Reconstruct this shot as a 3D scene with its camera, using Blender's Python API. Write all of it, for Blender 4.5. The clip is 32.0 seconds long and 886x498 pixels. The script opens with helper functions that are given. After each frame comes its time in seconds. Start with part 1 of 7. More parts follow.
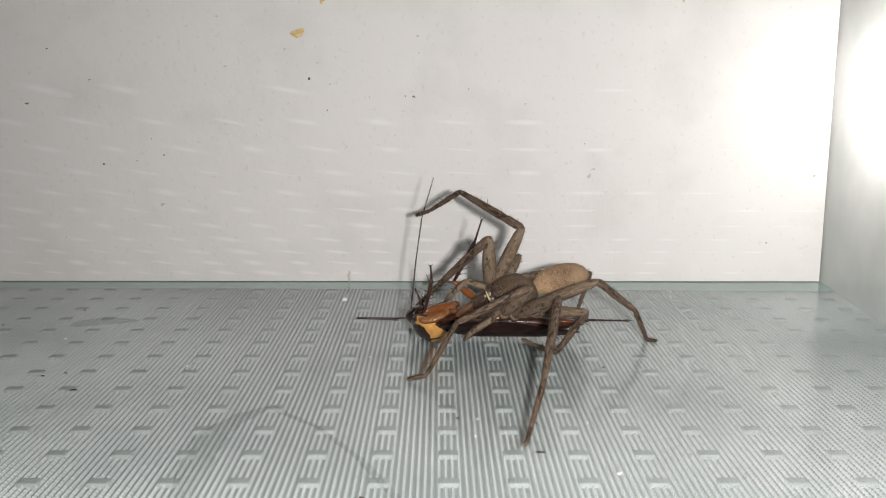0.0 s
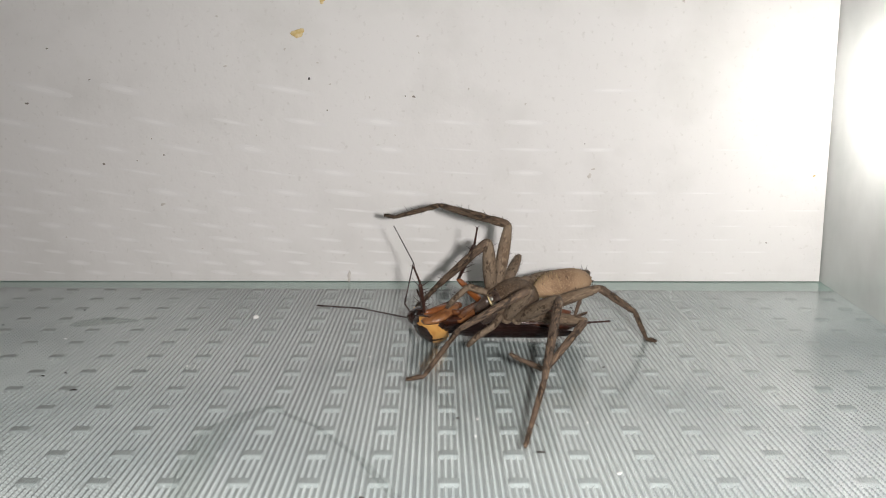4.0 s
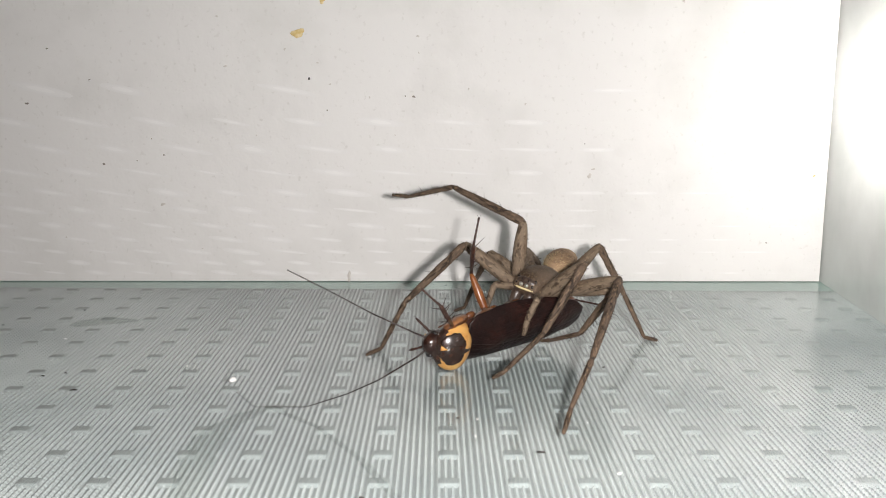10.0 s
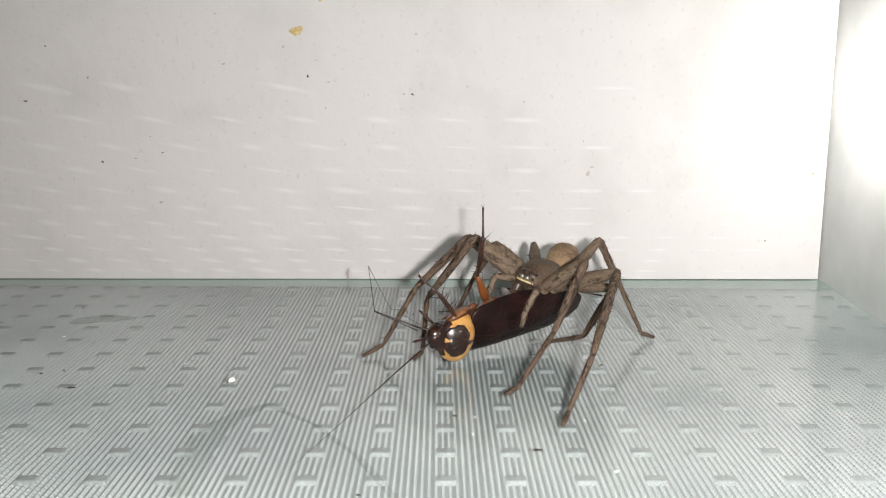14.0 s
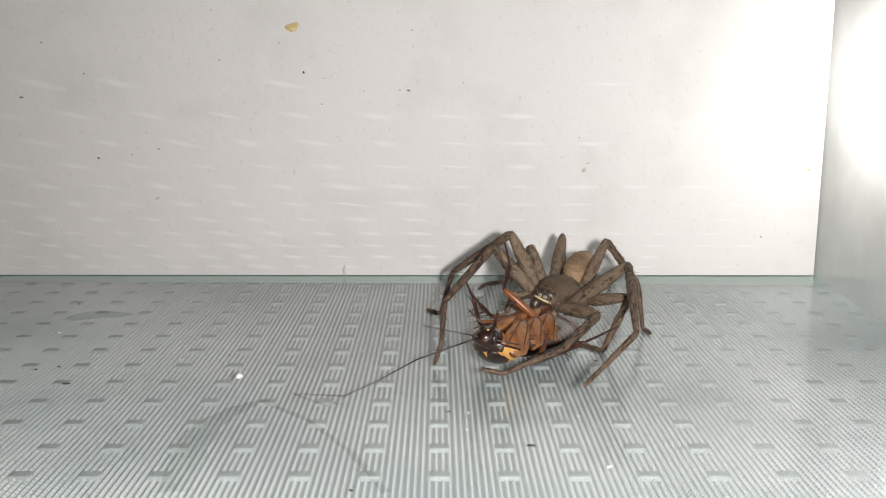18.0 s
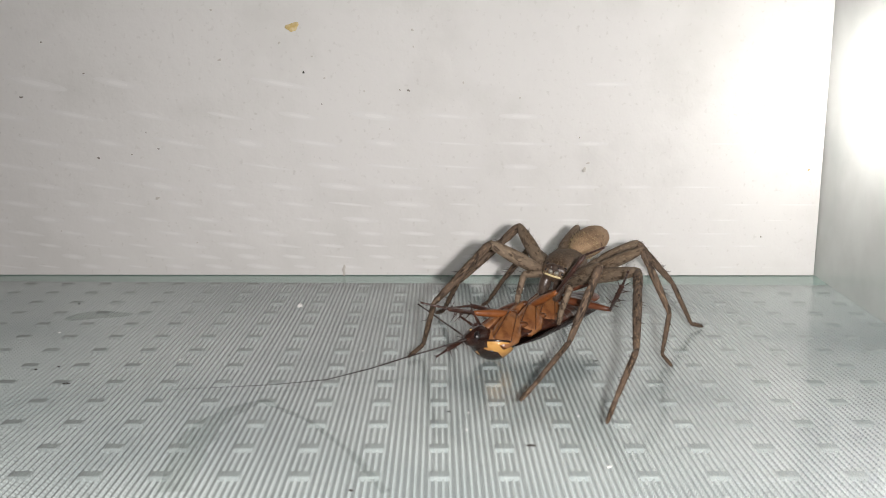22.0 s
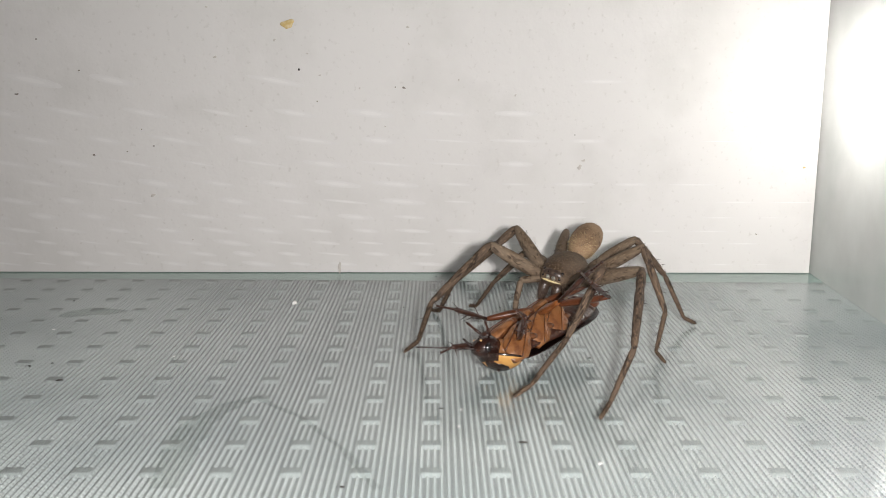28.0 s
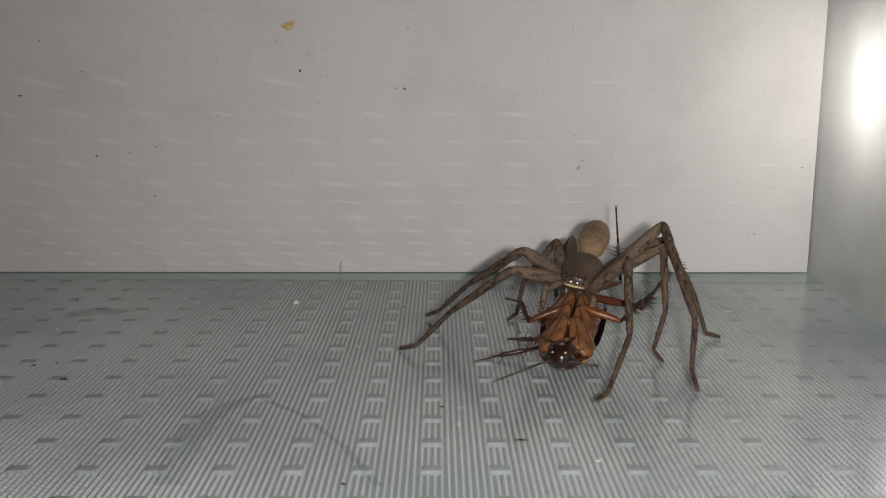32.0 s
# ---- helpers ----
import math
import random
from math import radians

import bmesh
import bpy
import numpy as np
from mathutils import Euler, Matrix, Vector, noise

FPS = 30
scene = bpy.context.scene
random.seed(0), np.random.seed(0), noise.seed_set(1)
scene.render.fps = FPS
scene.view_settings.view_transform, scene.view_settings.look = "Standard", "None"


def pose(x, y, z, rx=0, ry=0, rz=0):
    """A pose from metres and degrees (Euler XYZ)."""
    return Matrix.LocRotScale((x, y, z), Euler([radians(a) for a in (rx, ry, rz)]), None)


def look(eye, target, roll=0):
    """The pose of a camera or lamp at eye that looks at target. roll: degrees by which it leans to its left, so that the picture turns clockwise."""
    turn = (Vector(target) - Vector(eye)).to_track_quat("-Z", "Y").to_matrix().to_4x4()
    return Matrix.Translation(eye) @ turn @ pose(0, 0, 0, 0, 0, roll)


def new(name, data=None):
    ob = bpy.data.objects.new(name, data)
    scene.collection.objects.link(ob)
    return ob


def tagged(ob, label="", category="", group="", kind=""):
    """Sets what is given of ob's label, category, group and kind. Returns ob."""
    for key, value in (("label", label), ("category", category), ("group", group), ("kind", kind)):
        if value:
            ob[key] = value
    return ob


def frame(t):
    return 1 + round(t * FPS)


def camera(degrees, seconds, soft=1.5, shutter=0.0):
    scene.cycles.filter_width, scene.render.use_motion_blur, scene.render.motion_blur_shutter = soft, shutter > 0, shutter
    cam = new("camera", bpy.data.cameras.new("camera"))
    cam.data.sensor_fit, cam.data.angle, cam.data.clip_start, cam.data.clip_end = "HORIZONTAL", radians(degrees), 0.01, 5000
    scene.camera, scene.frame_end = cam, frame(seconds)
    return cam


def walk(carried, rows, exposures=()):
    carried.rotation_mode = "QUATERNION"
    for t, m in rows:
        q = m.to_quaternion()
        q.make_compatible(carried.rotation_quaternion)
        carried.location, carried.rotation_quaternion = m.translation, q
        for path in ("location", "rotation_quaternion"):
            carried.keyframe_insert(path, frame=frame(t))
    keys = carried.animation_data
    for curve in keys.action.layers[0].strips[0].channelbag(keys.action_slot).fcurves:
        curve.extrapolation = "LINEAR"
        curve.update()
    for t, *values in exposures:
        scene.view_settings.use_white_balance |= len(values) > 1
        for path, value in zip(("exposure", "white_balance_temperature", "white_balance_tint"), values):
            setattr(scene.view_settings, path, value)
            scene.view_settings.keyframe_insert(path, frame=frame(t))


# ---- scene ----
cam = camera(51.0, 32.0, soft=1.0, shutter=0.5)
walk(cam, [
    (0, pose(-0.00145, -0.11215, 0.04859, 79.400, -0.106, -0.288)),
    (13, pose(-0.00145, -0.11215, 0.04859, 79.400, -0.106, -0.288)),
    (13.5, pose(-0.00123, -0.11211, 0.04865, 79.331, -0.113, -0.253)),
    (14, pose(-0.00106, -0.11217, 0.04863, 79.253, -0.119, -0.265)),
    (14.5, pose(-0.00087, -0.11237, 0.04865, 79.185, -0.116, -0.284)),
    (16.5, pose(-0.00023, -0.11241, 0.04859, 79.061, -0.059, -0.267)),
    (18.5, pose(-0.00024, -0.11226, 0.04856, 79.040, -0.115, -0.297)),
    (25.5, pose(-0.00024, -0.11226, 0.04856, 79.040, -0.115, -0.297)),
    (27.5, pose(0.00079, -0.11235, 0.04845, 78.906, -0.158, -0.302)),
    (31, pose(0.00079, -0.11235, 0.04845, 78.906, -0.158, -0.302)),
    (31.5, pose(0.00073, -0.11420, 0.04901, 78.839, -0.126, -0.305)),
    (32, pose(0.00089, -0.11380, 0.04879, 78.883, -0.094, -0.261)),
], exposures=[(0, -0.2, 6635, 13), (3, -0.19, 6635, 13), (6, -0.22, 6635, 13), (8, 0.0, 6635, 13), (9, 0.03, 6635, 13), (13, 0.03, 6635, 13), (19, -0.11, 6635, 13), (22, -0.18, 6635, 13), (28, -0.19, 6635, 13), (30, -0.22, 6635, 13), (31, -0.33, 6650, 13), (31.5, -0.85, 6720, 15), (32, -1.1, 6720, 15)])

# ---- light: the phone's torch beside the lens, a lamp behind the hazy side pane, dim room ----
world = bpy.data.worlds.new("room_air")
scene.world = world
world.use_nodes = True
world.node_tree.nodes["Background"].inputs[0].default_value = (0.75, 0.85, 1.0, 1)
world.node_tree.nodes["Background"].inputs[1].default_value = 0.05


def area_lamp(name, m, size, watts, colour):
    data = bpy.data.lights.new(name, "AREA")
    data.shape, data.size, data.energy, data.color = "DISK", size, watts, colour
    ob = new(name, data)
    ob.matrix_world = m
    return ob


TORCH = (0.0105, -0.1125, 0.0492)
area_lamp("torch_light", look(TORCH, (0.048, 0.07, 0.012)), 0.0055, 0.352, (1.0, 0.978, 0.960))
# Fill light added apart from the lamp's bulb, to whiten the paper's right edge.
bulb = bpy.data.lights.new("paper_fill_light", "POINT")
bulb.energy, bulb.color, bulb.shadow_soft_size = 0.006, (1.0, 0.985, 0.96), 0.004
new("paper_fill_light", bulb).location = (0.1120, 0.0970, 0.0450)
scene.view_settings.exposure = 0.0


# ---- materials ----
def material(name, colour, rough=0.5, spots=(), bump=(), metal=0.0, spec=0.5, coat=0.0, stretch=1.0):
    """A principled surface; spots: (noise scale, share, other colour) rows; bump: (scale, height) rows."""
    m = bpy.data.materials.new(name)
    m.use_nodes = True
    nt = m.node_tree
    b = nt.nodes["Principled BSDF"]
    b.inputs["Roughness"].default_value, b.inputs["Metallic"].default_value = rough, metal
    b.inputs["Specular IOR Level"].default_value, b.inputs["Coat Weight"].default_value = spec, coat
    mp = nt.nodes.new("ShaderNodeMapping")
    mp.inputs["Scale"].default_value = (1, stretch, 1)
    nt.links.new(nt.nodes.new("ShaderNodeTexCoord").outputs["Object"], mp.inputs["Vector"])
    co = mp.outputs[0]
    rgb = nt.nodes.new("ShaderNodeRGB")
    rgb.outputs[0].default_value = (*colour, 1)
    last = rgb.outputs[0]
    for i, (scale, low, high, other) in enumerate(spots):
        n = nt.nodes.new("ShaderNodeTexNoise")
        n.inputs["Scale"].default_value, n.inputs["Detail"].default_value = scale, 4
        nt.links.new(co, n.inputs["Vector"])
        r = nt.nodes.new("ShaderNodeMapRange")
        r.inputs["From Min"].default_value, r.inputs["From Max"].default_value = low, high
        nt.links.new(n.outputs[0], r.inputs["Value"])
        mix = nt.nodes.new("ShaderNodeMix")
        mix.data_type = "RGBA"
        nt.links.new(r.outputs[0], mix.inputs["Factor"])
        nt.links.new(last, mix.inputs["A"])
        mix.inputs["B"].default_value = (*other, 1)
        last = mix.outputs["Result"]
    nt.links.new(last, b.inputs["Base Color"])
    normal = None
    for scale, height in bump:
        n = nt.nodes.new("ShaderNodeTexNoise")
        n.inputs["Scale"].default_value, n.inputs["Detail"].default_value = scale, 3
        nt.links.new(co, n.inputs["Vector"])
        bp = nt.nodes.new("ShaderNodeBump")
        bp.inputs["Strength"].default_value, bp.inputs["Distance"].default_value = 1.0, height
        nt.links.new(n.outputs[0], bp.inputs["Height"])
        if normal:
            nt.links.new(normal, bp.inputs["Normal"])
        normal = bp.outputs[0]
    if normal:
        nt.links.new(normal, b.inputs["Normal"])
    return m


def clear_glass(name, tint, haze=0.0, rough=0.02, ior=1.42):
    """Clear sheet: see-through, mirrored by Fresnel, with some milky haze and smears in it."""
    m = bpy.data.materials.new(name)
    m.use_nodes = True
    nt = m.node_tree
    nt.nodes.clear()
    out = nt.nodes.new("ShaderNodeOutputMaterial")
    tr = nt.nodes.new("ShaderNodeBsdfTransparent")
    tr.inputs[0].default_value = (*tint, 1)
    gl = nt.nodes.new("ShaderNodeBsdfGlossy")
    co = nt.nodes.new("ShaderNodeTexCoord").outputs["Object"]
    n = nt.nodes.new("ShaderNodeTexNoise")
    n.inputs["Scale"].default_value, n.inputs["Detail"].default_value = 45, 6
    nt.links.new(co, n.inputs["Vector"])
    mr = nt.nodes.new("ShaderNodeMapRange")
    mr.inputs["From Min"].default_value, mr.inputs["From Max"].default_value = 0.35, 0.75
    mr.inputs["To Min"].default_value, mr.inputs["To Max"].default_value = rough, rough + 0.10
    nt.links.new(n.outputs[0], mr.inputs["Value"])
    nt.links.new(mr.outputs[0], gl.inputs["Roughness"])
    fr = nt.nodes.new("ShaderNodeFresnel")
    fr.inputs["IOR"].default_value = ior
    mix = nt.nodes.new("ShaderNodeMixShader")
    nt.links.new(fr.outputs[0], mix.inputs[0])
    body = tr.outputs[0]
    if haze:
        tl = nt.nodes.new("ShaderNodeBsdfTranslucent")
        tl.inputs[0].default_value = (0.85, 0.87, 0.85, 1)
        df = nt.nodes.new("ShaderNodeBsdfDiffuse")
        df.inputs[0].default_value = (0.8, 0.82, 0.8, 1)
        half = nt.nodes.new("ShaderNodeMixShader")
        half.inputs[0].default_value = 0.35
        nt.links.new(tl.outputs[0], half.inputs[1])
        nt.links.new(df.outputs[0], half.inputs[2])
        hz = nt.nodes.new("ShaderNodeMixShader")
        hm = nt.nodes.new("ShaderNodeMapRange")
        hm.inputs["From Min"].default_value, hm.inputs["From Max"].default_value = 0.2, 0.8
        hm.inputs["To Min"].default_value, hm.inputs["To Max"].default_value = haze * 0.8, haze * 1.2
        nt.links.new(n.outputs[0], hm.inputs["Value"])
        nt.links.new(hm.outputs[0], hz.inputs[0])
        nt.links.new(tr.outputs[0], hz.inputs[1])
        nt.links.new(half.outputs[0], hz.inputs[2])
        body = hz.outputs[0]
    nt.links.new(body, mix.inputs[1])
    nt.links.new(gl.outputs[0], mix.inputs[2])
    nt.links.new(mix.outputs[0], out.inputs[0])
    return m


def sheet_body(name, tint, haze):
    """The inside and lower faces of a glass sheet: no mirror, only tint and haze."""
    m = bpy.data.materials.new(name)
    m.use_nodes = True
    nt = m.node_tree
    nt.nodes.clear()
    out = nt.nodes.new("ShaderNodeOutputMaterial")
    tr = nt.nodes.new("ShaderNodeBsdfTransparent")
    tr.inputs[0].default_value = (*tint, 1)
    tl = nt.nodes.new("ShaderNodeBsdfTranslucent")
    tl.inputs[0].default_value = (0.85, 0.87, 0.85, 1)
    mix = nt.nodes.new("ShaderNodeMixShader")
    mix.inputs[0].default_value = haze
    nt.links.new(tr.outputs[0], mix.inputs[1])
    nt.links.new(tl.outputs[0], mix.inputs[2])
    nt.links.new(mix.outputs[0], out.inputs[0])
    return m


def sheet(name, lo, hi, face, mats):
    """A glass sheet whose face towards the tank's inside is mirrored, the others clear."""
    me = mesh_of(box(bmesh.new(), lo, hi), name, mats, False)
    for p in me.polygons:
        p.material_index = 0 if p.normal.dot(Vector(face)) > 0.9 else 1
    return new(name, me)


def glow(name, colour, strength):
    m = bpy.data.materials.new(name)
    m.use_nodes = True
    b = m.node_tree.nodes["Principled BSDF"]
    b.inputs["Emission Color"].default_value, b.inputs["Emission Strength"].default_value = (*colour, 1), strength
    return m


PAPER = material("white_paper", (0.782, 0.775, 0.755), 0.75, [(60, 0.5, 0.8, (0.70, 0.695, 0.67)), (900, 0.62, 0.8, (0.66, 0.65, 0.62))], [(1500, 0.00004), (120, 0.0003)], spec=0.25)
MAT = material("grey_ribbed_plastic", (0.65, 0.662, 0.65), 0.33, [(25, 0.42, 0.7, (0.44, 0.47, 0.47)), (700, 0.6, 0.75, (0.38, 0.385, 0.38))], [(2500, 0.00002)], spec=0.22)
# Darker copy of the mat plastic: shade between the ribs painted into the base.
GROOVE_SHADE = material("shaded_groove_grey", (0.41, 0.42, 0.415), 0.5, [(25, 0.42, 0.7, (0.31, 0.33, 0.33)), (700, 0.6, 0.75, (0.29, 0.295, 0.29))], [(2500, 0.00002)], spec=0.2)
BARMAT = material("grey_moulded_plastic", (0.41, 0.43, 0.425), 0.42, [(300, 0.5, 0.7, (0.35, 0.36, 0.355))], [(2500, 0.00002)])
FLOORGLASS = clear_glass("floor_glass", (0.880, 0.957, 0.968), haze=0.08, rough=0.13, ior=1.85)
SIDEGLASS = clear_glass("hazy_side_glass", (0.95, 0.97, 0.96), haze=0.72, rough=0.14)
CLEARBODY = sheet_body("glass_body", (0.962, 0.98, 0.97), 0.02)
HAZEBODY = sheet_body("hazy_glass_body", (0.96, 0.98, 0.97), 0.25)
EDGE = material("green_glass_edge", (0.31, 0.40, 0.355), 0.3, [(60, 0.4, 0.7, (0.36, 0.46, 0.41))])
ROOM = material("grey_room_wall", (0.45, 0.43, 0.40), 0.8, [(3, 0.4, 0.7, (0.40, 0.385, 0.36))])
LAMPGLOW = glow("lamp_glow", (1.0, 0.98, 0.94), 22)
LAMPBODY = material("white_lamp_plastic", (0.75, 0.75, 0.73), 0.4, [(40, 0.5, 0.7, (0.7, 0.7, 0.68))])
STAIN = material("dried_yellow_stain", (0.62, 0.45, 0.16), 0.6, [(900, 0.4, 0.65, (0.75, 0.62, 0.36))])
SPECK = material("dark_speck", (0.03, 0.027, 0.025), 0.6, [(2000, 0.4, 0.7, (0.07, 0.06, 0.05))])
DIRT = material("brownish_speck", (0.20, 0.18, 0.155), 0.7, [(2000, 0.4, 0.7, (0.32, 0.29, 0.25))])
PALESPECK = material("greyish_speck", (0.58, 0.55, 0.51), 0.7, [(2000, 0.4, 0.7, (0.64, 0.61, 0.57))])
# Three whites that put the mat's reflected torch light into the paper's colour.
GLINT_RIM = material("glint_rim_white", (0.79, 0.785, 0.77), 0.7, [(500, 0.5, 0.8, (0.77, 0.765, 0.75))], spec=0.25)
GLINT_MID = material("glint_mid_white", (0.805, 0.80, 0.785), 0.65, [(500, 0.5, 0.8, (0.79, 0.785, 0.77))], spec=0.25)
GLINT_CORE = material("glint_core_white", (0.84, 0.835, 0.82), 0.55, [(500, 0.5, 0.8, (0.82, 0.815, 0.80))], spec=0.3)
SMUDGE = sheet_body("dull_smudge", (0.963, 0.967, 0.963), 0.02)
FILM = sheet_body("milky_film", (0.975, 0.98, 0.975), 0.05)
LINT = material("white_lint", (0.9, 0.9, 0.88), 0.6, [(3000, 0.5, 0.7, (0.8, 0.8, 0.78))])


# ---- mesh helpers ----
def mesh_of(bm, name, mats, smooth=True):
    me = bpy.data.meshes.new(name)
    bmesh.ops.recalc_face_normals(bm, faces=bm.faces)
    bm.to_mesh(me)
    bm.free()
    for p in me.polygons:
        p.use_smooth = smooth
    for m in mats if isinstance(mats, (list, tuple)) else (mats,):
        me.materials.append(m)
    return me


def part(name, bm, mats, parent, label="", smooth=True):
    ob = new(name, mesh_of(bm, name, mats, smooth))
    ob.parent = parent
    if label:
        tagged(ob, label)
    return ob


def box(bm, lo, hi, bevel=0.0):
    vs = [bm.verts.new((x, y, z)) for x in (lo[0], hi[0]) for y in (lo[1], hi[1]) for z in (lo[2], hi[2])]
    fs = [bm.faces.new([vs[i] for i in q]) for q in ((0, 1, 3, 2), (4, 6, 7, 5), (0, 4, 5, 1), (2, 3, 7, 6), (0, 2, 6, 4), (1, 5, 7, 3))]
    if bevel:
        bmesh.ops.bevel(bm, geom=list({e for f in fs for e in f.edges}), offset=bevel, segments=2, affect="EDGES")
    return bm


def skin(bm, rings, close=True):
    """Faces between rings of equal count; the ends are closed."""
    rows = [[bm.verts.new(p) for p in r] for r in rings]
    n = len(rows[0])
    for a, b in zip(rows, rows[1:]):
        for i in range(n):
            bm.faces.new((a[i], a[(i + 1) % n], b[(i + 1) % n], b[i]))
    if close:
        bm.faces.new(rows[0][::-1]), bm.faces.new(rows[-1])
    return bm


def tube(bm, profile, n=10, wob=0.0):
    """A body along +Y: profile rows are (y, half width x, half height z, shift z)."""
    rings = []
    for y, rx, rz, dz in profile:
        rings.append([(rx * math.cos(a), y, dz + rz * math.sin(a)) for a in (2 * math.pi * i / n for i in range(n))])
    if wob:
        rings = [[(x + wob * noise.noise((x * 900, y * 900, z * 900)), y, z + wob * noise.noise((z * 900 + 7, y * 900, x * 900))) for x, y, z in r] for r in rings]
    return skin(bm, rings)


def spike(bm, base, tip, r):
    """A thin three-sided thorn."""
    d = (Vector(tip) - Vector(base)).normalized()
    s = d.orthogonal().normalized()
    q = d.cross(s)
    ring = [bm.verts.new(Vector(base) + r * (math.cos(a) * s + math.sin(a) * q)) for a in (0, 2.094, 4.189)]
    top = bm.verts.new(Vector(tip))
    for i in range(3):
        bm.faces.new((ring[i], ring[(i + 1) % 3], top))
    return bm


def ball(bm, c, r, n=10, k=7):
    rings = []
    for j in range(1, k):
        a = math.pi * j / k
        rings.append([(c[0] + r[0] * math.sin(a) * math.cos(b), c[1] + r[1] * math.sin(a) * math.sin(b), c[2] - r[2] * math.cos(a)) for b in (2 * math.pi * i / n for i in range(n))])
    return skin(bm, rings)


# ---- the tank ----
BACK = 0.1047
SIDE = 0.0901
PITCH = 0.009
MATZ = -0.003

floor_glass = tagged(sheet("floor", (-0.20, -0.32, -0.0024), (0.125, BACK + 0.0008, 0.0), (0, 0, 1), (FLOORGLASS, CLEARBODY)), "smooth clear greenish glass floor of the tank", "floor", kind="structure")


PAPER_EDGE = 0.0898
paper = new("wall_north", mesh_of(box(bmesh.new(), (-0.20, BACK, 0.0002), (PAPER_EDGE, BACK + 0.0006, 0.17)), "wall_north", PAPER, False))


def glint_dashes():
    """Thin lens-shaped whiter patches, the bars' reflected torch light painted on, in rows that spread towards the top.
    """
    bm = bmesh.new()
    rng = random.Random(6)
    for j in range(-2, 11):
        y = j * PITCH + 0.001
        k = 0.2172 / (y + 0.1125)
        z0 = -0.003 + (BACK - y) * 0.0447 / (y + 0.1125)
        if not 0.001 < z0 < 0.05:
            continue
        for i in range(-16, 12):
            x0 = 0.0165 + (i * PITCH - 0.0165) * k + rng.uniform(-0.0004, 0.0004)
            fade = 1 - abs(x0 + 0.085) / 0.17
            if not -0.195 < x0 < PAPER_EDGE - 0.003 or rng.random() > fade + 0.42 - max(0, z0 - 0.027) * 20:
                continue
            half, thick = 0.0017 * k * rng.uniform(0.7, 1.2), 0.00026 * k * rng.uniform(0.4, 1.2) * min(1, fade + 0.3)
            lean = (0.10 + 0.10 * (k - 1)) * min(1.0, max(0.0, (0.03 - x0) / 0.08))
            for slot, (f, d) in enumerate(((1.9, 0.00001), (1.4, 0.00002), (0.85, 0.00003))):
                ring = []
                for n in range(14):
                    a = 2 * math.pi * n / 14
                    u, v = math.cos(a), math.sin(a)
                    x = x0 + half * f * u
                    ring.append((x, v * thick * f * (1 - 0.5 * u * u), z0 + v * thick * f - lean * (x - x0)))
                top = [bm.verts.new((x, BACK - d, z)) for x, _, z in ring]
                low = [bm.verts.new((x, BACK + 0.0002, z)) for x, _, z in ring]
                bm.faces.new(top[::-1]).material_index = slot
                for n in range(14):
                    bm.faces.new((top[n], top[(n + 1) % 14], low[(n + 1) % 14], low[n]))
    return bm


tagged(part("glint_dashes", glint_dashes(), (GLINT_RIM, GLINT_MID, GLINT_CORE), paper, "faint whiter dashes painting light reflected onto the paper", False), kind="stuff")
tagged(paper, "white paper sheet standing against the back glass", "paper wall", kind="structure")
rear = tagged(sheet("window_1", (-0.20, BACK + 0.006, 0.0001), (0.125, BACK + 0.009, 0.19), (0, -1, 0), (SIDEGLASS, HAZEBODY)), "hazy clear glass back pane of the tank", "glass pane", kind="structure")
side = tagged(sheet("window_2", (0, -0.36, 0.0001), (0.003, 0.0015, 0.19), (-1, 0, 0), (SIDEGLASS, HAZEBODY)), "hazy glass side pane lit from behind", "glass pane", kind="structure")
for pane in (floor_glass, rear, side):
    pane.visible_shadow = False
side.matrix_world = pose(SIDE, BACK, 0, 0, 0, -4.2)
bm = box(bmesh.new(), (-0.20, BACK + 0.0009, -0.0023), (0.124, BACK + 0.012, -0.0001))
for v in bm.verts:
    if v.co.z < -0.001:
        v.co.z = -0.0019 - 0.0042 * (v.co.x + 0.038)
edge = tagged(new("trim", mesh_of(bm, "trim", EDGE, False)), "green edge strip of the floor glass along the paper", "edge strip", kind="structure")

mat_base = tagged(new("rubber_mat", mesh_of(box(bmesh.new(), (-0.20, -0.20, MATZ - 0.0022), (0.17, 0.1180, MATZ - 0.00033)), "rubber_mat", GROOVE_SHADE, False)), "grey ribbed plastic mat with raised bars under the glass", "mat")


def rib_strip():
    """Narrow ribs, ten to a pitch, each notched along its length like a weave."""
    step, pace, lean = PITCH / 10, PITCH / 10.5, 0.00016
    shape = ((0.0, -0.00014, 0.00011), (0.22, 0.00010, 0.00018), (0.55, 0.00008, 0.00018), (0.82, -0.00012, 0.00012))
    verts, faces = [], []
    for i in range(-135, 128):
        x = (i + 0.5) * step
        base = len(verts)
        n = 0
        for k in range(-30, 160):
            for s, h, w in shape:
                y = (k + s + (0.5 if i % 2 else 0.0)) * pace
                if y > 0.1175:
                    continue
                n += 1
                verts += [(x - w - 0.00009, y - lean, MATZ - 0.00036), (x - w * 0.55, y - lean * 0.6, MATZ + h), (x + w * 0.55, y + lean * 0.6, MATZ + h), (x + w + 0.00009, y + lean, MATZ - 0.00036)]
        for k in range(n - 1):
            q = base + 4 * k
            faces += [(q, q + 1, q + 5, q + 4), (q + 1, q + 2, q + 6, q + 5), (q + 2, q + 3, q + 7, q + 6)]
    me = bpy.data.meshes.new("ribs")
    me.from_pydata(verts, [], faces)
    me.materials.append(MAT)
    return me


ribs = new("rib_weave", rib_strip())
ribs.parent = mat_base
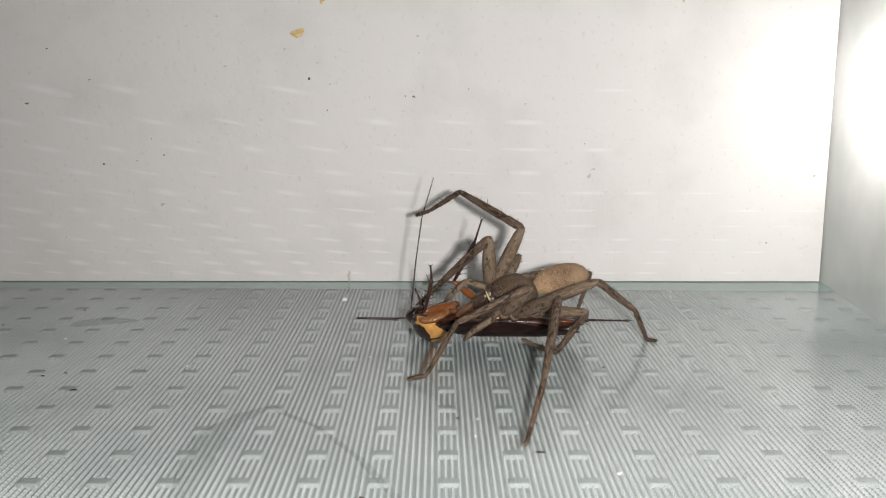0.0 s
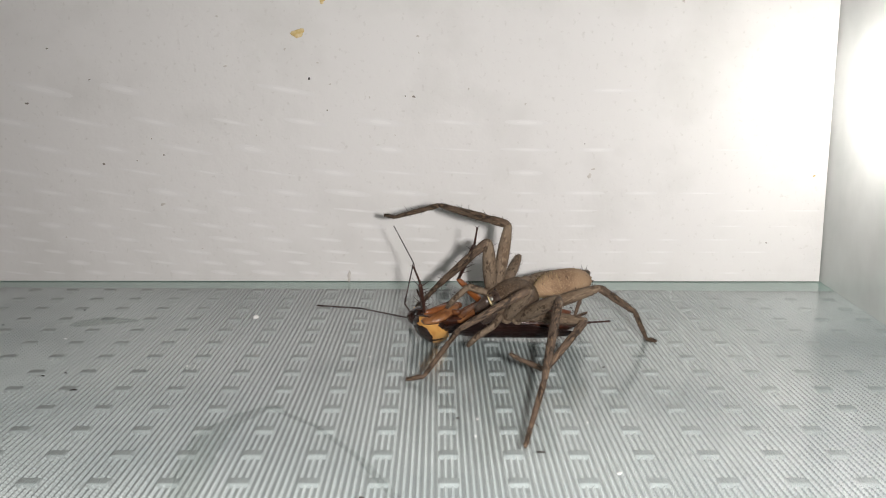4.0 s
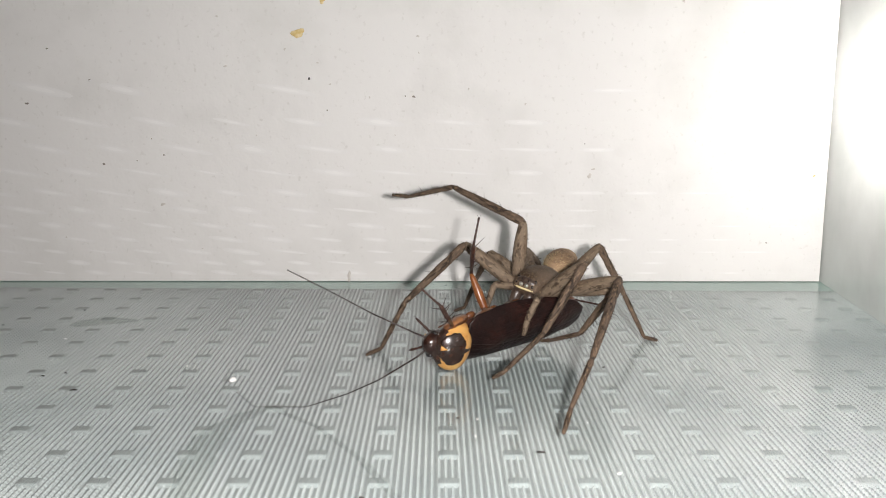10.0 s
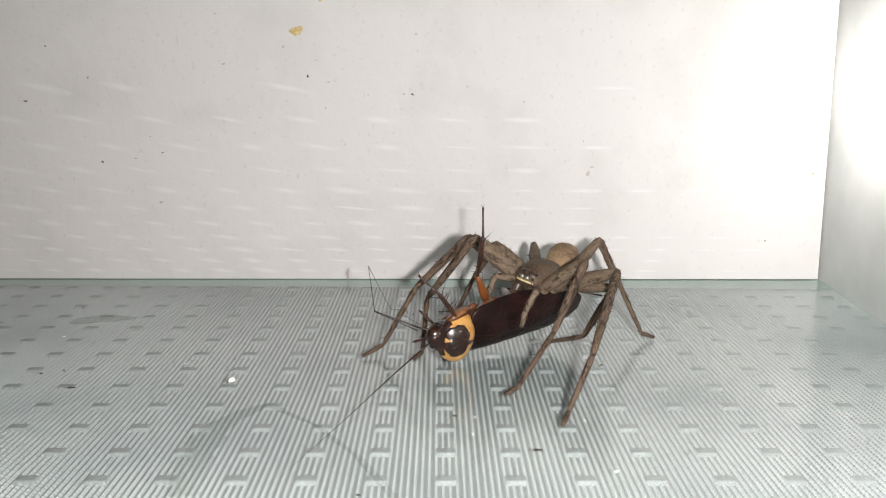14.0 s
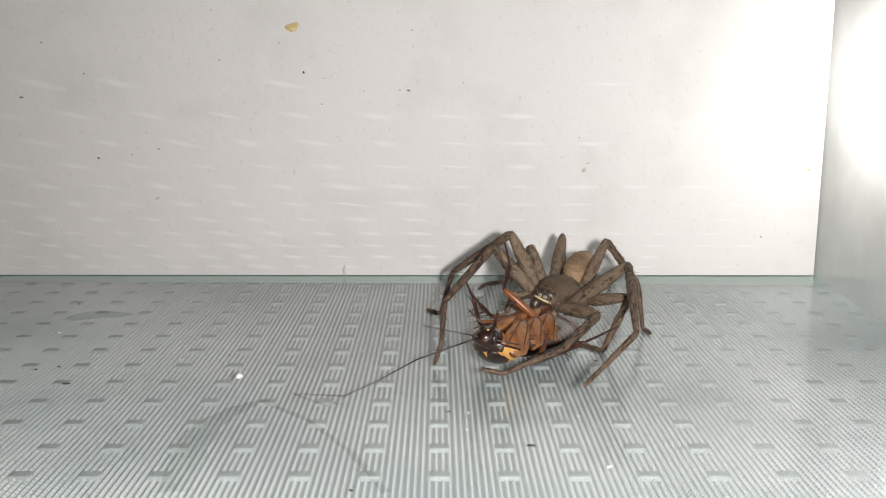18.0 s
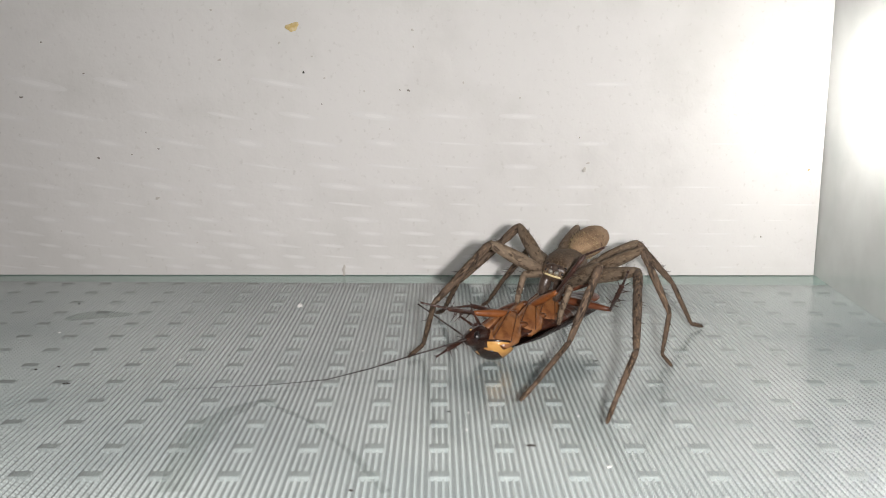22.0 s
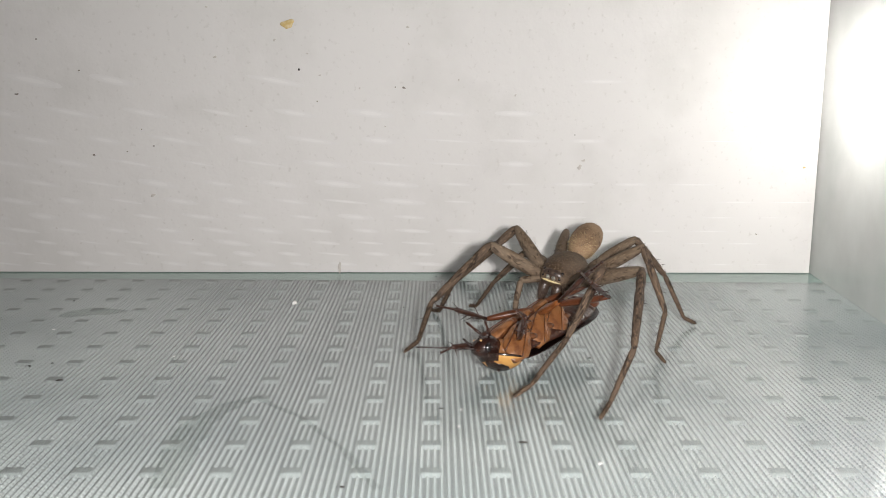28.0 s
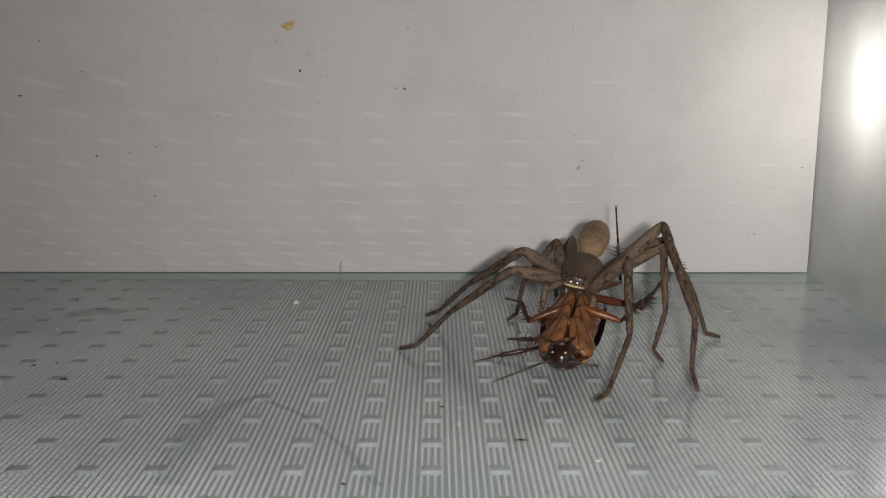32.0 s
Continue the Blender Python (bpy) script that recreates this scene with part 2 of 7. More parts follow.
tagged(ribs, "fine parallel woven ribs")
tagged(ribs, kind="stuff")


def bar_mesh():
    bm = bmesh.new()
    w, d, h = 0.00142, 0.00106, 0.00032
    rings = []
    for z, k, back in ((-0.0009, 1.0, 0.0), (h * 0.45, 0.98, 0.0), (h * 0.8, 0.90, 0.00008), (h, 0.74, 0.00016)):
        ring = []
        for cx, cy, a0 in ((w - 0.0004, d - 0.0004, 0), (-w + 0.0004, d - 0.0004, 90), (-w + 0.0004, -d + 0.0004, 180), (w - 0.0004, -d + 0.0004, 270)):
            for a in (0, 45, 90):
                t = radians(a0 + a)
                ring.append(((cx + 0.0004 * math.cos(t)) * (1 - (1 - k) * 0.6), (cy + 0.0004 * math.sin(t)) * k - (back if cy > 0 else 0), MATZ + z))
        rings.append(ring)
    return mesh_of(skin(bm, rings), "bar", BARMAT, False)


BAR = bar_mesh()
far_bars = bmesh.new()
for i in range(-17, 18):
    for j in range(-20, 13):
        x, y = i * PITCH, j * PITCH
        if abs(x) < 0.112 and -0.012 < y < 0.098:
            b = new("bar", BAR)
            b.parent = mat_base
            b.location = (x, y, 0)
        elif abs(x) < 0.16:
            tmp = bmesh.new()
            tmp.from_mesh(BAR)
            bmesh.ops.translate(tmp, verts=tmp.verts, vec=(x, y, 0))
            me = bpy.data.meshes.new("tmp")
            tmp.to_mesh(me)
            tmp.free()
            far_bars.from_mesh(me)
            bpy.data.meshes.remove(me)
tagged(part("far_bars", far_bars, BARMAT, mat_base, "", False), kind="stuff")

# ---- the lamp behind the side pane ----
lamp = tagged(new("led_lamp"), "bright white hanging lamp shining behind the hazy pane", "lamp")
lamp.location = (0.1030, 0.0760, 0.0)
bm = ball(bmesh.new(), (0, 0, 0.0455), (0.0070, 0.0070, 0.009), 24, 16)
part("bulb", bm, LAMPGLOW, lamp, "glowing white bulb")
bm = bmesh.new()
skin(bm, [[(r * math.cos(a), r * math.sin(a), z) for a in (2 * math.pi * i / 20 for i in range(20))] for r, z in ((0.006, 0.0545), (0.008, 0.058), (0.008, 0.070), (0.005, 0.075), (0.002, 0.076))])
part("socket", bm, LAMPBODY, lamp, "white plastic socket")
bm = bmesh.new()
skin(bm, [[(0.0015 * math.cos(a), 0.0015 * math.sin(a), z) for a in (2 * math.pi * i / 8 for i in range(8))] for z in (0.075, 1.1)])
part("cord", bm, LAMPBODY, lamp, "white cord")

# ---- room round the tank ----
tagged(new("ground", mesh_of(box(bmesh.new(), (-0.9, -0.9, -0.02), (0.9, 0.9, -0.0062)), "ground", ROOM, False)), "plain table top under the tank", "table top", kind="structure")
for nm, lo, hi in (("wall_south", (-0.9, -0.93, -0.02), (0.9, -0.9, 1.1)), ("backdrop", (-0.9, 0.9, -0.02), (0.9, 0.93, 1.1)), ("wall_east", (0.9, -0.9, -0.02), (0.93, 0.9, 1.1)), ("wall_west", (-0.93, -0.9, -0.02), (-0.9, 0.9, 1.1)), ("ceiling", (-0.93, -0.93, 1.1), (0.93, 0.93, 1.13))):
    tagged(new(nm, mesh_of(box(bmesh.new(), lo, hi), nm, ROOM, False)), "plain dim grey room surface", "wall" if nm != "ceiling" else "ceiling", kind="structure")

# ---- the spider ----
FUR = material("brown_spider_fur", (0.166, 0.124, 0.087), 0.72, [(1500, 0.50, 0.62, (0.050, 0.033, 0.022)), (350, 0.5, 0.7, (0.13, 0.088, 0.056)), (3500, 0.5, 0.7, (0.24, 0.178, 0.118))], [(6000, 0.00006), (1500, 0.00005)], spec=0.25, stretch=0.35)
SHANK = material("dark_brown_shank_fur", (0.102, 0.071, 0.050), 0.72, [(1500, 0.48, 0.60, (0.030, 0.021, 0.015)), (3500, 0.5, 0.7, (0.20, 0.135, 0.085))], [(6000, 0.00006)], spec=0.25, stretch=0.3)
CARAPACE = material("grey_brown_carapace", (0.106, 0.075, 0.052), 0.6, [(350, 0.42, 0.66, (0.058, 0.037, 0.023)), (3000, 0.5, 0.7, (0.165, 0.115, 0.072))], [(4000, 0.00012), (900, 0.0001)], spec=0.18)
ABDOMEN = material("tan_abdomen_fur", (0.31, 0.205, 0.125), 0.75, [(250, 0.48, 0.68, (0.20, 0.125, 0.075)), (600, 0.62, 0.67, (0.085, 0.05, 0.03)), (3500, 0.5, 0.72, (0.38, 0.27, 0.17))], [(5000, 0.00005), (600, 0.00008)], spec=0.2)
BRISTLE = material("dark_bristles", (0.035, 0.024, 0.018), 0.5, [(2000, 0.5, 0.7, (0.06, 0.04, 0.03))])
HAIR = material("pale_brown_hairs", (0.152, 0.115, 0.084), 0.7, [(3000, 0.4, 0.7, (0.12, 0.082, 0.056))])
DARKHAIR = material("dark_brown_hairs", (0.105, 0.066, 0.043), 0.7, [(3000, 0.4, 0.7, (0.06, 0.038, 0.026))])
GOLDHAIR = material("golden_hairs", (0.40, 0.29, 0.15), 0.65, [(3000, 0.4, 0.7, (0.25, 0.17, 0.09))])
# Pale metal on two dark eyes, painting the torch's eye-shine.
EYESHINE = material("eye_shine_metal", (0.85, 0.84, 0.80), 0.28, [(500, 0.5, 0.7, (0.7, 0.69, 0.66))], metal=1.0)
TUFT = material("pale_golden_hairs", (0.58, 0.46, 0.24), 0.65, [(3000, 0.4, 0.7, (0.44, 0.33, 0.16))])
EYES = material("black_shiny_eyes", (0.012, 0.01, 0.01), 0.17, [(500, 0.5, 0.7, (0.02, 0.015, 0.015))], spec=1.0)
BAND = material("pale_yellow_hair_band", (0.62, 0.53, 0.32), 0.7, [(3000, 0.4, 0.7, (0.55, 0.44, 0.2))], [(5000, 0.00005)])
FANG = material("dark_brown_jaws", (0.040, 0.026, 0.020), 0.35, [(1500, 0.45, 0.7, (0.085, 0.06, 0.045))], [(3000, 0.00005)])
MM = 0.001


def fuzz(bm, profile, count, length, r, rng, lean=0.6):
    """Short hairs that stand off a body of such a profile, leaning towards its far end."""
    ys = [p[0] for p in profile]
    for _ in range(count):
        y = rng.uniform(ys[0], ys[-1])
        k = max(i for i in range(len(ys) - 1) if ys[i] <= y)
        w = (y - ys[k]) / max(1e-9, ys[k + 1] - ys[k])
        rx, rz, dz = (profile[k][c] * (1 - w) + profile[k + 1][c] * w for c in (1, 2, 3))
        a = rng.uniform(0, 2 * math.pi)
        base = Vector((rx * math.cos(a), y, dz + rz * math.sin(a)))
        out = Vector((math.cos(a), lean + rng.uniform(-0.3, 0.3), math.sin(a))).normalized()
        spike(bm, base, base + out * length * rng.uniform(0.6, 1.3), r)


def leg_profile(length, r0, r1, bulge, n=21):
    """Swollen in the middle, narrowed at both ends, with a waist where kneecap and shin meet."""
    rows = []
    for i in range(n):
        s = i / (n - 1)
        r = r0 * (1 - s) + r1 * s + bulge * math.sin(math.pi * min(1, s * 1.05)) ** 0.8
        r *= 1 - 0.30 * math.exp(-(s / 0.03) ** 2) - 0.30 * math.exp(-((1 - s) / 0.03) ** 2)
        if r0 < 0.8 * MM and length > 9 * MM:
            r *= 1 - 0.20 * math.exp(-((s - 0.27) / 0.035) ** 2)
        rows.append((length * s, r, r * 1.06, 0.0))
    return rows


def segment(name, length, r0, r1, bulge, parent, hairs, thorns, seed, fur=None):
    rng = random.Random(seed)
    prof = leg_profile(length, r0, r1, bulge)
    ob = part(name, tube(bmesh.new(), prof, 10), fur or FUR, parent)
    bm = bmesh.new()
    fuzz(bm, prof, hairs, 0.42 * MM, 0.022 * MM, rng)
    part("hairs", bm, DARKHAIR if fur else HAIR, ob)
    if thorns:
        bm = bmesh.new()
        for k in range(thorns):
            y = length * rng.uniform(0.12, 0.9)
            a = radians(rng.uniform(-20, 200))
            base = Vector((r0 * 0.8 * math.cos(a), y, r0 * 0.8 * math.sin(a)))
            spike(bm, base, base + Vector((math.cos(a), 0.75, math.sin(a))).normalized() * rng.uniform(0.9, 1.6) * MM, 0.085 * MM)
        part("bristles", bm, BRISTLE, ob, "black erect bristles")
    return ob


def build_spider():
    root = tagged(new("spider"), "brown hairy huntsman spider gripping a cockroach", "spider")
    # carapace, head to +Y
    prof = [(-5.0, 0.7, 0.5, -0.2), (-4.4, 2.0, 1.2, 0.0), (-3.2, 2.95, 1.75, 0.1), (-1.6, 3.5, 2.1, 0.25), (0.4, 3.5, 2.2, 0.3), (2.2, 3.1, 2.15, 0.25), (3.8, 2.65, 1.95, 0.1), (4.7, 2.4, 1.6, -0.05), (5.2, 1.7, 1.0, -0.2)]
    prof = [tuple(v * MM for v in p) for p in prof]
    cara = part("carapace", tube(bmesh.new(), prof, 28, 0.05 * MM), CARAPACE, root)
    bm = bmesh.new()
    fuzz(bm, prof, 900, 0.38 * MM, 0.02 * MM, random.Random(3), -0.6)
    part("hairs", bm, HAIR, cara)
    for x, y, z, r in ((-0.56, 5.1, 0.42, 0.44), (0.56, 5.1, 0.42, 0.44), (-1.5, 4.82, 0.36, 0.38), (1.5, 4.82, 0.36, 0.38), (-0.65, 4.75, 1.2, 0.26), (0.65, 4.75, 1.2, 0.26), (-1.70, 4.2, 1.25, 0.28), (1.70, 4.2, 1.25, 0.28)):
        shine = abs(x) < 0.6
        part("eye", ball(bmesh.new(), (x * MM, y * MM, z * MM), (r * MM,) * 3, 12, 8), EYESHINE if shine else EYES, root, "front eye silvered to stand in for eye-shine" if shine else "black glossy eye")
    part("eye_field", ball(bmesh.new(), (0, 4.25 * MM, 0.55 * MM), (2.25 * MM, 0.98 * MM, 1.22 * MM), 18, 12), FANG, root, "dark patch round the eyes")
    bm = bmesh.new()
    skin(bm, [[(x * MM, (5.32 - 0.10 * x * x + 0.16 * math.cos(a)) * MM, (-0.25 + 0.19 * math.sin(a)) * MM) for a in (2 * math.pi * i / 8 for i in range(8))] for x in (-1.9, -1.4, -0.8, 0, 0.8, 1.4, 1.9)])
    part("clypeus_band", bm, BAND, root, "pale yellow band under the eyes")
    for s in (-1, 1):
        bm = bmesh.new()
        tube(bm, [tuple(v * MM for v in p) for p in ((0, 0.9, 0.8, 0), (0.8, 1.05, 1.0, 0.1), (2.2, 0.95, 0.95, 0.05), (3.5, 0.65, 0.65, 0), (4.0, 0.3, 0.3, -0.1))], 14)
        spike(bm, (-0.2 * s * MM, 3.8 * MM, 0), (-0.9 * s * MM, 4.9 * MM, -0.5 * MM), 0.3 * MM)
        jaw = part("jaw", bm, FANG, root, "dark hairy fang jaw")
        jaw.matrix_local = pose(s * 1.25 * MM, 4.4 * MM, -0.8 * MM, -68, 0, s * -4)
        bm = bmesh.new()
        fuzz(bm, [(0.3 * MM, 0.95 * MM, 0.9 * MM, 0), (3.6 * MM, 0.65 * MM, 0.65 * MM, 0)], 260, 0.6 * MM, 0.022 * MM, random.Random(8 + s))
        part("hairs", bm, HAIR, jaw)
        # palps: three short pieces each
        for nm, L, r0, r1, m in (("palp_femur", 4.2, 0.62, 0.55, pose(s * 2.5 * MM, 4.2 * MM, -1.0 * MM, 8, 0, s * -28)),
                                 ("palp_tibia", 3.6, 0.55, 0.5, pose(s * 4.35 * MM, 7.85 * MM, -0.45 * MM, -62, 0, s * 8)),
                                 ("palp_tarsus", 2.9, 0.52, 0.32, pose(s * 4.15 * MM, 9.5 * MM, -3.6 * MM, -85, 0, s * 10))):
            ob = segment(nm, L * MM, r0 * MM, r1 * MM, 0.05 * MM, root, 70, 2, len(nm) + s)
            ob.matrix_local = m
    bm = tube(bmesh.new(), [tuple(v * MM for v in p) for p in ((-4.2, 1.6, 0.8, -1.5), (-2, 3.0, 1.0, -1.5), (1, 3.1, 1.0, -1.5), (3.6, 1.8, 0.8, -1.4))], 16)
    part("sternum", bm, CARAPACE, root)
    # abdomen, from the waist to its tip along +Y of its own
    prof = [(-0.4, 0.6, 0.6, 0), (0.5, 1.5, 1.4, 0.2), (1.8, 2.2, 2.0, 0.3), (3.8, 2.7, 2.45, 0.35), (6.0, 2.85, 2.55, 0.25), (8.2, 2.7, 2.4, 0.1), (10.2, 2.25, 2.0, -0.1), (11.6, 1.5, 1.35, -0.3), (12.5, 0.7, 0.6, -0.45)]
    prof = [tuple(v * MM for v in p) for p in prof]
    ab = part("abdomen", tube(bmesh.new(), prof, 28, 0.09 * MM), ABDOMEN, root, "tan furry abdomen with dark flecks")
    bm = bmesh.new()
    fuzz(bm, prof, 1500, 0.22 * MM, 0.016 * MM, random.Random(5), 1.4)
    part("hairs", bm, GOLDHAIR, ab)
    bm = bmesh.new()
    fuzz(bm, prof[:4], 520, 0.55 * MM, 0.022 * MM, random.Random(6), -0.2)
    part("tuft", bm, TUFT, ab, "golden hairs at the waist")
    bm = bmesh.new()
    rng = random.Random(9)
    for k in range(14):
        y = rng.uniform(0.6, 5.0)
        a = radians(rng.uniform(45, 135))
        rx = 1.4 + 0.4 * y if y < 4 else 3.0
        base = Vector((rx * math.cos(a), y, 0.25 + 0.82 * rx * math.sin(a))) * MM
        spike(bm, base, base + Vector((math.cos(a), -0.3, math.sin(a))).normalized() * 1.4 * MM, 0.045 * MM)
    part("bristles", bm, BRISTLE, ab)
    for s in (-1, 1):
        bm = tube(bmesh.new(), [tuple(v * MM for v in p) for p in ((11.7, 0.35, 0.35, -0.45), (12.6, 0.3, 0.3, -0.55), (13.2, 0.12, 0.12, -0.6))], 8)
        bmesh.ops.translate(bm, verts=bm.verts, vec=(s * 0.4 * MM, 0, 0))
        part("spinneret", bm, FUR, ab)
    legs = {}
    for leg, (hip, lens) in LEGS.items():
        k = {"1": 1.0, "2": 1.0, "3": 0.86, "4": 0.92}[leg[1]]
        seed = 10 * ord(leg[0]) + int(leg[1])
        bm = ball(bmesh.new(), tuple(v * MM for v in hip), (1.25 * MM, 1.15 * MM, 1.15 * MM), 12, 8)
        part("coxa", bm, FUR, root)
        fem = segment("femur", (lens[0] + 0.2) * MM, 0.86 * k * MM, 0.70 * k * MM, 0.40 * k * MM, root, 260, 6, seed)
        tib = segment("tibia", (lens[1] + 0.2) * MM, 0.76 * k * MM, 0.47 * k * MM, 0.10 * k * MM, root, 300, 7, seed + 1, SHANK)
        met = segment("metatarsus", (lens[2] + 0.1) * MM, 0.47 * k * MM, 0.34 * k * MM, 0.04 * MM, root, 240, 5, seed + 2, SHANK)
        tar = segment("tarsus", lens[3] * MM, 0.34 * k * MM, 0.28 * k * MM, 0.05 * MM, root, 110, 0, seed + 3, SHANK)
        legs[leg] = (hip, lens, (fem, tib, met, tar))
    return root, ab, legs


# ---- the cockroach ----
WING = material("dark_maroon_wing", (0.012, 0.0055, 0.005), 0.36, [(300, 0.45, 0.7, (0.024, 0.009, 0.007)), (1800, 0.5, 0.7, (0.008, 0.0045, 0.004))], [(1200, 0.00010), (300, 0.0002)], spec=0.2, coat=0.04)
BELLY = material("dark_maroon_belly", (0.045, 0.016, 0.010), 0.30, [(350, 0.42, 0.65, (0.030, 0.012, 0.008)), (1500, 0.5, 0.7, (0.085, 0.03, 0.014))], [(1500, 0.00008)], coat=0.3)
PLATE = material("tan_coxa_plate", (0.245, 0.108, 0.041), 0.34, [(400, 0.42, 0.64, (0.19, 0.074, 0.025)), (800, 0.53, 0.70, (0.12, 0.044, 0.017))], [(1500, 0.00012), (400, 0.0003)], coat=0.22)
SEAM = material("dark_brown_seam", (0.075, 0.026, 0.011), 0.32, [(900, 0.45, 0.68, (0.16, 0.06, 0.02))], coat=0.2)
REDLEG = material("red_brown_thigh", (0.105, 0.034, 0.014), 0.33, [(600, 0.45, 0.7, (0.10, 0.028, 0.010))], [(1500, 0.00004)], coat=0.2)
THIGH = material("orange_thigh", (0.20, 0.064, 0.016), 0.33, [(600, 0.45, 0.7, (0.15, 0.042, 0.011))], [(1500, 0.00004)], coat=0.2)
SHIN = material("dark_brown_shin", (0.032, 0.014, 0.010), 0.35, [(700, 0.45, 0.7, (0.07, 0.026, 0.015))], coat=0.2)
HEADM = material("black_brown_head", (0.020, 0.009, 0.007), 0.22, [(500, 0.5, 0.7, (0.045, 0.018, 0.011))], coat=0.4)
YELLOW = material("yellow_pronotum_band", (0.56, 0.30, 0.085), 0.3, [(700, 0.48, 0.72, (0.40, 0.17, 0.04)), (260, 0.58, 0.74, (0.68, 0.43, 0.14))], coat=0.35)
BLACK = material("black_pronotum_patch", (0.022, 0.012, 0.009), 0.25, [(900, 0.5, 0.7, (0.05, 0.022, 0.014))], coat=0.35)
SPOT = material("pale_yellow_spot", (0.62, 0.42, 0.18), 0.3, [(900, 0.5, 0.7, (0.5, 0.28, 0.1))], coat=0.3)
WHIP = material("dark_antenna", (0.02, 0.012, 0.010), 0.45, [(2500, 0.5, 0.7, (0.06, 0.03, 0.02))])


def dome(bm, outline, height, thick, rows=6, bend=0.58):
    """A domed plate over an outline (x, y); its rim lies at z = 0."""
    n = len(outline)
    cx = sum(p[0] for p in outline) / n
    cy = sum(p[1] for p in outline) / n
    rings = []
    for j in range(rows + 1):
        s = 1 - j / rows * 0.985
        rings.append([(cx + (x - cx) * s, cy + (y - cy) * s, height * (1 - s * s) ** bend) for x, y in outline])
    under = [(x, y, -thick) for x, y in outline]
    return skin(bm, [[(cx + (x - cx) * 0.02, cy + (y - cy) * 0.02, height * 0.6 - thick) for x, y in outline], under] + rings)


def wing_lift(x, y):
    """How high a folded wing arches over the back, in millimetres: lower under the collar and at the tail."""
    arch = 3.0 * max(0.0, 1 - (x / 5.5) ** 2) ** 0.6
    return arch * (1 - max(0.0, (-y - 9) / 22) ** 1.3) * (1 - 0.32 * min(1.0, max(0.0, (y - 3.5) / 5)))


def build_roach():
    root = tagged(new("cockroach"), "dark cockroach with yellow collar held by the spider", "cockroach")
    # trunk
    prof = [(-14.5, 1.6, 0.5, -0.4), (-13, 3.1, 1.0, -0.5), (-10, 4.1, 1.4, -0.6), (-5, 4.6, 1.55, -0.8), (0, 4.6, 1.5, -0.95), (5, 4.2, 1.25, -1.2), (9, 3.4, 1.1, -1.2), (12.5, 2.2, 0.9, -0.9)]
    part("trunk", tube(bmesh.new(), [tuple(v * MM for v in p) for p in prof], 24), BELLY, root, "dark red brown belly")
    for k in range(7):
        y = -2.2 - 1.75 * k
        w = 4.64 - 0.045 * k * k
        bm = bmesh.new()
        skin(bm, [[(w * math.cos(a) * MM * f, (y + dy) * MM, (-0.72 - (1.74 - 0.13 * k) * math.sin(a) * f) * MM) for a in (math.pi * i / 16 for i in range(17))] + [(w * 0.9 * math.cos(a) * MM, (y + dy) * MM, -0.7 * MM) for a in (math.pi * i / 16 for i in range(16, -1, -1))] for dy, f in ((0.9, 0.98), (-0.5, 1.02), (-0.95, 1.03), (-1.05, 0.99))])
        part("belly_plate", bm, BELLY, root)
    part("abdomen_tip", ball(bmesh.new(), (0, -13.4 * MM, -0.9 * MM), (3.2 * MM, 2.8 * MM, 0.75 * MM), 18, 10), REDLEG, root, "reddish brown abdomen tip")
    for s in (-1, 1):
        for y, wide, ahead in ((8.9, 2.45, 3.5), (4.1, 2.35, 2.0), (-0.9, 2.5, 2.0)):
            # a plump leaf of tan shell, from the side of the chest down to the midline and the tail
            base, tip = Vector((s * 3.5, y + ahead, -1.0)), Vector((s * 0.9, y - 2.5, -4.2))
            L = (tip - base).length
            prof = [(-0.4, 0.6, 0.4, 0.0), (0.4, 1.25, 0.7, -0.1), (1.6, wide * 0.94, 1.0, -0.1), (3.2, wide * 0.98, 1.15, -0.15), (4.6 / 6.1 * L, wide * 0.74, 0.95, 0.0), (L - 0.6, wide * 0.48, 0.65, 0.1), (L + 0.1, 0.45, 0.4, 0.1)]
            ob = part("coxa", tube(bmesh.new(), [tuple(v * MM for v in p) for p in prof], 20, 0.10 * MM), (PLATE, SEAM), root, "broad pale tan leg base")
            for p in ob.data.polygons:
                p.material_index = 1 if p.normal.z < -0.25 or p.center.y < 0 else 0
            way = (tip - base).normalized()
            across = way.cross(Vector((s * 0.55, 0.10, -1))).normalized()
            turn = Matrix((across, way, across.cross(way))).transposed().to_4x4()
            ob.matrix_local = Matrix.Translation(base * MM) @ turn
            # a raised keel along the leaf, and the dark fold at its foot
            bm = bmesh.new()
            for side, r in ((0.45, 0.09), (-0.72, 0.13)):
                pts = [Vector((side * wide * (1 - 0.5 * q), 0.5 + (L - 1.0) * q, (0.92 if side > 0 else 0.80) + 0.12 * math.sin(3 * q))) * MM for q in (0, 0.25, 0.5, 0.75, 1)]
                skin(bm, [[p + Vector((r * math.cos(a), 0, r * math.sin(a))) * MM for a in (0, 1.57, 3.14, 4.71)] for p in pts])
            part("keel", bm, SEAM, ob, "dark amber keel")
            fold = part("fold", ball(bmesh.new(), (0, 0, 0), (0.8 * MM, 1.4 * MM, 0.6 * MM), 14, 9), SEAM, root, "amber fold between the leg bases")
            fold.matrix_local = pose(s * 2.7 * MM, (y - 1.9) * MM, -2.7 * MM, 0, s * 25, s * 38)
            knob = part("trochanter", ball(bmesh.new(), (0, 0, 0), (0.7 * MM, 0.75 * MM, 0.6 * MM), 12, 8), SEAM, root, "small dark leg joint")
            knob.location = tip * MM
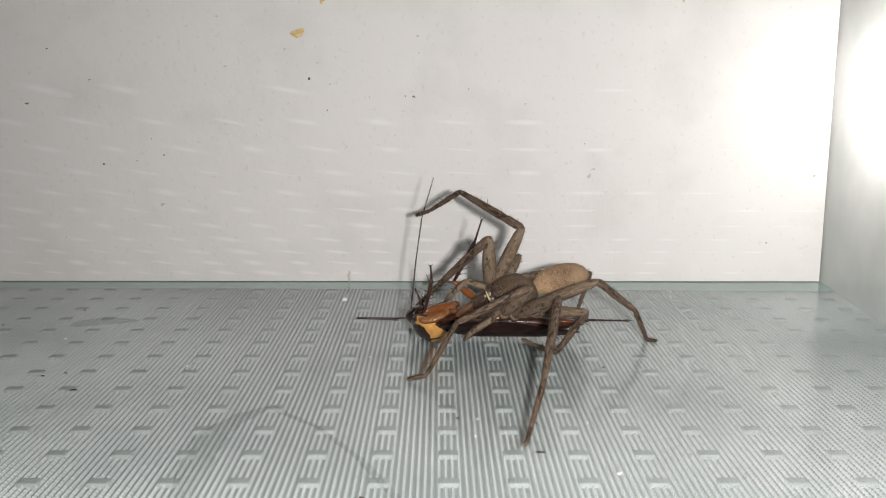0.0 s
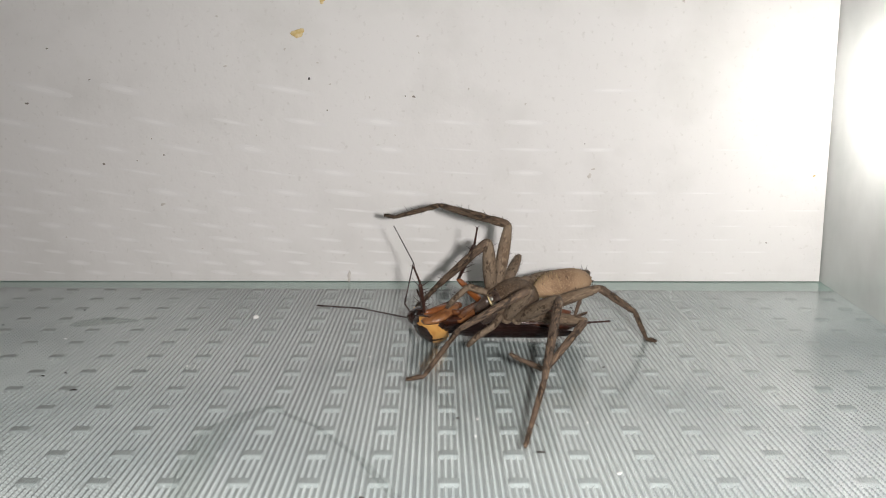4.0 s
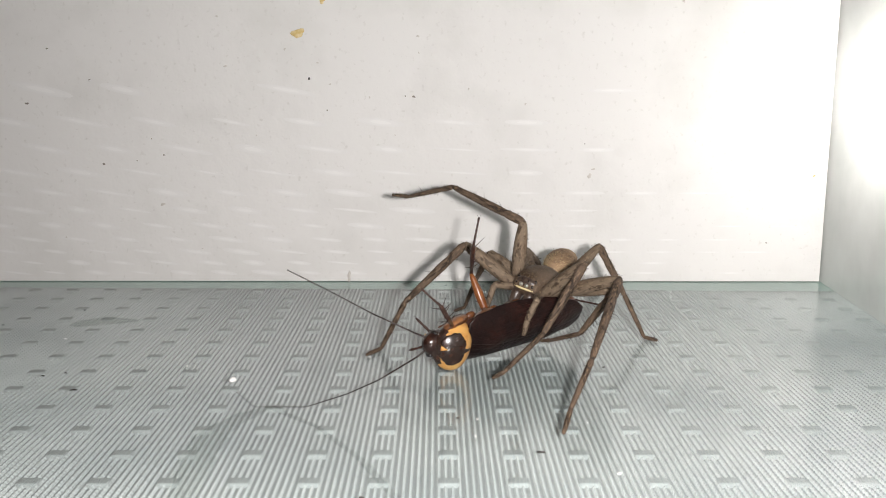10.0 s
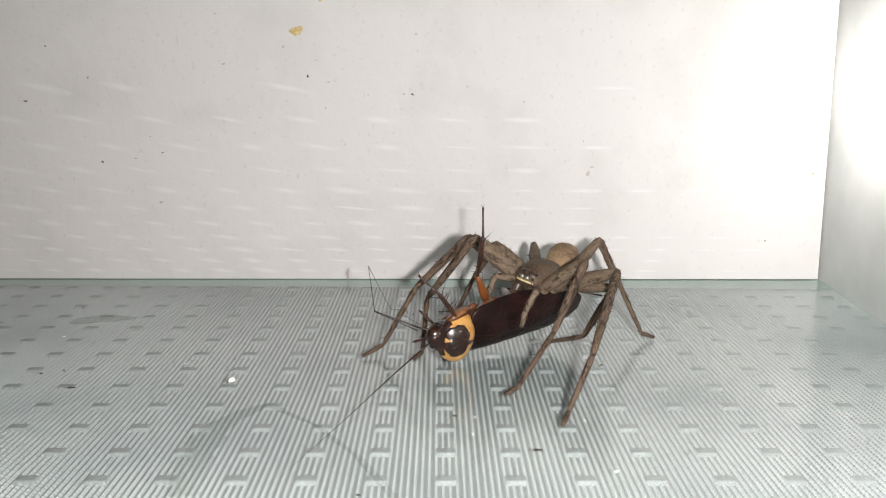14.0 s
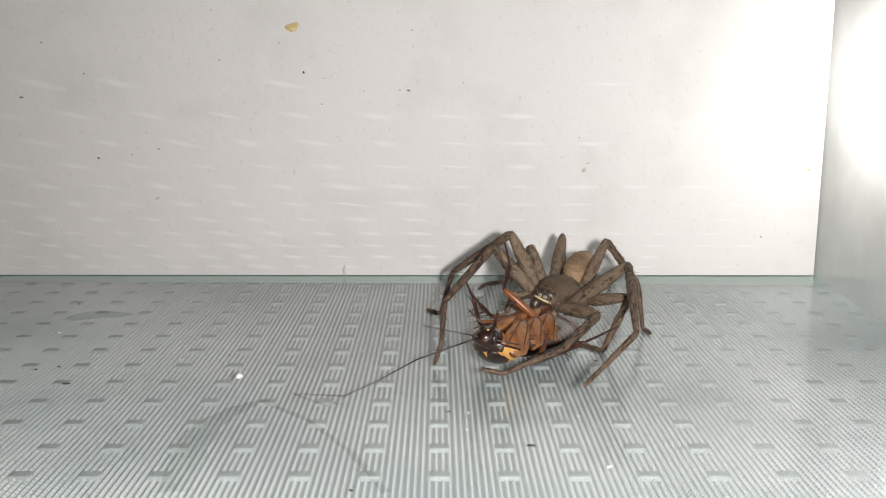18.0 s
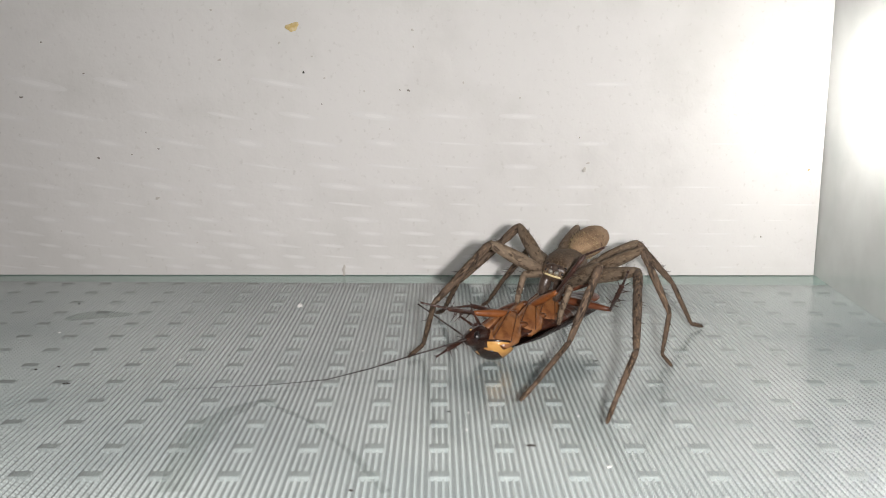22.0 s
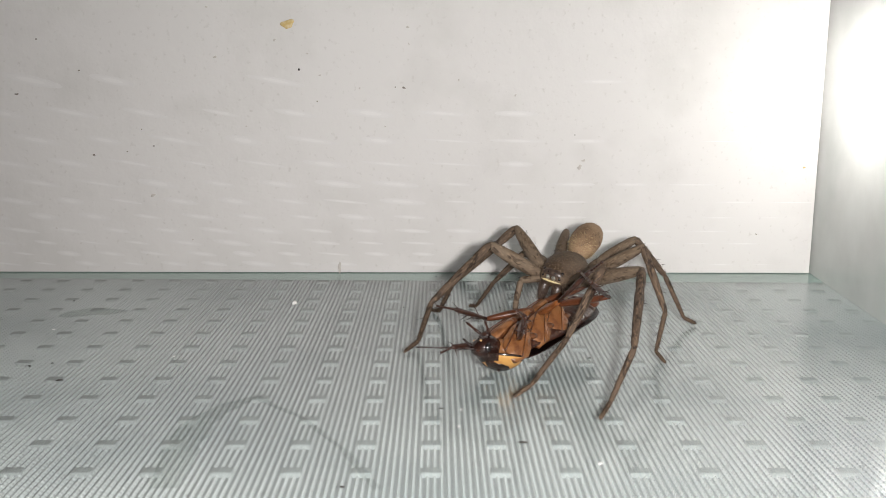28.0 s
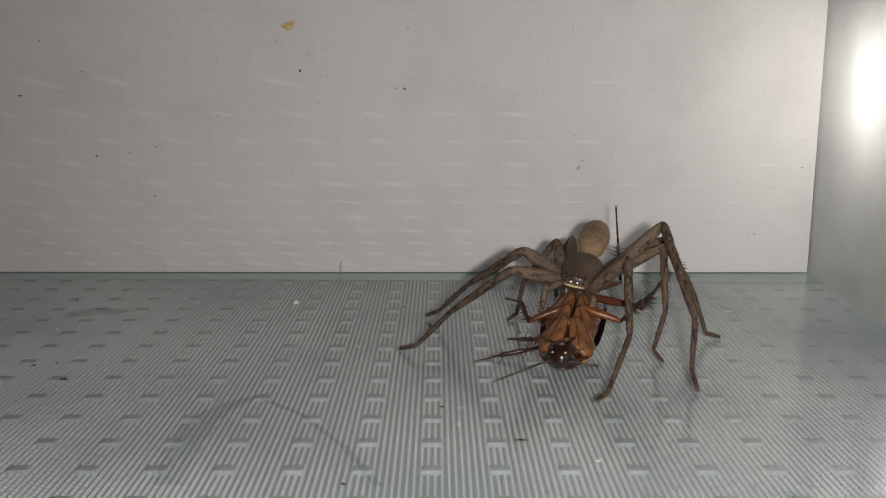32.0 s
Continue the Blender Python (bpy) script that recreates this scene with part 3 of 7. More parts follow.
        bm = tube(bmesh.new(), [tuple(v * MM for v in p) for p in ((0, 0.4, 0.3, 0), (1.2, 0.55, 0.35, 0), (3.2, 0.35, 0.22, 0), (4.4, 0.08, 0.08, 0))], 8)
        ob = part("cercus", bm, SHIN, root)
        ob.matrix_local = pose(s * 1.7 * MM, -13.2 * MM, -0.5 * MM, 0, 0, 180 - s * 28)
    part("throat", ball(bmesh.new(), (0, 11.3 * MM, -1.7 * MM), (2.5 * MM, 1.7 * MM, 1.2 * MM), 18, 11), PLATE, root, "amber throat plate behind the head")
    # head, tucked under the collar
    head = part("head", tube(bmesh.new(), [tuple(v * MM for v in p) for p in ((11.6, 1.1, 1.1, -0.9), (12.6, 2.1, 1.7, -1.25), (13.9, 2.4, 2.0, -1.4), (15.2, 2.1, 1.75, -1.25), (16.2, 1.3, 1.1, -1.0), (16.6, 0.55, 0.45, -0.9))], 20), HEADM, root, "glossy dark head")
    for s in (-1, 1):
        part("eye", ball(bmesh.new(), (s * 1.95 * MM, 14.9 * MM, -1.1 * MM), (0.45 * MM, 0.6 * MM, 0.85 * MM), 12, 8), EYES, head)
        bm = tube(bmesh.new(), [tuple(v * MM for v in p) for p in ((0, 0.22, 0.22, 0), (1.4, 0.26, 0.26, 0), (1.6, 0.16, 0.16, 0), (2.8, 0.24, 0.24, 0), (3.4, 0.1, 0.1, 0))], 8)
        ob = part("mouth_palp", bm, SHIN, head)
        ob.matrix_local = pose(s * 1.2 * MM, 14.3 * MM, -3.2 * MM, -35, 0, s * -38)
    part("jaw", ball(bmesh.new(), (0, 14.3 * MM, -3.15 * MM), (1.1 * MM, 0.8 * MM, 0.6 * MM), 12, 8), SHIN, head)
    for s in (-1, 1):
        part("face_spot", ball(bmesh.new(), (s * 1.0 * MM, 15.75 * MM, -2.1 * MM), (0.26 * MM, 0.2 * MM, 0.22 * MM), 10, 7), SPOT, head, "pale yellow spot by the antenna")
    # collar: yellow disc with black middle patches and rim
    CREST_H = 2.3
    ring = [2 * math.pi * i / 96 for i in range(96)]
    out = [(4.35 * math.cos(a) * MM * (1 - 0.10 * math.sin(a)), (11.2 + (4.0 if math.sin(a) > 0 else 3.3) * math.sin(a)) * MM) for a in ring]
    col = part("collar", dome(bmesh.new(), out, CREST_H * MM, 0.35 * MM, 26, 0.75), (YELLOW, SEAM, BLACK), root, "yellow collar shield with black patches")
    for p in col.data.polygons:
        q = p.center / MM - Vector((0, 11.4, 0))
        far, turned = math.hypot(q.x / 4.35, q.y / 3.75), math.degrees(math.atan2(q.y / 3.75, q.x / 4.35)) % 360
        p.material_index = 1 if p.normal.z < -0.35 else 2 if far > 0.80 and abs(turned - 90) < 52 or far > 0.94 and abs(turned - 270) < 60 else 0
    cx, cy = sum(x for x, y in out) / 96, sum(y for x, y in out) / 96
    rings = []
    for f in (1.0, 0.93, 0.85, 0.75, 0.65, 0.52, 0.4, 0.2, 0.05):
        loop = []
        for a, (x, y) in zip(ring, out):
            deg = math.degrees(a)
            reach = 0.61 + (0.24 if a < math.pi else 0.26) * math.sin(a) + 0.022 * math.sin(7 * a + 0.6) + 0.014 * math.sin(17 * a)
            for mid, rise, wide in ((90, -0.34, 6), (270, 0.58, 6), (238, 0.03, 12), (302, 0.03, 12), (28, 0.03, 16), (152, 0.03, 16)):
                reach += rise * math.exp(-((deg - mid) / wide) ** 2)
            q = reach * f
            loop.append((cx + (x - cx) * q, cy + (y - cy) * q, CREST_H * MM * max(0.0, 1 - q * q) ** 0.75 + 0.035 * MM))
        rings.append(loop)
    part("black_patch", skin(bmesh.new(), rings), BLACK, col, "two-lobed black patch on the collar")
    bm = bmesh.new()
    skin(bm, [[(x * f, 11.2 * MM + (y - 11.2 * MM) * f, z * MM) for x, y in out] for f, z in ((1.0, -0.35), (1.012, -0.25), (1.012, -0.12), (1.0, 0.0), (0.97, -0.3))], False)
    part("collar_rim", bm, BLACK, col, "thin black rim of the collar")
    # two leathery wings, one lapping over the other
    for s in (1, -1):
        side_pts = [(0.3, 9.4), (2.4, 9.5), (4.2, 9.2), (5.3, 7.6), (5.75, 3.0), (5.8, -2.0), (5.5, -7.0), (4.7, -11.5), (3.3, -15.0), (1.6, -16.8), (0.3, -17.0), (-0.8, -15.6), (-1.3, -11.0), (-1.3, -4.0), (-1.0, 3.0), (-0.3, 8.0)]
        pts = []
        for k, p in enumerate(side_pts):
            q = side_pts[(k + 1) % len(side_pts)]
            pts += [(s * p[0] * 0.93 * MM, p[1] * 0.96 * MM), (s * (p[0] + q[0]) / 2 * 0.93 * MM, (p[1] + q[1]) / 2 * 0.96 * MM)]
        if s < 0:
            # the edge is torn towards the tail
            pts = [(x + (0.7 * MM if k % 3 == 0 else -0.1 * MM), y + 0.3 * MM * (k % 2)) if y < -4 * MM and x < -2.5 * MM else (x, y) for k, (x, y) in enumerate(pts)]
        bm = bmesh.new()
        rings = []
        for f in (1.0, 0.97, 0.93, 0.87, 0.8, 0.7, 0.58, 0.42, 0.2, 0.02):
            ring = []
            for x, y in pts:
                px, py = s * 2.2 * MM + (x - s * 2.2 * MM) * f, -3.5 * MM + (y + 3.5 * MM) * f
                lift = wing_lift(px / MM, py / MM) * MM
                ring.append((px, py, lift + (0.12 * MM if s > 0 else 0) - 1.35 * MM))
            rings.append(ring)
        low = [(x, y, z - 0.16 * MM) for x, y, z in rings[0]]
        deep = [(x, y, z - 0.16 * MM) for x, y, z in rings[3]]
        skin(bm, [deep, low] + rings)
        wing = part("wing", bm, WING, root, "dark leathery folded wing")
        bm = bmesh.new()
        for k in range(9):
            x0 = 0.5 + 0.52 * k
            for j in range(8):
                y0, y1 = 8.0 - 2.9 * j, 8.0 - 2.9 * (j + 1)
                def vein(y):
                    px = min(x0 * (0.55 + 0.5 * min(1, (9.0 - y) / 9)), 5.2 - max(0, (-y - 8) * 0.32))
                    lift = wing_lift(px, y)
                    return Vector((s * px, y, lift + (0.12 if s > 0 else 0) - 1.33)) * MM
                spike(bm, vein(y0), vein(y1 - 0.3), 0.032 * MM)
        tagged(part("vein_net", bm, WING, wing), kind="stuff")
    legs = {}
    for leg, (hip, lens) in ROACH_LEGS.items():
        rng = random.Random(ord(leg[0]) + 7 * ord(leg[1]))
        k = {"F": 0.75, "M": 0.8, "H": 0.78}[leg[0]]
        prof = [(0, 0.5 * k, 0.4, 0), (0.8, 0.85 * k, 0.6, 0), (lens[0] * 0.5, 1.0 * k, 0.72, 0), (lens[0] * 0.88, 0.62 * k, 0.5, 0), (lens[0] + 0.2, 0.36 * k, 0.34, 0)]
        bm = tube(bmesh.new(), [tuple(v * MM for v in p) for p in prof], 12)
        fem = part("thigh", bm, THIGH if leg[0] != "H" and leg != "Mb" else REDLEG, root, "orange thigh" if leg[0] != "H" and leg != "Mb" else "reddish brown thigh")
        for j in range(6):
            y = lens[0] * (0.3 + 0.11 * j)
            sx = 1 if j % 2 else -1
            part("thorn", spike(bmesh.new(), (sx * 0.8 * k * MM, y * MM, 0), (sx * 1.5 * k * MM, (y + 0.7) * MM, -0.2 * MM), 0.07 * MM), SHIN, fem)
        bm = tube(bmesh.new(), [tuple(v * MM for v in p) for p in ((0, 0.28, 0.28, 0), (lens[1] * 0.5, 0.52 * k, 0.42, 0), (lens[1] * 0.95, 0.50 * k, 0.40, 0), (lens[1], 0.25, 0.25, 0))], 10)
        tib = part("shin", bm, SHIN, root, "dark spiny shin")
        for j in range(14):
            y = lens[1] * (0.14 + 0.06 * j)
            a = (0.5 if j % 2 else 2.6) + rng.uniform(-0.5, 0.5) + (1.6 if j % 5 == 2 else 0)
            d = Vector((math.cos(a), 0.7, math.sin(a))).normalized()
            base = Vector((0.3 * math.cos(a), y, 0.3 * math.sin(a))) * MM
            part("thorn", spike(bmesh.new(), base, base + d * rng.uniform(1.3, 2.5) * MM, 0.12 * MM), SHIN, tib)
        prof = []
        y = 0.0
        for j, r in enumerate((0.22, 0.2, 0.18, 0.17, 0.18)):
            step = lens[2] / 5
            prof += [(y, r * 0.7, r * 0.7, 0), (y + step * 0.3, r, r, 0), (y + step * 0.85, r * 1.1, r * 1.1, 0)]
            y += step
        bm = tube(bmesh.new(), [tuple(v * MM for v in p) for p in prof], 8)
        for sx in (-1, 1):
            spike(bm, (0, (lens[2] - 0.2) * MM, 0), (sx * 0.55 * MM, (lens[2] + 0.5) * MM, -0.1 * MM), 0.09 * MM)
        tar = part("foot", bm, SHIN, root, "thin jointed foot with claws")
        legs[leg] = (hip, lens, (fem, tib, tar))
    whips = {}
    for k, (hip, lens) in ANTENNAE.items():
        pcs = []
        r = 0.19
        for j, L in enumerate(lens):
            r2 = (0.15, 0.115, 0.09, 0.07, 0.05, 0.036, 0.02)[j]
            n = 5
            prof = []
            for i in range(n + 1):
                s = i / n
                q = r * (1 - s) + r2 * s
                prof.append((L * s * MM, q * MM, q * MM, 0.0))
            pcs.append(part("antenna_piece", tube(bmesh.new(), prof, 7), WHIP, root, "thin dark antenna"))
            r = r2
        whips[k] = (hip, lens, tuple(pcs))
    return root, legs, whips, col, head


# ---- specks and stains ----
def blot(name, m, r, thick, mats, label, category, seed, stretch=1.0, n=18):
    """A small flat crumb with an uneven outline, lying in the plane of m."""
    rng = random.Random(seed)
    ph = [rng.uniform(0, 6.28) for _ in range(3)]
    ring = []
    for i in range(n):
        a = 2 * math.pi * i / n
        q = r * (1 + 0.22 * math.sin(2 * a + ph[0]) + 0.16 * math.sin(3 * a + ph[1]) + 0.1 * math.sin(5 * a + ph[2]))
        ring.append((q * math.cos(a) * stretch, q * math.sin(a)))
    bm = skin(bmesh.new(), [[(x * f, y * f, z) for x, y in ring] for f, z in ((1.0, 0.0), (0.95, thick * 0.6), (0.6, thick), (0.1, thick * 1.1))])
    ob = tagged(new(name, mesh_of(bm, name, mats)), label, category)
    ob.matrix_world = m
    return ob


blot("stain", pose(-0.03342, BACK - 0.00002, 0.05791, 90, 0, 0) @ pose(0, 0, 0, 0, 0, 0), 0.00115, 0.00012, STAIN, "dried yellow brown stain on the white paper", "stain", 1, 1.1)
blot("stain", pose(-0.02773, BACK - 0.00002, 0.06503, 90, 0, 0) @ pose(0, 0, 0, 0, 0, 0), 0.00060, 0.00012, STAIN, "small dried yellow stain on the paper", "stain", 2, 1.0)
blot("speck", pose(-0.03110, BACK - 0.00002, 0.04777, 90, 0, 0) @ pose(0, 0, 0, 0, 0, 0), 0.00037, 0.00012, SPECK, "long dark speck stuck to the paper", "speck", 3, 0.524)
blot("speck", pose(-0.09064, BACK - 0.00002, 0.05439, 90, 0, 0) @ pose(0, 0, 0, 0, 0, 0), 0.00020, 0.00012, DIRT, "tiny dark speck on the white paper", "speck", 4, 1.0)
blot("speck", pose(-0.07934, BACK - 0.00002, 0.02808, 90, 0, 0) @ pose(0, 0, 0, 0, 0, 0), 0.00024, 0.00012, DIRT, "tiny dark speck on the white paper", "speck", 5, 1.49)
blot("speck", pose(-0.06794, BACK - 0.00002, 0.03401, 90, 0, 0) @ pose(0, 0, 0, 0, 0, 0), 0.00013, 0.00012, DIRT, "tiny dark speck on the white paper", "speck", 6, 1.0)
blot("speck", pose(-0.06526, BACK - 0.00002, 0.03021, 90, 0, 0) @ pose(0, 0, 0, 0, 0, 0), 0.00017, 0.00012, DIRT, "tiny dark speck on the white paper", "speck", 7, 1.42)
blot("speck", pose(-0.09614, BACK - 0.00002, 0.04201, 90, 0, 0) @ pose(0, 0, 0, 0, 0, 0), 0.00026, 0.00012, DIRT, "tiny dark speck on the white paper", "speck", 8, 1.56)
blot("speck", pose(-0.07152, BACK - 0.00002, 0.02888, 90, 0, 0) @ pose(0, 0, 0, 0, 0, 0), 0.00014, 0.00012, DIRT, "tiny dark speck on the white paper", "speck", 9, 1.21)
blot("speck", pose(-0.00903, BACK - 0.00002, 0.04384, 90, 0, 0) @ pose(0, 0, 0, 0, 0, 0), 0.00017, 0.00012, DIRT, "tiny dark speck on the white paper", "speck", 10, 1.0)
blot("speck", pose(-0.00707, BACK - 0.00002, 0.04371, 90, 0, 0) @ pose(0, 0, 0, 0, 0, 0), 0.00026, 0.00012, DIRT, "tiny dark speck on the white paper", "speck", 11, 1.42)
blot("speck", pose(-0.02709, BACK - 0.00002, 0.04058, 90, 0, 0) @ pose(0, 0, 0, 0, 0, 0), 0.00016, 0.00012, DIRT, "tiny dark speck on the white paper", "speck", 12, 0.86)
blot("speck", pose(-0.02907, BACK - 0.00002, 0.05135, 90, 0, 0) @ pose(0, 0, 0, 0, 0, 0), 0.00020, 0.00012, PALESPECK, "tiny greyish speck on the white paper", "speck", 13, 1.14)
blot("speck", pose(-0.05020, BACK - 0.00002, 0.05054, 90, 0, 0) @ pose(0, 0, 0, 0, 0, 0), 0.00029, 0.00012, PALESPECK, "tiny greyish speck on the white paper", "speck", 14, 1.21)
blot("speck", pose(-0.03649, BACK - 0.00002, 0.05437, 90, 0, 0) @ pose(0, 0, 0, 0, 0, 0), 0.00029, 0.00012, PALESPECK, "tiny greyish speck on the white paper", "speck", 15, 0.93)
blot("speck", pose(-0.00612, BACK - 0.00002, 0.05733, 90, 0, 0) @ pose(0, 0, 0, 0, 0, 0), 0.00029, 0.00012, PALESPECK, "tiny greyish speck on the white paper", "speck", 16, 1.0)
blot("speck", pose(-0.00587, BACK - 0.00002, 0.05355, 90, 0, 0) @ pose(0, 0, 0, 0, 0, 0), 0.00020, 0.00012, PALESPECK, "tiny greyish speck on the white paper", "speck", 17, 0.86)
blot("speck", pose(-0.02632, BACK - 0.00002, 0.04650, 90, 0, 0) @ pose(0, 0, 0, 0, 0, 0), 0.00023, 0.00012, PALESPECK, "tiny greyish speck on the white paper", "speck", 18, 1.0)
blot("speck", pose(-0.01725, BACK - 0.00002, 0.04356, 90, 0, 0) @ pose(0, 0, 0, 0, 0, 0), 0.00020, 0.00012, PALESPECK, "tiny greyish speck on the white paper", "speck", 19, 1.0)
blot("speck", pose(0.03398, BACK - 0.00002, 0.02545, 90, 0, 0) @ pose(0, 0, 0, 0, 0, 0), 0.00052, 0.00012, PALESPECK, "tiny greyish speck on the white paper", "speck", 20, 1.0)
blot("speck", pose(0.03485, BACK - 0.00002, 0.02704, 90, 0, 0) @ pose(0, 0, 0, 0, 0, 0), 0.00029, 0.00012, PALESPECK, "tiny greyish speck on the white paper", "speck", 21, 1.2799999999999998)
blot("speck", pose(-0.06614, BACK - 0.00002, 0.01864, 90, 0, 0) @ pose(0, 0, 0, 0, 0, 0), 0.00031, 0.00012, PALESPECK, "tiny greyish speck on the white paper", "speck", 22, 1.84)
blot("speck", pose(0.01868, BACK - 0.00002, 0.04208, 90, 0, 0) @ pose(0, 0, 0, 0, 0, 0), 0.00023, 0.00012, PALESPECK, "tiny greyish speck on the white paper", "speck", 23, 1.0)
blot("speck", pose(0.00557, BACK - 0.00002, 0.04553, 90, 0, 0) @ pose(0, 0, 0, 0, 0, 0), 0.00023, 0.00012, PALESPECK, "tiny greyish speck on the white paper", "speck", 24, 1.0)
blot("speck", pose(-0.05166, BACK - 0.00002, 0.06162, 90, 0, 0) @ pose(0, 0, 0, 0, 0, 0), 0.00023, 0.00012, PALESPECK, "tiny greyish speck on the white paper", "speck", 25, 1.14)
blot("speck", pose(0.03269, BACK - 0.00002, 0.03298, 90, 0, 0) @ pose(0, 0, 0, 0, 0, 0), 0.00014, 0.00012, DIRT, "tiny dark speck on the white paper", "speck", 26, 1.0)
blot("speck", pose(0.05419, BACK - 0.00002, 0.06521, 90, 0, 0) @ pose(0, 0, 0, 0, 0, 0), 0.00029, 0.00012, PALESPECK, "tiny greyish speck on the white paper", "speck", 27, 1.14)
blot("speck", pose(-0.08145, BACK - 0.00002, 0.04743, 90, 0, 0) @ pose(0, 0, 0, 0, 0, 0), 0.00017, 0.00012, DIRT, "tiny dark speck on the white paper", "speck", 28, 1.2799999999999998)
blot("speck", pose(-0.01145, BACK - 0.00002, 0.03488, 90, 0, 0) @ pose(0, 0, 0, 0, 0, 0), 0.00017, 0.00012, PALESPECK, "tiny greyish speck on the white paper", "speck", 29, 1.0)
blot("speck", pose(0.07649, BACK - 0.00002, 0.00958, 90, 0, 0) @ pose(0, 0, 0, 0, 0, 0), 0.00017, 0.00012, DIRT, "tiny dark speck on the white paper", "speck", 30, 1.0)
blot("speck", pose(0.08674, BACK - 0.00002, 0.02552, 90, 0, 0) @ pose(0, 0, 0, 0, 0, 0), 0.00023, 0.00012, STAIN, "tiny brown speck on the white paper", "speck", 31, 1.14)
blot("speck", pose(-0.05731, BACK - 0.00002, 0.00809, 90, 0, 0) @ pose(0, 0, 0, 0, 0, 0), 0.00017, 0.00012, PALESPECK, "tiny greyish speck on the white paper", "speck", 32, 1.14)
blot("speck", pose(-0.08930, BACK - 0.00002, 0.01078, 90, 0, 0) @ pose(0, 0, 0, 0, 0, 0), 0.00017, 0.00012, PALESPECK, "tiny greyish speck on the white paper", "speck", 33, 1.14)
blot("speck", pose(-0.04363, BACK - 0.00002, 0.03483, 90, 0, 0) @ pose(0, 0, 0, 0, 0, 0), 0.00017, 0.00012, PALESPECK, "tiny greyish speck on the white paper", "speck", 34, 1.14)
blot("smear", pose(-0.02265, BACK - 0.00002, 0.00138, 90, 0, 0) @ pose(0, 0, 0, 0, 0, -8), 0.00130, 0.00012, PALESPECK, "narrow greyish smear at the foot of the paper", "smear", 35, 0.3)
blot("crumb", pose(-0.08723, 0.06563, 0.00001, 0, 0, 0), 0.00025, 0.00012, SPECK, "tiny dark crumb lying on the glass floor", "crumb", 37, 1)
blot("crumb", pose(-0.07555, 0.07735, 0.00001, 0, 0, 0), 0.00022, 0.00012, SPECK, "tiny dark crumb lying on the glass floor", "crumb", 38, 1)
blot("crumb", pose(-0.05855, 0.02708, 0.00001, 0, 0, 0), 0.00031, 0.00012, SPECK, "tiny dark crumb lying on the glass floor", "crumb", 39, 1.6)
blot("crumb", pose(-0.06624, 0.03405, 0.00001, 0, 0, 0), 0.00025, 0.00012, SPECK, "tiny dark crumb lying on the glass floor", "crumb", 40, 1)
blot("crumb", pose(-0.06311, 0.03552, 0.00001, 0, 0, 0), 0.00019, 0.00012, SPECK, "tiny dark crumb lying on the glass floor", "crumb", 41, 1)
blot("crumb", pose(0.00044, 0.10111, 0.00001, 0, 0, 0), 0.00019, 0.00012, SPECK, "tiny dark crumb lying on the glass floor", "crumb", 42, 1)
blot("crumb", pose(0.02659, 0.03864, 0.00001, 0, 0, 0), 0.00022, 0.00012, SPECK, "tiny dark crumb lying on the glass floor", "crumb", 43, 1.3)
blot("crumb", pose(0.01203, 0.00260, 0.00001, 0, 0, 0), 0.00031, 0.00012, SPECK, "tiny dark crumb lying on the glass floor", "crumb", 44, 1.8)
blot("crumb", pose(0.00136, 0.01487, 0.00001, 0, 0, 0), 0.00025, 0.00012, SPECK, "tiny dark crumb lying on the glass floor", "crumb", 45, 1)
blot("crumb", pose(-0.00618, 0.07238, 0.00001, 0, 0, 0), 0.00019, 0.00012, SPECK, "tiny dark crumb lying on the glass floor", "crumb", 46, 1)
blot("crumb", pose(0.02676, 0.07953, 0.00001, 0, 0, 0), 0.00019, 0.00012, SPECK, "tiny dark crumb lying on the glass floor", "crumb", 47, 1)
blot("crumb", pose(-0.03615, 0.04174, 0.00001, 0, 0, 0), 0.00015, 0.00012, SPECK, "tiny dark crumb lying on the glass floor", "crumb", 48, 1)
blot("crumb", pose(0.01356, 0.07242, 0.00001, 0, 0, 0), 0.00015, 0.00012, SPECK, "tiny dark crumb lying on the glass floor", "crumb", 49, 1)
blot("crumb", pose(-0.01042, -0.01067, 0.00001, 0, 0, 0), 0.00019, 0.00012, SPECK, "tiny dark crumb lying on the glass floor", "crumb", 50, 1.5)
blot("lint", pose(-0.07104, 0.05566, 0.00001, 0, 0, 0), 0.00022, 0.00012, LINT, "tiny white lint on the glass floor", "lint", 51, 1.2)
blot("lint", pose(0.02108, -0.00409, 0.00001, 0, 0, 0), 0.00028, 0.00012, LINT, "tiny white lint on the glass floor", "lint", 52, 1.2)
blot("lint", pose(0.00370, 0.00804, 0.00001, 0, 0, 0), 0.00019, 0.00012, LINT, "tiny white lint on the glass floor", "lint", 53, 1.2)
blot("lint", pose(0.00420, 0.01442, 0.00001, 0, 0, 0), 0.00019, 0.00012, LINT, "tiny white lint on the glass floor", "lint", 54, 1.2)
blot("lint", pose(-0.01342, 0.04438, 0.00001, 0, 0, 0), 0.00015, 0.00012, LINT, "tiny white lint on the glass floor", "lint", 55, 1.2)
blot("lint", pose(-0.04395, 0.03919, 0.00001, 0, 0, 0), 0.00014, 0.00012, LINT, "tiny white lint on the glass floor", "lint", 56, 1.2)
blot("lint", pose(0.01986, 0.01310, 0.00001, 0, 0, 0), 0.00015, 0.00012, LINT, "tiny white lint on the glass floor", "lint", 57, 1.2)
blot("smudge", pose(-0.06842, 0.06825, 0.00002), 0.0036, 0.00001, SMUDGE, "dull grey smudge on the glass floor", "smudge", 201, 1.5)
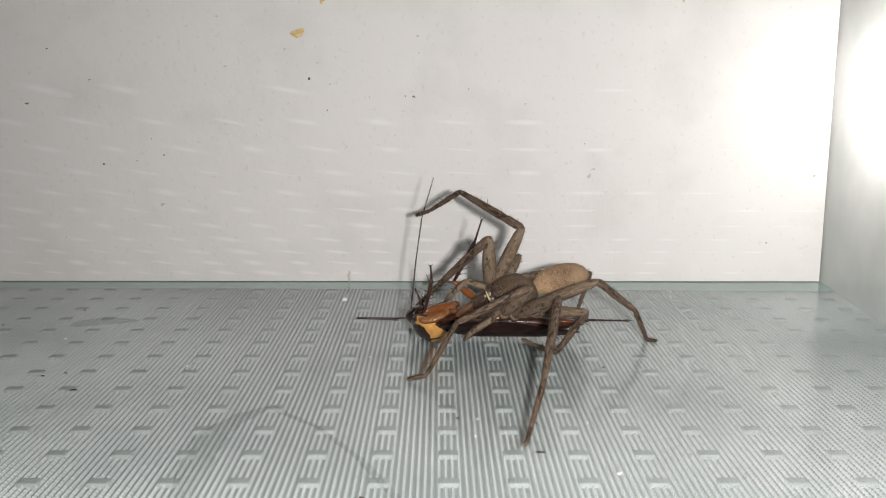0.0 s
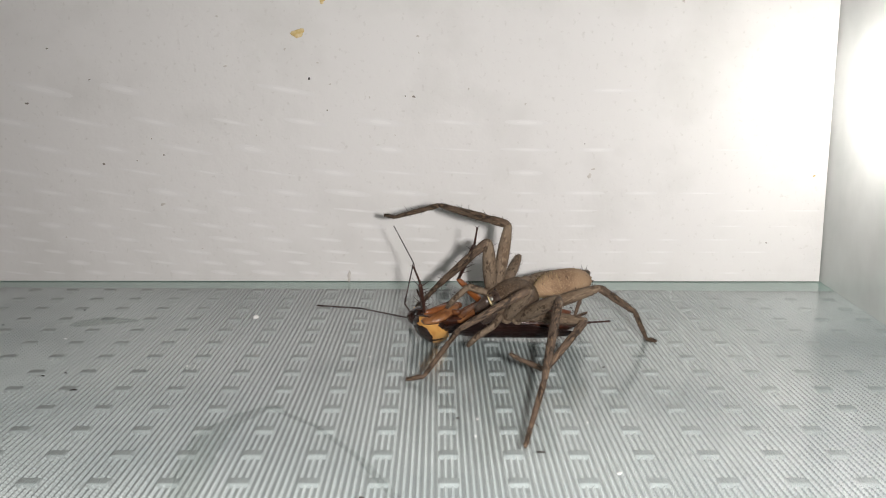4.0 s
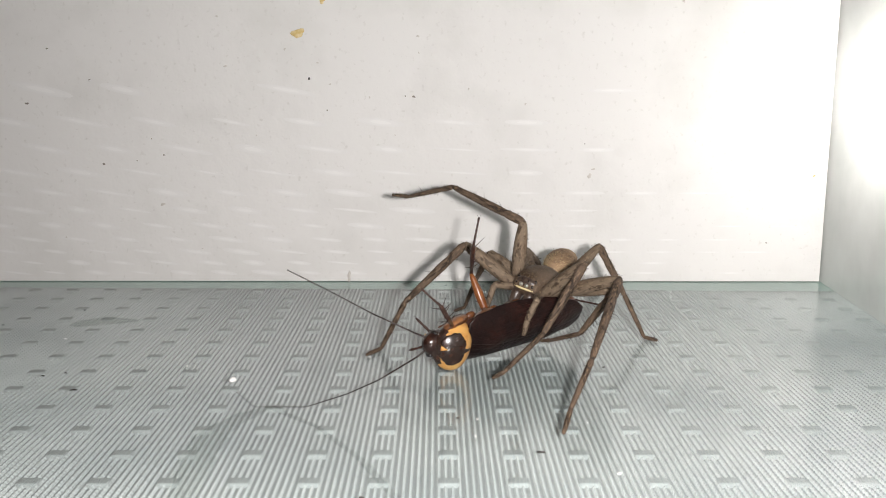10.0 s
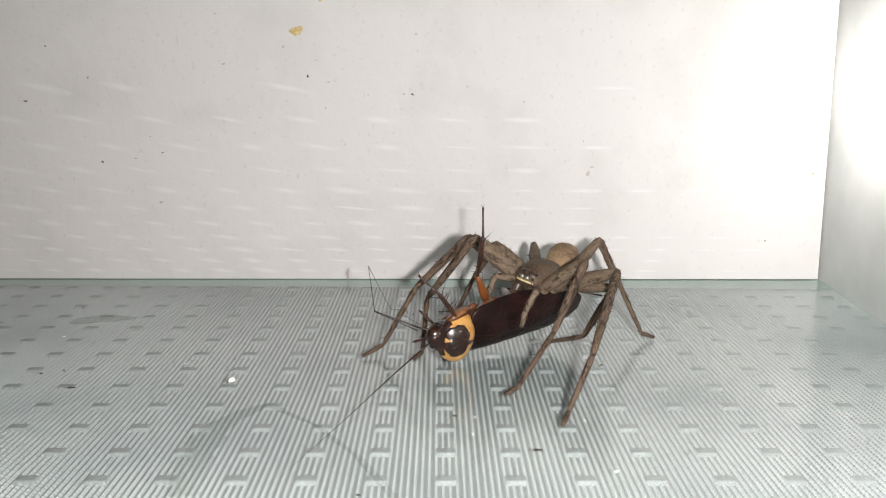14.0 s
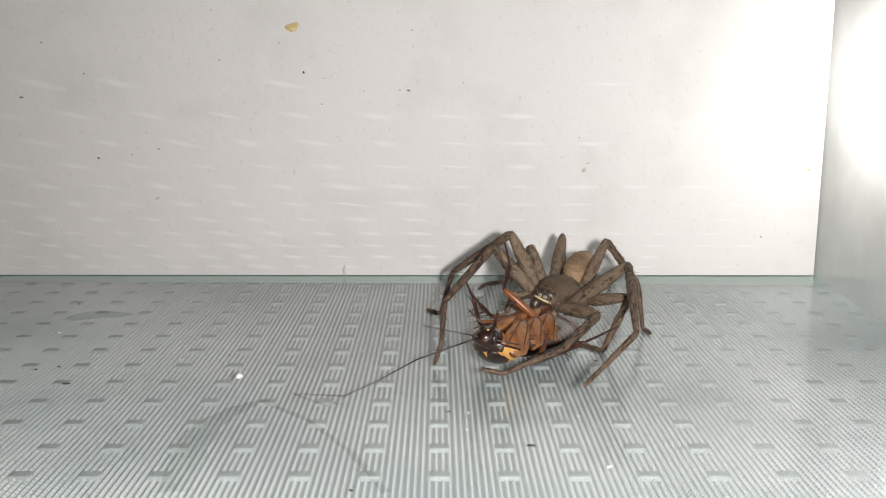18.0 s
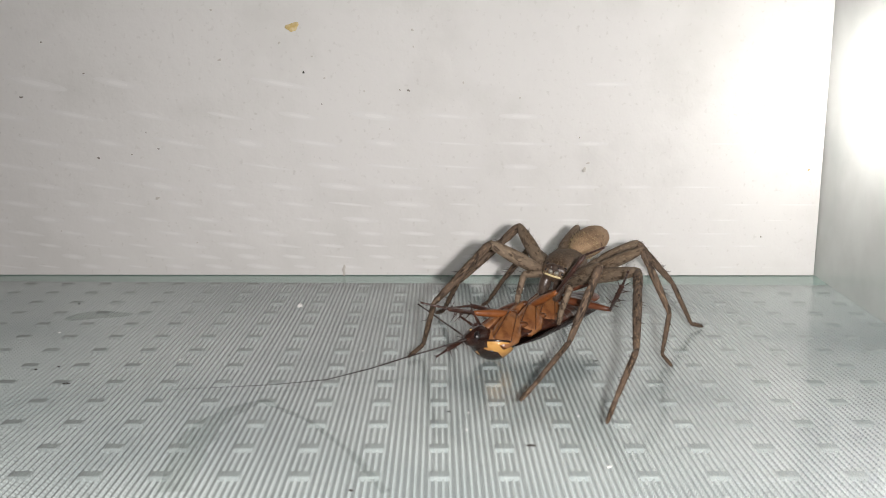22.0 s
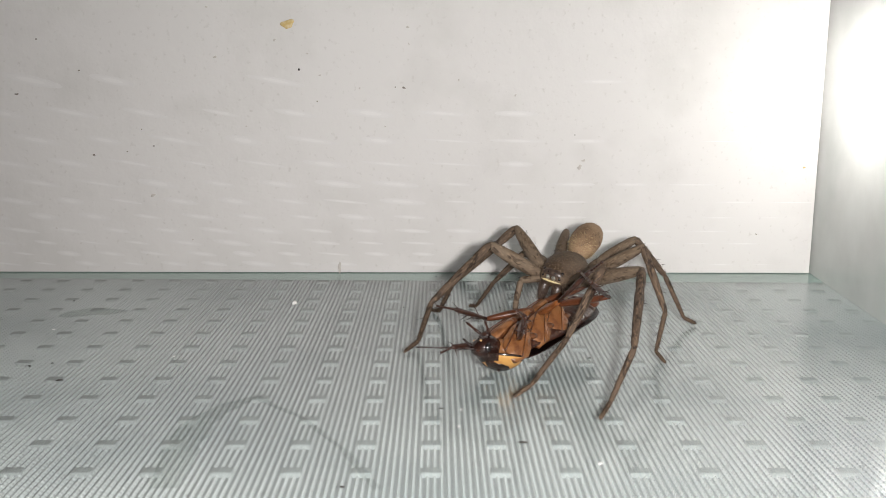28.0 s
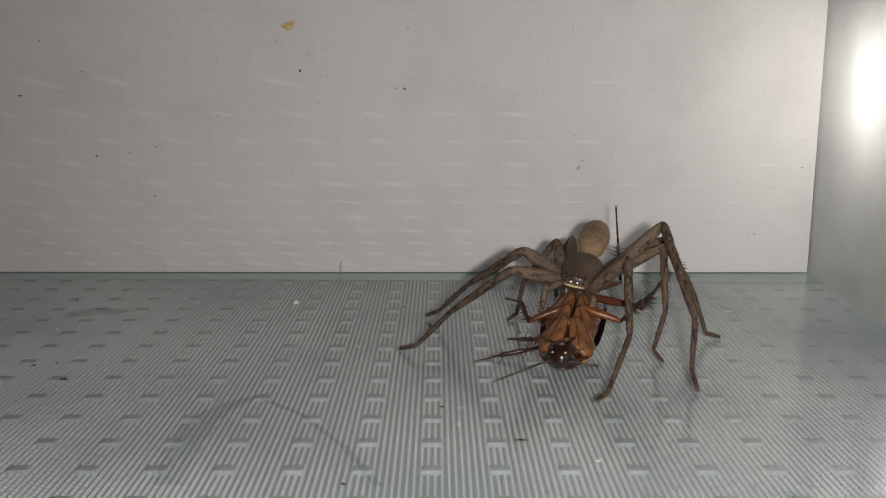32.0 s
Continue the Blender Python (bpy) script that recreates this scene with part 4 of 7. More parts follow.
lint = blot("lint", pose(0, 0, 0.0007), 0.00055, 0.0006, LINT, "small round white lint on the glass floor", "lint", 77)



def streak(name, rows, mats, label, category):
    """A flat film on the glass along rows of (x, y, half width) in millimetres, its edges uneven."""
    rng = random.Random(len(rows))
    left, right = [], []
    for k in range(6 * (len(rows) - 1) + 1):
        n, u = min(k // 6, len(rows) - 2), k / 6 - min(k // 6, len(rows) - 2)
        a, b = Vector(rows[n]), Vector(rows[n + 1])
        c, d = a.lerp(b, u), (b - a).xy.normalized()
        w = c.z * rng.uniform(0.8, 1.2)
        left.append((c.x - d.y * w, c.y + d.x * w)), right.append((c.x + d.y * w, c.y - d.x * w))
    bm = skin(bmesh.new(), [[(p[0] * MM, p[1] * MM, 0.00003), (q[0] * MM, q[1] * MM, 0.00003), (q[0] * MM, q[1] * MM, 0.00001), (p[0] * MM, p[1] * MM, 0.00001)] for p, q in zip(left, right)])
    return tagged(new(name, mesh_of(bm, name, mats)), label, category)


streak("smear", [(-31.3, -11, 1.6), (-32.2, 2, 2.1), (-32.2, 9.5, 2.3), (-30.0, 15, 1.7), (-26.6, 19.4, 0.7)], FILM, "broad dull smear wiped across the glass floor", "smear")
streak("drag_mark", [(-26.3, 19.8, 0.7), (-23.6, 16.6, 0.55), (-18.5, 11.7, 0.45), (-11.2, 0.0, 0.5), (-6.2, -11.2, 0.6)], SMUDGE, "thin dull drag mark on the glass floor", "smear")

# ---- build the animals ----
LEGS = {
    "L1": ((-3.0, 3.2, -1.0), (11.7, 13.69, 12.14, 3.31)),
    "L2": ((-3.7, 1.2, -1.0), (16.28, 21.22, 8.68, 4.92)),
    "L3": ((-3.7, -1.0, -1.0), (13.98, 11.31, 7.88, 3.39)),
    "L4": ((-3.0, -3.0, -1.0), (13.21, 10.37, 8.82, 2.79)),
    "R1": ((3.0, 3.2, -1.0), (11.31, 15.81, 11.97, 4.74)),
    "R2": ((3.7, 1.2, -1.0), (11.47, 15.83, 12.03, 3.99)),
    "R3": ((3.7, -1.0, -1.0), (8.01, 10.25, 8.31, 3.32)),
    "R4": ((3.0, -3.0, -1.0), (12.9, 12.57, 9.89, 4.29)),
}
ROACH_LEGS = {
    "Fa": ((0.9, 6.4, -4.2), (7.2, 7.0, 4.6)),
    "Ma": ((0.9, 1.6, -4.3), (7.4, 8.2, 5.0)),
    "Ha": ((1.0, -3.4, -4.2), (11.0, 11.0, 8.0)),
    "Fb": ((-0.9, 6.4, -4.2), (7.2, 7.0, 4.6)),
    "Mb": ((-0.9, 1.6, -4.3), (7.4, 8.2, 5.0)),
    "Hb": ((-1.0, -3.4, -4.2), (11.0, 11.0, 8.0)),
}
ANTENNAE = {
    "0": ((0.9, 15.6, -0.8), (2.5, 7.8, 7.8, 7.8, 7.8, 7.8, 7.8)),
    "1": ((-0.9, 15.6, -0.8), (2.5, 7.8, 7.8, 7.8, 7.8, 7.8, 7.8)),
}
spider, abdomen, spider_legs = build_spider()
roach, roach_legs, whips, collar, roach_head = build_roach()


def limb(hip, lens, pieces, rows, on_neck=False):
    """Keys a chain of pieces: rows are seconds and, piece by piece, the turn and the rise of its way in the animal's space, in degrees.
    Long swings get steps between the rows, so that the joints stay closed."""
    last = [None] * len(pieces)
    states = []
    for t, *angles in rows:
        for k in range(len(lens)):
            a, e = radians(angles[2 * k]), radians(angles[2 * k + 1])
            d = Vector((math.cos(e) * math.cos(a), math.cos(e) * math.sin(a), math.sin(e)))
            last[k] = d.to_track_quat("Y", "Z") if last[k] is None else (last[k] @ Vector((0, 1, 0))).rotation_difference(d) @ last[k]
        states.append((t, list(last)))
    steps = [states[0]]
    for (t0, q0), (t1, q1) in zip(states, states[1:]):
        swing = max(math.degrees(a.rotation_difference(b).angle) for a, b in zip(q0, q1))
        n = max(1, min(math.ceil(swing / 7), int((t1 - t0) / 0.08)))
        steps += [(t0 + (t1 - t0) * j / n, [a.slerp(b, j / n) for a, b in zip(q0, q1)]) for j in range(1, n + 1)]
    keys = [[] for _ in pieces]
    for t, turns in steps:
        at = neck_turn(t) @ (Vector(hip) * MM) if on_neck else Vector(hip) * MM
        for k, turn in enumerate(turns):
            keys[k].append((t, Matrix.Translation(at) @ turn.to_matrix().to_4x4()))
            at = at + turn @ Vector((0, lens[k] * MM, 0))
    for piece, key in zip(pieces, keys):
        walk(piece, key)


NECK_ROWS = [(0, 22, 0, -22), (8, 22, 0, -22), (8.5, 20, -4, -16), (9, 16, -8, -10), (9.5, 16, -14, -10), (10, 16, -14, -10), (17.25, 14, -12, -10), (17.5, 24, 10, -20), (18, 24, 8, -20), (19, 26, 12, -20), (20, 40, 18, -16), (21, 42, 22, -18), (22, 26, 20, -20), (24, 26, 20, -20), (28, 24, 18, -20), (29, 26, 14, -20), (30, 28, 14, -20), (31, 32, 20, -20), (31.5, 14, 8, -10), (32, 6, 4, -5)]
NECK = Vector((0, 11.6 * MM, 0.2 * MM))


def neck_turn(t):
    """How collar and head sit on the chest at t seconds: rolled about the body's length, turned sideways and nodding to the belly."""
    last = max(k for k in range(len(NECK_ROWS)) if NECK_ROWS[k][0] <= t)
    (t0, a0, b0, c0), (t1, a1, b1, c1) = NECK_ROWS[last], NECK_ROWS[min(last + 1, len(NECK_ROWS) - 1)]
    u = (t - t0) / (t1 - t0) if t1 > t0 else 0.0
    return Matrix.Translation(NECK) @ pose(0, 0, 0, c0 + (c1 - c0) * u, a0 + (a1 - a0) * u, b0 + (b1 - b0) * u) @ Matrix.Translation(-NECK)


def motions():
    for piece in (collar, roach_head):
        walk(piece, [(row[0], neck_turn(row[0])) for row in NECK_ROWS])
    walk(spider, [
        (0, pose(0.01212, 0.05129, 0.00998, -3.1, -46, 125.8)), (1, pose(0.01211, 0.05116, 0.01001, -3, -46, 125.8)),
        (2, pose(0.0124, 0.05081, 0.01009, -2.2, -46, 128.1)), (3, pose(0.01235, 0.05083, 0.00928, -5.2, -45.9, 128.5)),
        (3.5, pose(0.01234, 0.05077, 0.00929, -5.2, -45.9, 128.5)), (5.5, pose(0.01256, 0.05012, 0.00993, -6.5, -45.8, 135)),
        (6, pose(0.01273, 0.05023, 0.01006, -4.5, -45.9, 131)), (7, pose(0.01284, 0.04991, 0.01014, -3.8, -45.9, 133.1)),
        (8, pose(0.01364, 0.0497, 0.00908, -11.1, -45.5, 140.4)), (8.5, pose(0.01493, 0.05101, 0.0104, -3.6, -33.9, 131.5)),
        (9, pose(0.01569, 0.05159, 0.01308, -2.5, -22, 138.9)), (9.5, pose(0.01684, 0.0516, 0.01221, -0.5, -14, 136.3)),
        (10, pose(0.01659, 0.05118, 0.01231, -3.3, -12, 144.6)), (11, pose(0.01653, 0.05135, 0.01195, -3.6, -12, 141.6)),
        (12, pose(0.01725, 0.05141, 0.01128, -3.6, -12, 140.5)), (13, pose(0.01725, 0.05141, 0.01128, -3.6, -12, 140.5)),
        (14, pose(0.01739, 0.05137, 0.01305, -1.2, -12, 140.1)), (14.5, pose(0.01866, 0.05172, 0.01288, 0.3, -12, 139.3)),
        (16.5, pose(0.02066, 0.05268, 0.01357, -4.5, -12, 148.6)), (17, pose(0.01945, 0.05325, 0.01388, -6.4, -11.9, 144.9)),
        (17.25, pose(0.01944, 0.05326, 0.01388, -6.4, -13.9, 145.1)), (17.5, pose(0.02191, 0.05286, 0.00896, -8.1, -15.8, 155.5)),
        (18, pose(0.0218, 0.05349, 0.00879, -5.8, -15.9, 141.2)), (18.5, pose(0.0217, 0.05367, 0.00892, -8.4, -15.8, 139.4)),
        (19, pose(0.02224, 0.05317, 0.00751, -10.5, -11.8, 136.6)), (19.5, pose(0.02105, 0.05236, 0.01074, -10.3, -11.7, 139)),
        (20, pose(0.02078, 0.05132, 0.01153, -8.6, -11.7, 144.7)), (21, pose(0.02161, 0.05036, 0.01316, -10, -11.5, 151.6)),
        (22, pose(0.02247, 0.04972, 0.01432, -9.1, -11.4, 150.5)), (23, pose(0.02275, 0.04907, 0.0142, -8.3, -11.3, 149.6)),
        (24, pose(0.02275, 0.04907, 0.0142, -8.3, -11.1, 149.5)), (25, pose(0.02275, 0.04906, 0.0142, -8.3, -11, 149.5)),
        (25.5, pose(0.02275, 0.04906, 0.0142, -8.3, -10.9, 149.5)), (27.5, pose(0.02311, 0.04912, 0.01427, -8.9, -10.6, 148.7)),
        (28, pose(0.02343, 0.04937, 0.01329, -13.1, -10.3, 146.2)), (28.5, pose(0.02345, 0.04909, 0.01352, -14.3, -10.2, 153.3)),
        (29, pose(0.02322, 0.04899, 0.01418, -14.1, -10.2, 155.7)), (30, pose(0.02449, 0.04907, 0.01402, -16.2, -9.9, 155.5)),
        (31, pose(0.02579, 0.04916, 0.0129, -18.1, -9.7, 155.2)), (31.5, pose(0.02615, 0.04896, 0.01289, -17.8, -9.6, 160.5)),
        (32, pose(0.02658, 0.04902, 0.01287, -17.9, -9.5, 158.8)),
    ])
    walk(roach, [
        (0, pose(0.00826, 0.05397, 0.00286, -178.7, -18, -95.6)), (1, pose(0.00826, 0.05397, 0.00286, -178.7, -18, -95.6)),
        (2, pose(0.00836, 0.05428, 0.00272, -179.4, -18, -94.1)), (3, pose(0.00873, 0.05405, 0.00264, -179.7, -18, -92.3)),
        (3.5, pose(0.00873, 0.05405, 0.00264, -179.7, -18, -92.3)), (5.5, pose(0.00816, 0.05300, 0.00292, -178.4, -18, -94.9)),
        (6, pose(0.00816, 0.05300, 0.00292, -178.4, -18, -94.9)), (7, pose(0.00817, 0.05241, 0.00276, -179.4, -19, -93.4)),
        (8, pose(0.00824, 0.05133, 0.00266, -180.2, -21, -90.7)), (8.5, pose(0.00859, 0.05249, 0.00310, -179.1, -33, -81.6)),
        (9, pose(0.00981, 0.05262, 0.00485, -172.4, -48, -79.9)), (9.5, pose(0.01072, 0.04622, 0.00554, -167.8, -61, -76.2)),
        (10, pose(0.01045, 0.04274, 0.00543, -168.6, -65, -66.8)), (11, pose(0.01089, 0.04245, 0.00543, -168.6, -65, -64.3)),
        (12, pose(0.01121, 0.04137, 0.00548, -167.9, -65, -61.3)), (13, pose(0.01116, 0.04133, 0.00548, -167.9, -65, -61.6)),
        (14, pose(0.01120, 0.04496, 0.00610, -166.5, -65, -67.2)), (14.5, pose(0.01201, 0.04379, 0.00607, -166.8, -64, -65.6)),
        (16.5, pose(0.01370, 0.04024, 0.00584, -169.2, -63, -60.6)), (17, pose(0.01371, 0.04051, 0.00642, -163.9, -67, -65.9)),
        (17.25, pose(0.01422, 0.04050, 0.00643, -164.5, -67, -66.6)), (17.5, pose(0.01483, 0.04619, 0.00258, -179.6, 6, -58.7)),
        (18, pose(0.01541, 0.04249, 0.00302, -184.7, 16, -34.0)), (18.5, pose(0.01389, 0.04457, 0.00292, -184.2, 10, -54.7)),
        (19, pose(0.01455, 0.04549, 0.00258, -182.5, 8, -58.3)), (19.5, pose(0.01472, 0.04798, 0.00286, -179.2, -1, -57.6)),
        (20, pose(0.01471, 0.04849, 0.00380, -175.2, -10, -57.6)), (21, pose(0.01629, 0.04643, 0.00455, -171.8, -10, -47.1)),
        (22, pose(0.01712, 0.04555, 0.00451, -172.3, -2, -46.9)), (23, pose(0.01760, 0.04285, 0.00428, -173.0, 4, -40.8)),
        (24, pose(0.01757, 0.04393, 0.00437, -172.5, 4, -41.9)), (25, pose(0.01757, 0.04393, 0.00437, -172.5, 4, -41.9)),
        (25.5, pose(0.01757, 0.04393, 0.00437, -172.5, 4, -41.9)), (27.5, pose(0.01815, 0.04280, 0.00438, -172.4, 4, -42.8)),
        (28, pose(0.01806, 0.03924, 0.00450, -171.8, 6, -39.7)), (28.5, pose(0.01938, 0.03931, 0.00406, -173.2, 14, -31.7)),
        (29, pose(0.01958, 0.04008, 0.00420, -172.4, 14, -29.9)), (30, pose(0.02057, 0.04022, 0.00414, -172.7, 14, -31.3)),
        (31, pose(0.02357, 0.04041, 0.00458, -170.9, 6, -28.2)), (31.5, pose(0.02432, 0.04051, 0.00484, -169.6, 4, -16.9)),
        (32, pose(0.02443, 0.04191, 0.00481, -169.8, 2, -14.6)),
    ])
    limb((0, -4.9, 0.4), (13.5,), (abdomen,), [
        (0, -87.8, 5.1), (1, -87.8, 5.1),
        (2, -89.7, 6.6), (3, -93.5, 5.2),
        (3.5, -93.5, 5.2), (5.5, -98.5, 7.9),
        (6, -95, 7.6), (7, -96.4, 7.1),
        (8, -94.4, 2), (8.5, -81.6, -3.1),
        (9, -85.6, -2.3), (9.5, -71.9, 2.6),
        (10, -76.6, -1.9), (11, -76.5, -1.2),
        (12, -72.1, -2.5), (13, -72.1, -2.5),
        (14, -68.1, -0.7), (14.5, -67.7, 0.6),
        (16.5, -95.3, -6.1), (17, -88.4, -6.8),
        (17.25, -88.7, -6.8), (17.5, -93.7, 4.4),
        (18, -70.2, 2), (18.5, -76, 4.9),
        (19, -80.8, 3.5), (19.5, -76.3, 3),
        (20, -87.4, 3.3), (21, -90.3, 4),
        (22, -90.6, 3), (23, -89.5, 5),
        (24, -90.5, 4.4), (25.5, -90.5, 4.4),
        (27.5, -86.9, 1.8), (28, -76.9, 1.6),
        (28.5, -84.5, 3.4), (29, -90.8, 9.4),
        (30, -83.3, 10.6), (31, -77.9, 7.5),
        (31.5, -83.9, 3.8), (32, -83.6, 1),
    ])
    limb(*spider_legs["L1"], [
        (0, 136.5, 78.3, 87.6, -38.9, 128.6, -3.1, 57, -49.1), (1, 136.2, 78.3, 87.6, -39.9, 128.2, -2.9, 56.9, -49.2),
        (2, 119.4, 74.8, 85.8, -45.7, 125.5, -4, 53.4, -51.5), (3, 112.9, 81.5, 87.9, -40.5, 124.5, -1.3, 55, -49.1),
        (3.5, 112.8, 81.5, 88.1, -41.1, 124, -1, 54.9, -49.1), (5.5, 121.3, 67.8, 82.6, -55.8, 109.6, 3.5, 46.7, -52.2),
        (6, 127.6, 67.5, 85.9, -54.9, 112.2, 4.5, 50.2, -51.4), (7, 123, 65.8, 87.2, -59.2, 107.3, 1.4, 47.7, -52.5),
        (8, 129.8, 62.6, 73.6, -64.5, 89.6, 0.4, 74.8, -3), (8.5, 127.7, 48, 66.1, -66.1, 98.6, -3, 73.3, -7),
        (9, 146.6, 43.4, 92.8, -46, 98.2, -22.3, 79.9, -2.5), (9.5, 152.2, 31.5, 89.6, -39, 89, -26.1, 80.3, -2.9),
        (10, 167.1, 49.7, 68.9, -63, 91, -14.6, -18.6, -44.1), (11, 179.3, 47.6, 76.6, -58.9, 91, -12.4, -14.1, -43.6),
        (12, 175, 51.3, 98.7, -48.9, 102.3, -14.1, 4.3, -38.6), (13, 175, 51.3, 98.7, -48.9, 102.3, -14.1, 4.3, -38.6),
        (14, 167.9, 45.6, 99.3, -52.2, 98.7, -29.7, 93.3, 1.3), (14.5, 166.1, 41.5, 92.4, -50.7, 99.4, -30.6, 94.4, 0.3),
        (16.5, 126.9, 47, 93.3, -43, 92.4, -31.2, 95.5, -15.2), (17, 99.4, 52.8, 109.1, -21.5, 111.6, -3.6, 113.3, -60.1),
        (17.25, 102.2, 44.6, 109.7, -21.1, 108.4, -0.7, 124.2, -58.9), (17.5, 81, 36.1, 87.8, 2.1, 95.1, -2.5, 75.8, -42.9),
        (18, 153.8, 23, 98.4, -2.8, 76.6, -6.6, 34.7, 3.3), (18.5, -178.4, 54.2, 105.6, -12.6, 107.7, 10.4, 113.9, -62.2),
        (19, -166.8, 44.7, 107.5, -10.1, 101.9, 4.2, 71.8, -35.7), (19.5, 161.5, 50, 110, -31, 102.2, -5.9, 91.5, -18.9),
        (20, 149.3, 47.4, 105.2, -35, 97.2, -7.4, 79.5, -34.2), (21, 133.6, 44.7, 95.2, -43.4, 90.7, -8.6, 76.4, -24.3),
        (22, 134.8, 38.9, 91.7, -46.7, 89.1, -10.1, 77.4, -24.9), (23, 137.3, 38.6, 87.9, -48.7, 90, -10.5, 77.9, -25.6),
        (24, 137.3, 38.5, 87.7, -48.7, 90, -10.5, 77.8, -25.6), (25, 137.4, 38.3, 87.5, -48.8, 90, -10.5, 77.8, -25.6),
        (25.5, 137.4, 38.3, 87.4, -48.8, 90, -10.5, 77.7, -25.6), (27.5, 138.2, 38.5, 92, -45, 90.3, -12.6, 60.9, -23.8),
        (28, 150.3, 42.8, 90, -36.3, 92.2, -9, 68.8, -13.7), (28.5, -109.4, 61, 126.3, 0.6, 110.3, 3.1, 104.7, 15.1),
        (29, 143, 57.4, 103.1, -45.3, 94.2, -11.9, 83, -21.2), (30, 149.4, 46, 101.3, -40.3, 85.5, -4.3, 66.5, -13.6),
        (31, 145.3, 61.2, 117, -28.9, 97.7, -13.5, 81.9, -2.8), (31.5, 146.4, 56.2, 110.3, -29.3, 87.5, -13.5, 73.7, 0.7),
        (32, 148.9, 54.7, 109.5, -31.4, 89, -13.1, 74.1, 9.7),
    ])
    limb(*spider_legs["L2"], [
        (0, 156.8, 67.7, 135, 13.5, 134.9, 2.1, 126.1, 25.8), (1, 156.7, 67.7, 135, 13.4, 135, 1.9, 126.2, 25.6),
        (2, 146.2, 66.5, 132.9, 11.5, 133.5, -0.4, 124.3, 23.1), (3, 150.7, 70.5, 133.1, 13.7, 133.1, 2.1, 124.4, 25.8),
        (3.5, 150.7, 70.5, 133.1, 13.6, 133.1, 2, 124.4, 25.7), (5.5, 142.1, 65, 126.4, 12.2, 126, -1.4, 120.1, 21.7),
        (6, 147.1, 64.9, 129.4, 12.8, 128.9, -0.8, 123.3, 22.4), (7, 147.3, 63.4, 125.8, 10.9, 126, -4.1, 121.2, 20.5),
        (8, 157, 63, 115.7, 12.4, 115.4, -0.4, 113.9, 24.9), (8.5, 156, 46.9, 124.4, 2.9, 119.6, -8.5, 123.4, 17),
        (9, 162.3, 44.7, 120.5, -12.5, 124.2, -41.9, 116.1, 4.1), (9.5, 169.3, 35.4, 117.8, -14.4, 112.2, -48.4, 117.8, -9.7),
        (10, 163.9, 31.5, 107.8, -15.5, 101.1, -34, 109.5, -18.1), (11, 167.9, 31.8, 111.7, -9.5, 96.8, -55.5, 110.1, -10),
        (12, 172.7, 33.4, 110.9, -18.1, 103.5, -18.2, 109.6, -20.2), (13, 172.7, 33.4, 110.9, -18.1, 103.5, -18.2, 109.6, -20.2),
        (14, 164.7, 31.7, 113.7, -18.6, 96, -59.1, 113.1, 2.9), (14.5, 163.6, 32, 113.4, -19.2, 95.3, -53.8, 113.6, -8.8),
        (16.5, 154.4, 43, 104.8, -13.6, 80.7, -61.8, 43.6, -62), (17, 157.1, 49, 110.9, -14.9, 85.7, -66.1, 81.5, -54.9),
        (17.25, 157, 51.2, 111.4, -14.2, 91, -65.4, 84.9, -54.4), (17.5, 146, 63.4, 99.7, -13.4, 76.4, -62.4, 81.6, -20.5),
        (18, 169.8, 53, 124.3, -3, 86.6, -23.5, 93.9, -8.3), (18.5, 164.3, 60, 131.7, 2.9, 24.1, -82, 23.5, -80.4),
        (19, 169.2, 58.1, 134, 2.8, 12.4, -71.3, -1, -80.1), (19.5, 167.6, 58, 131.5, -3.9, 24.9, -82, 19.1, -77.7),
        (20, 152.8, 37.3, 119.4, -2.8, 107.1, -25.2, -48.3, -85.7), (21, 147.7, 33.4, 109.6, -4.3, 78.5, -75.9, 100.5, -3.9),
        (22, 147.2, 30, 110.5, -7.7, 94.7, -24.5, -47.1, -75.8), (23, 148.9, 29.8, 110.3, -7.3, 93.6, -29.3, -49.2, -74.6),
        (24, 148.9, 29.7, 110.3, -7.4, 93.5, -29.3, -48.9, -74.5), (25, 149, 29.5, 110.3, -7.4, 93.4, -29.4, -48.6, -74.4),
        (25.5, 149, 29.5, 110.2, -7.5, 93.4, -29.4, -48.4, -74.3), (27.5, 151.3, 27.7, 110.5, -7.2, 49.2, -75.5, 95.9, -1.4),
        (28, 159.6, 32.6, 111.5, -3.9, 68.6, -67.2, 98.8, 5.6), (28.5, 150.3, 33.6, 104.8, -3.5, 63.2, -69, 91.7, 5.2),
        (29, 147.6, 32.6, 102.9, -4.2, 60.4, -68.6, 89.9, 1), (30, 159.8, 42, 112, -5.4, 100.2, -23.5, -122.8, -83.2),
        (31, 162.1, 45.1, 112.7, -3.5, 93.7, -19.6, -133.2, -88.3), (31.5, -162.6, 62.9, 125.4, 1.4, -141.5, -59.1, 110.2, -5.6),
        (32, -168.2, 56.1, 117.1, -13.5, 138, -80, 111.7, -3.9),
    ])
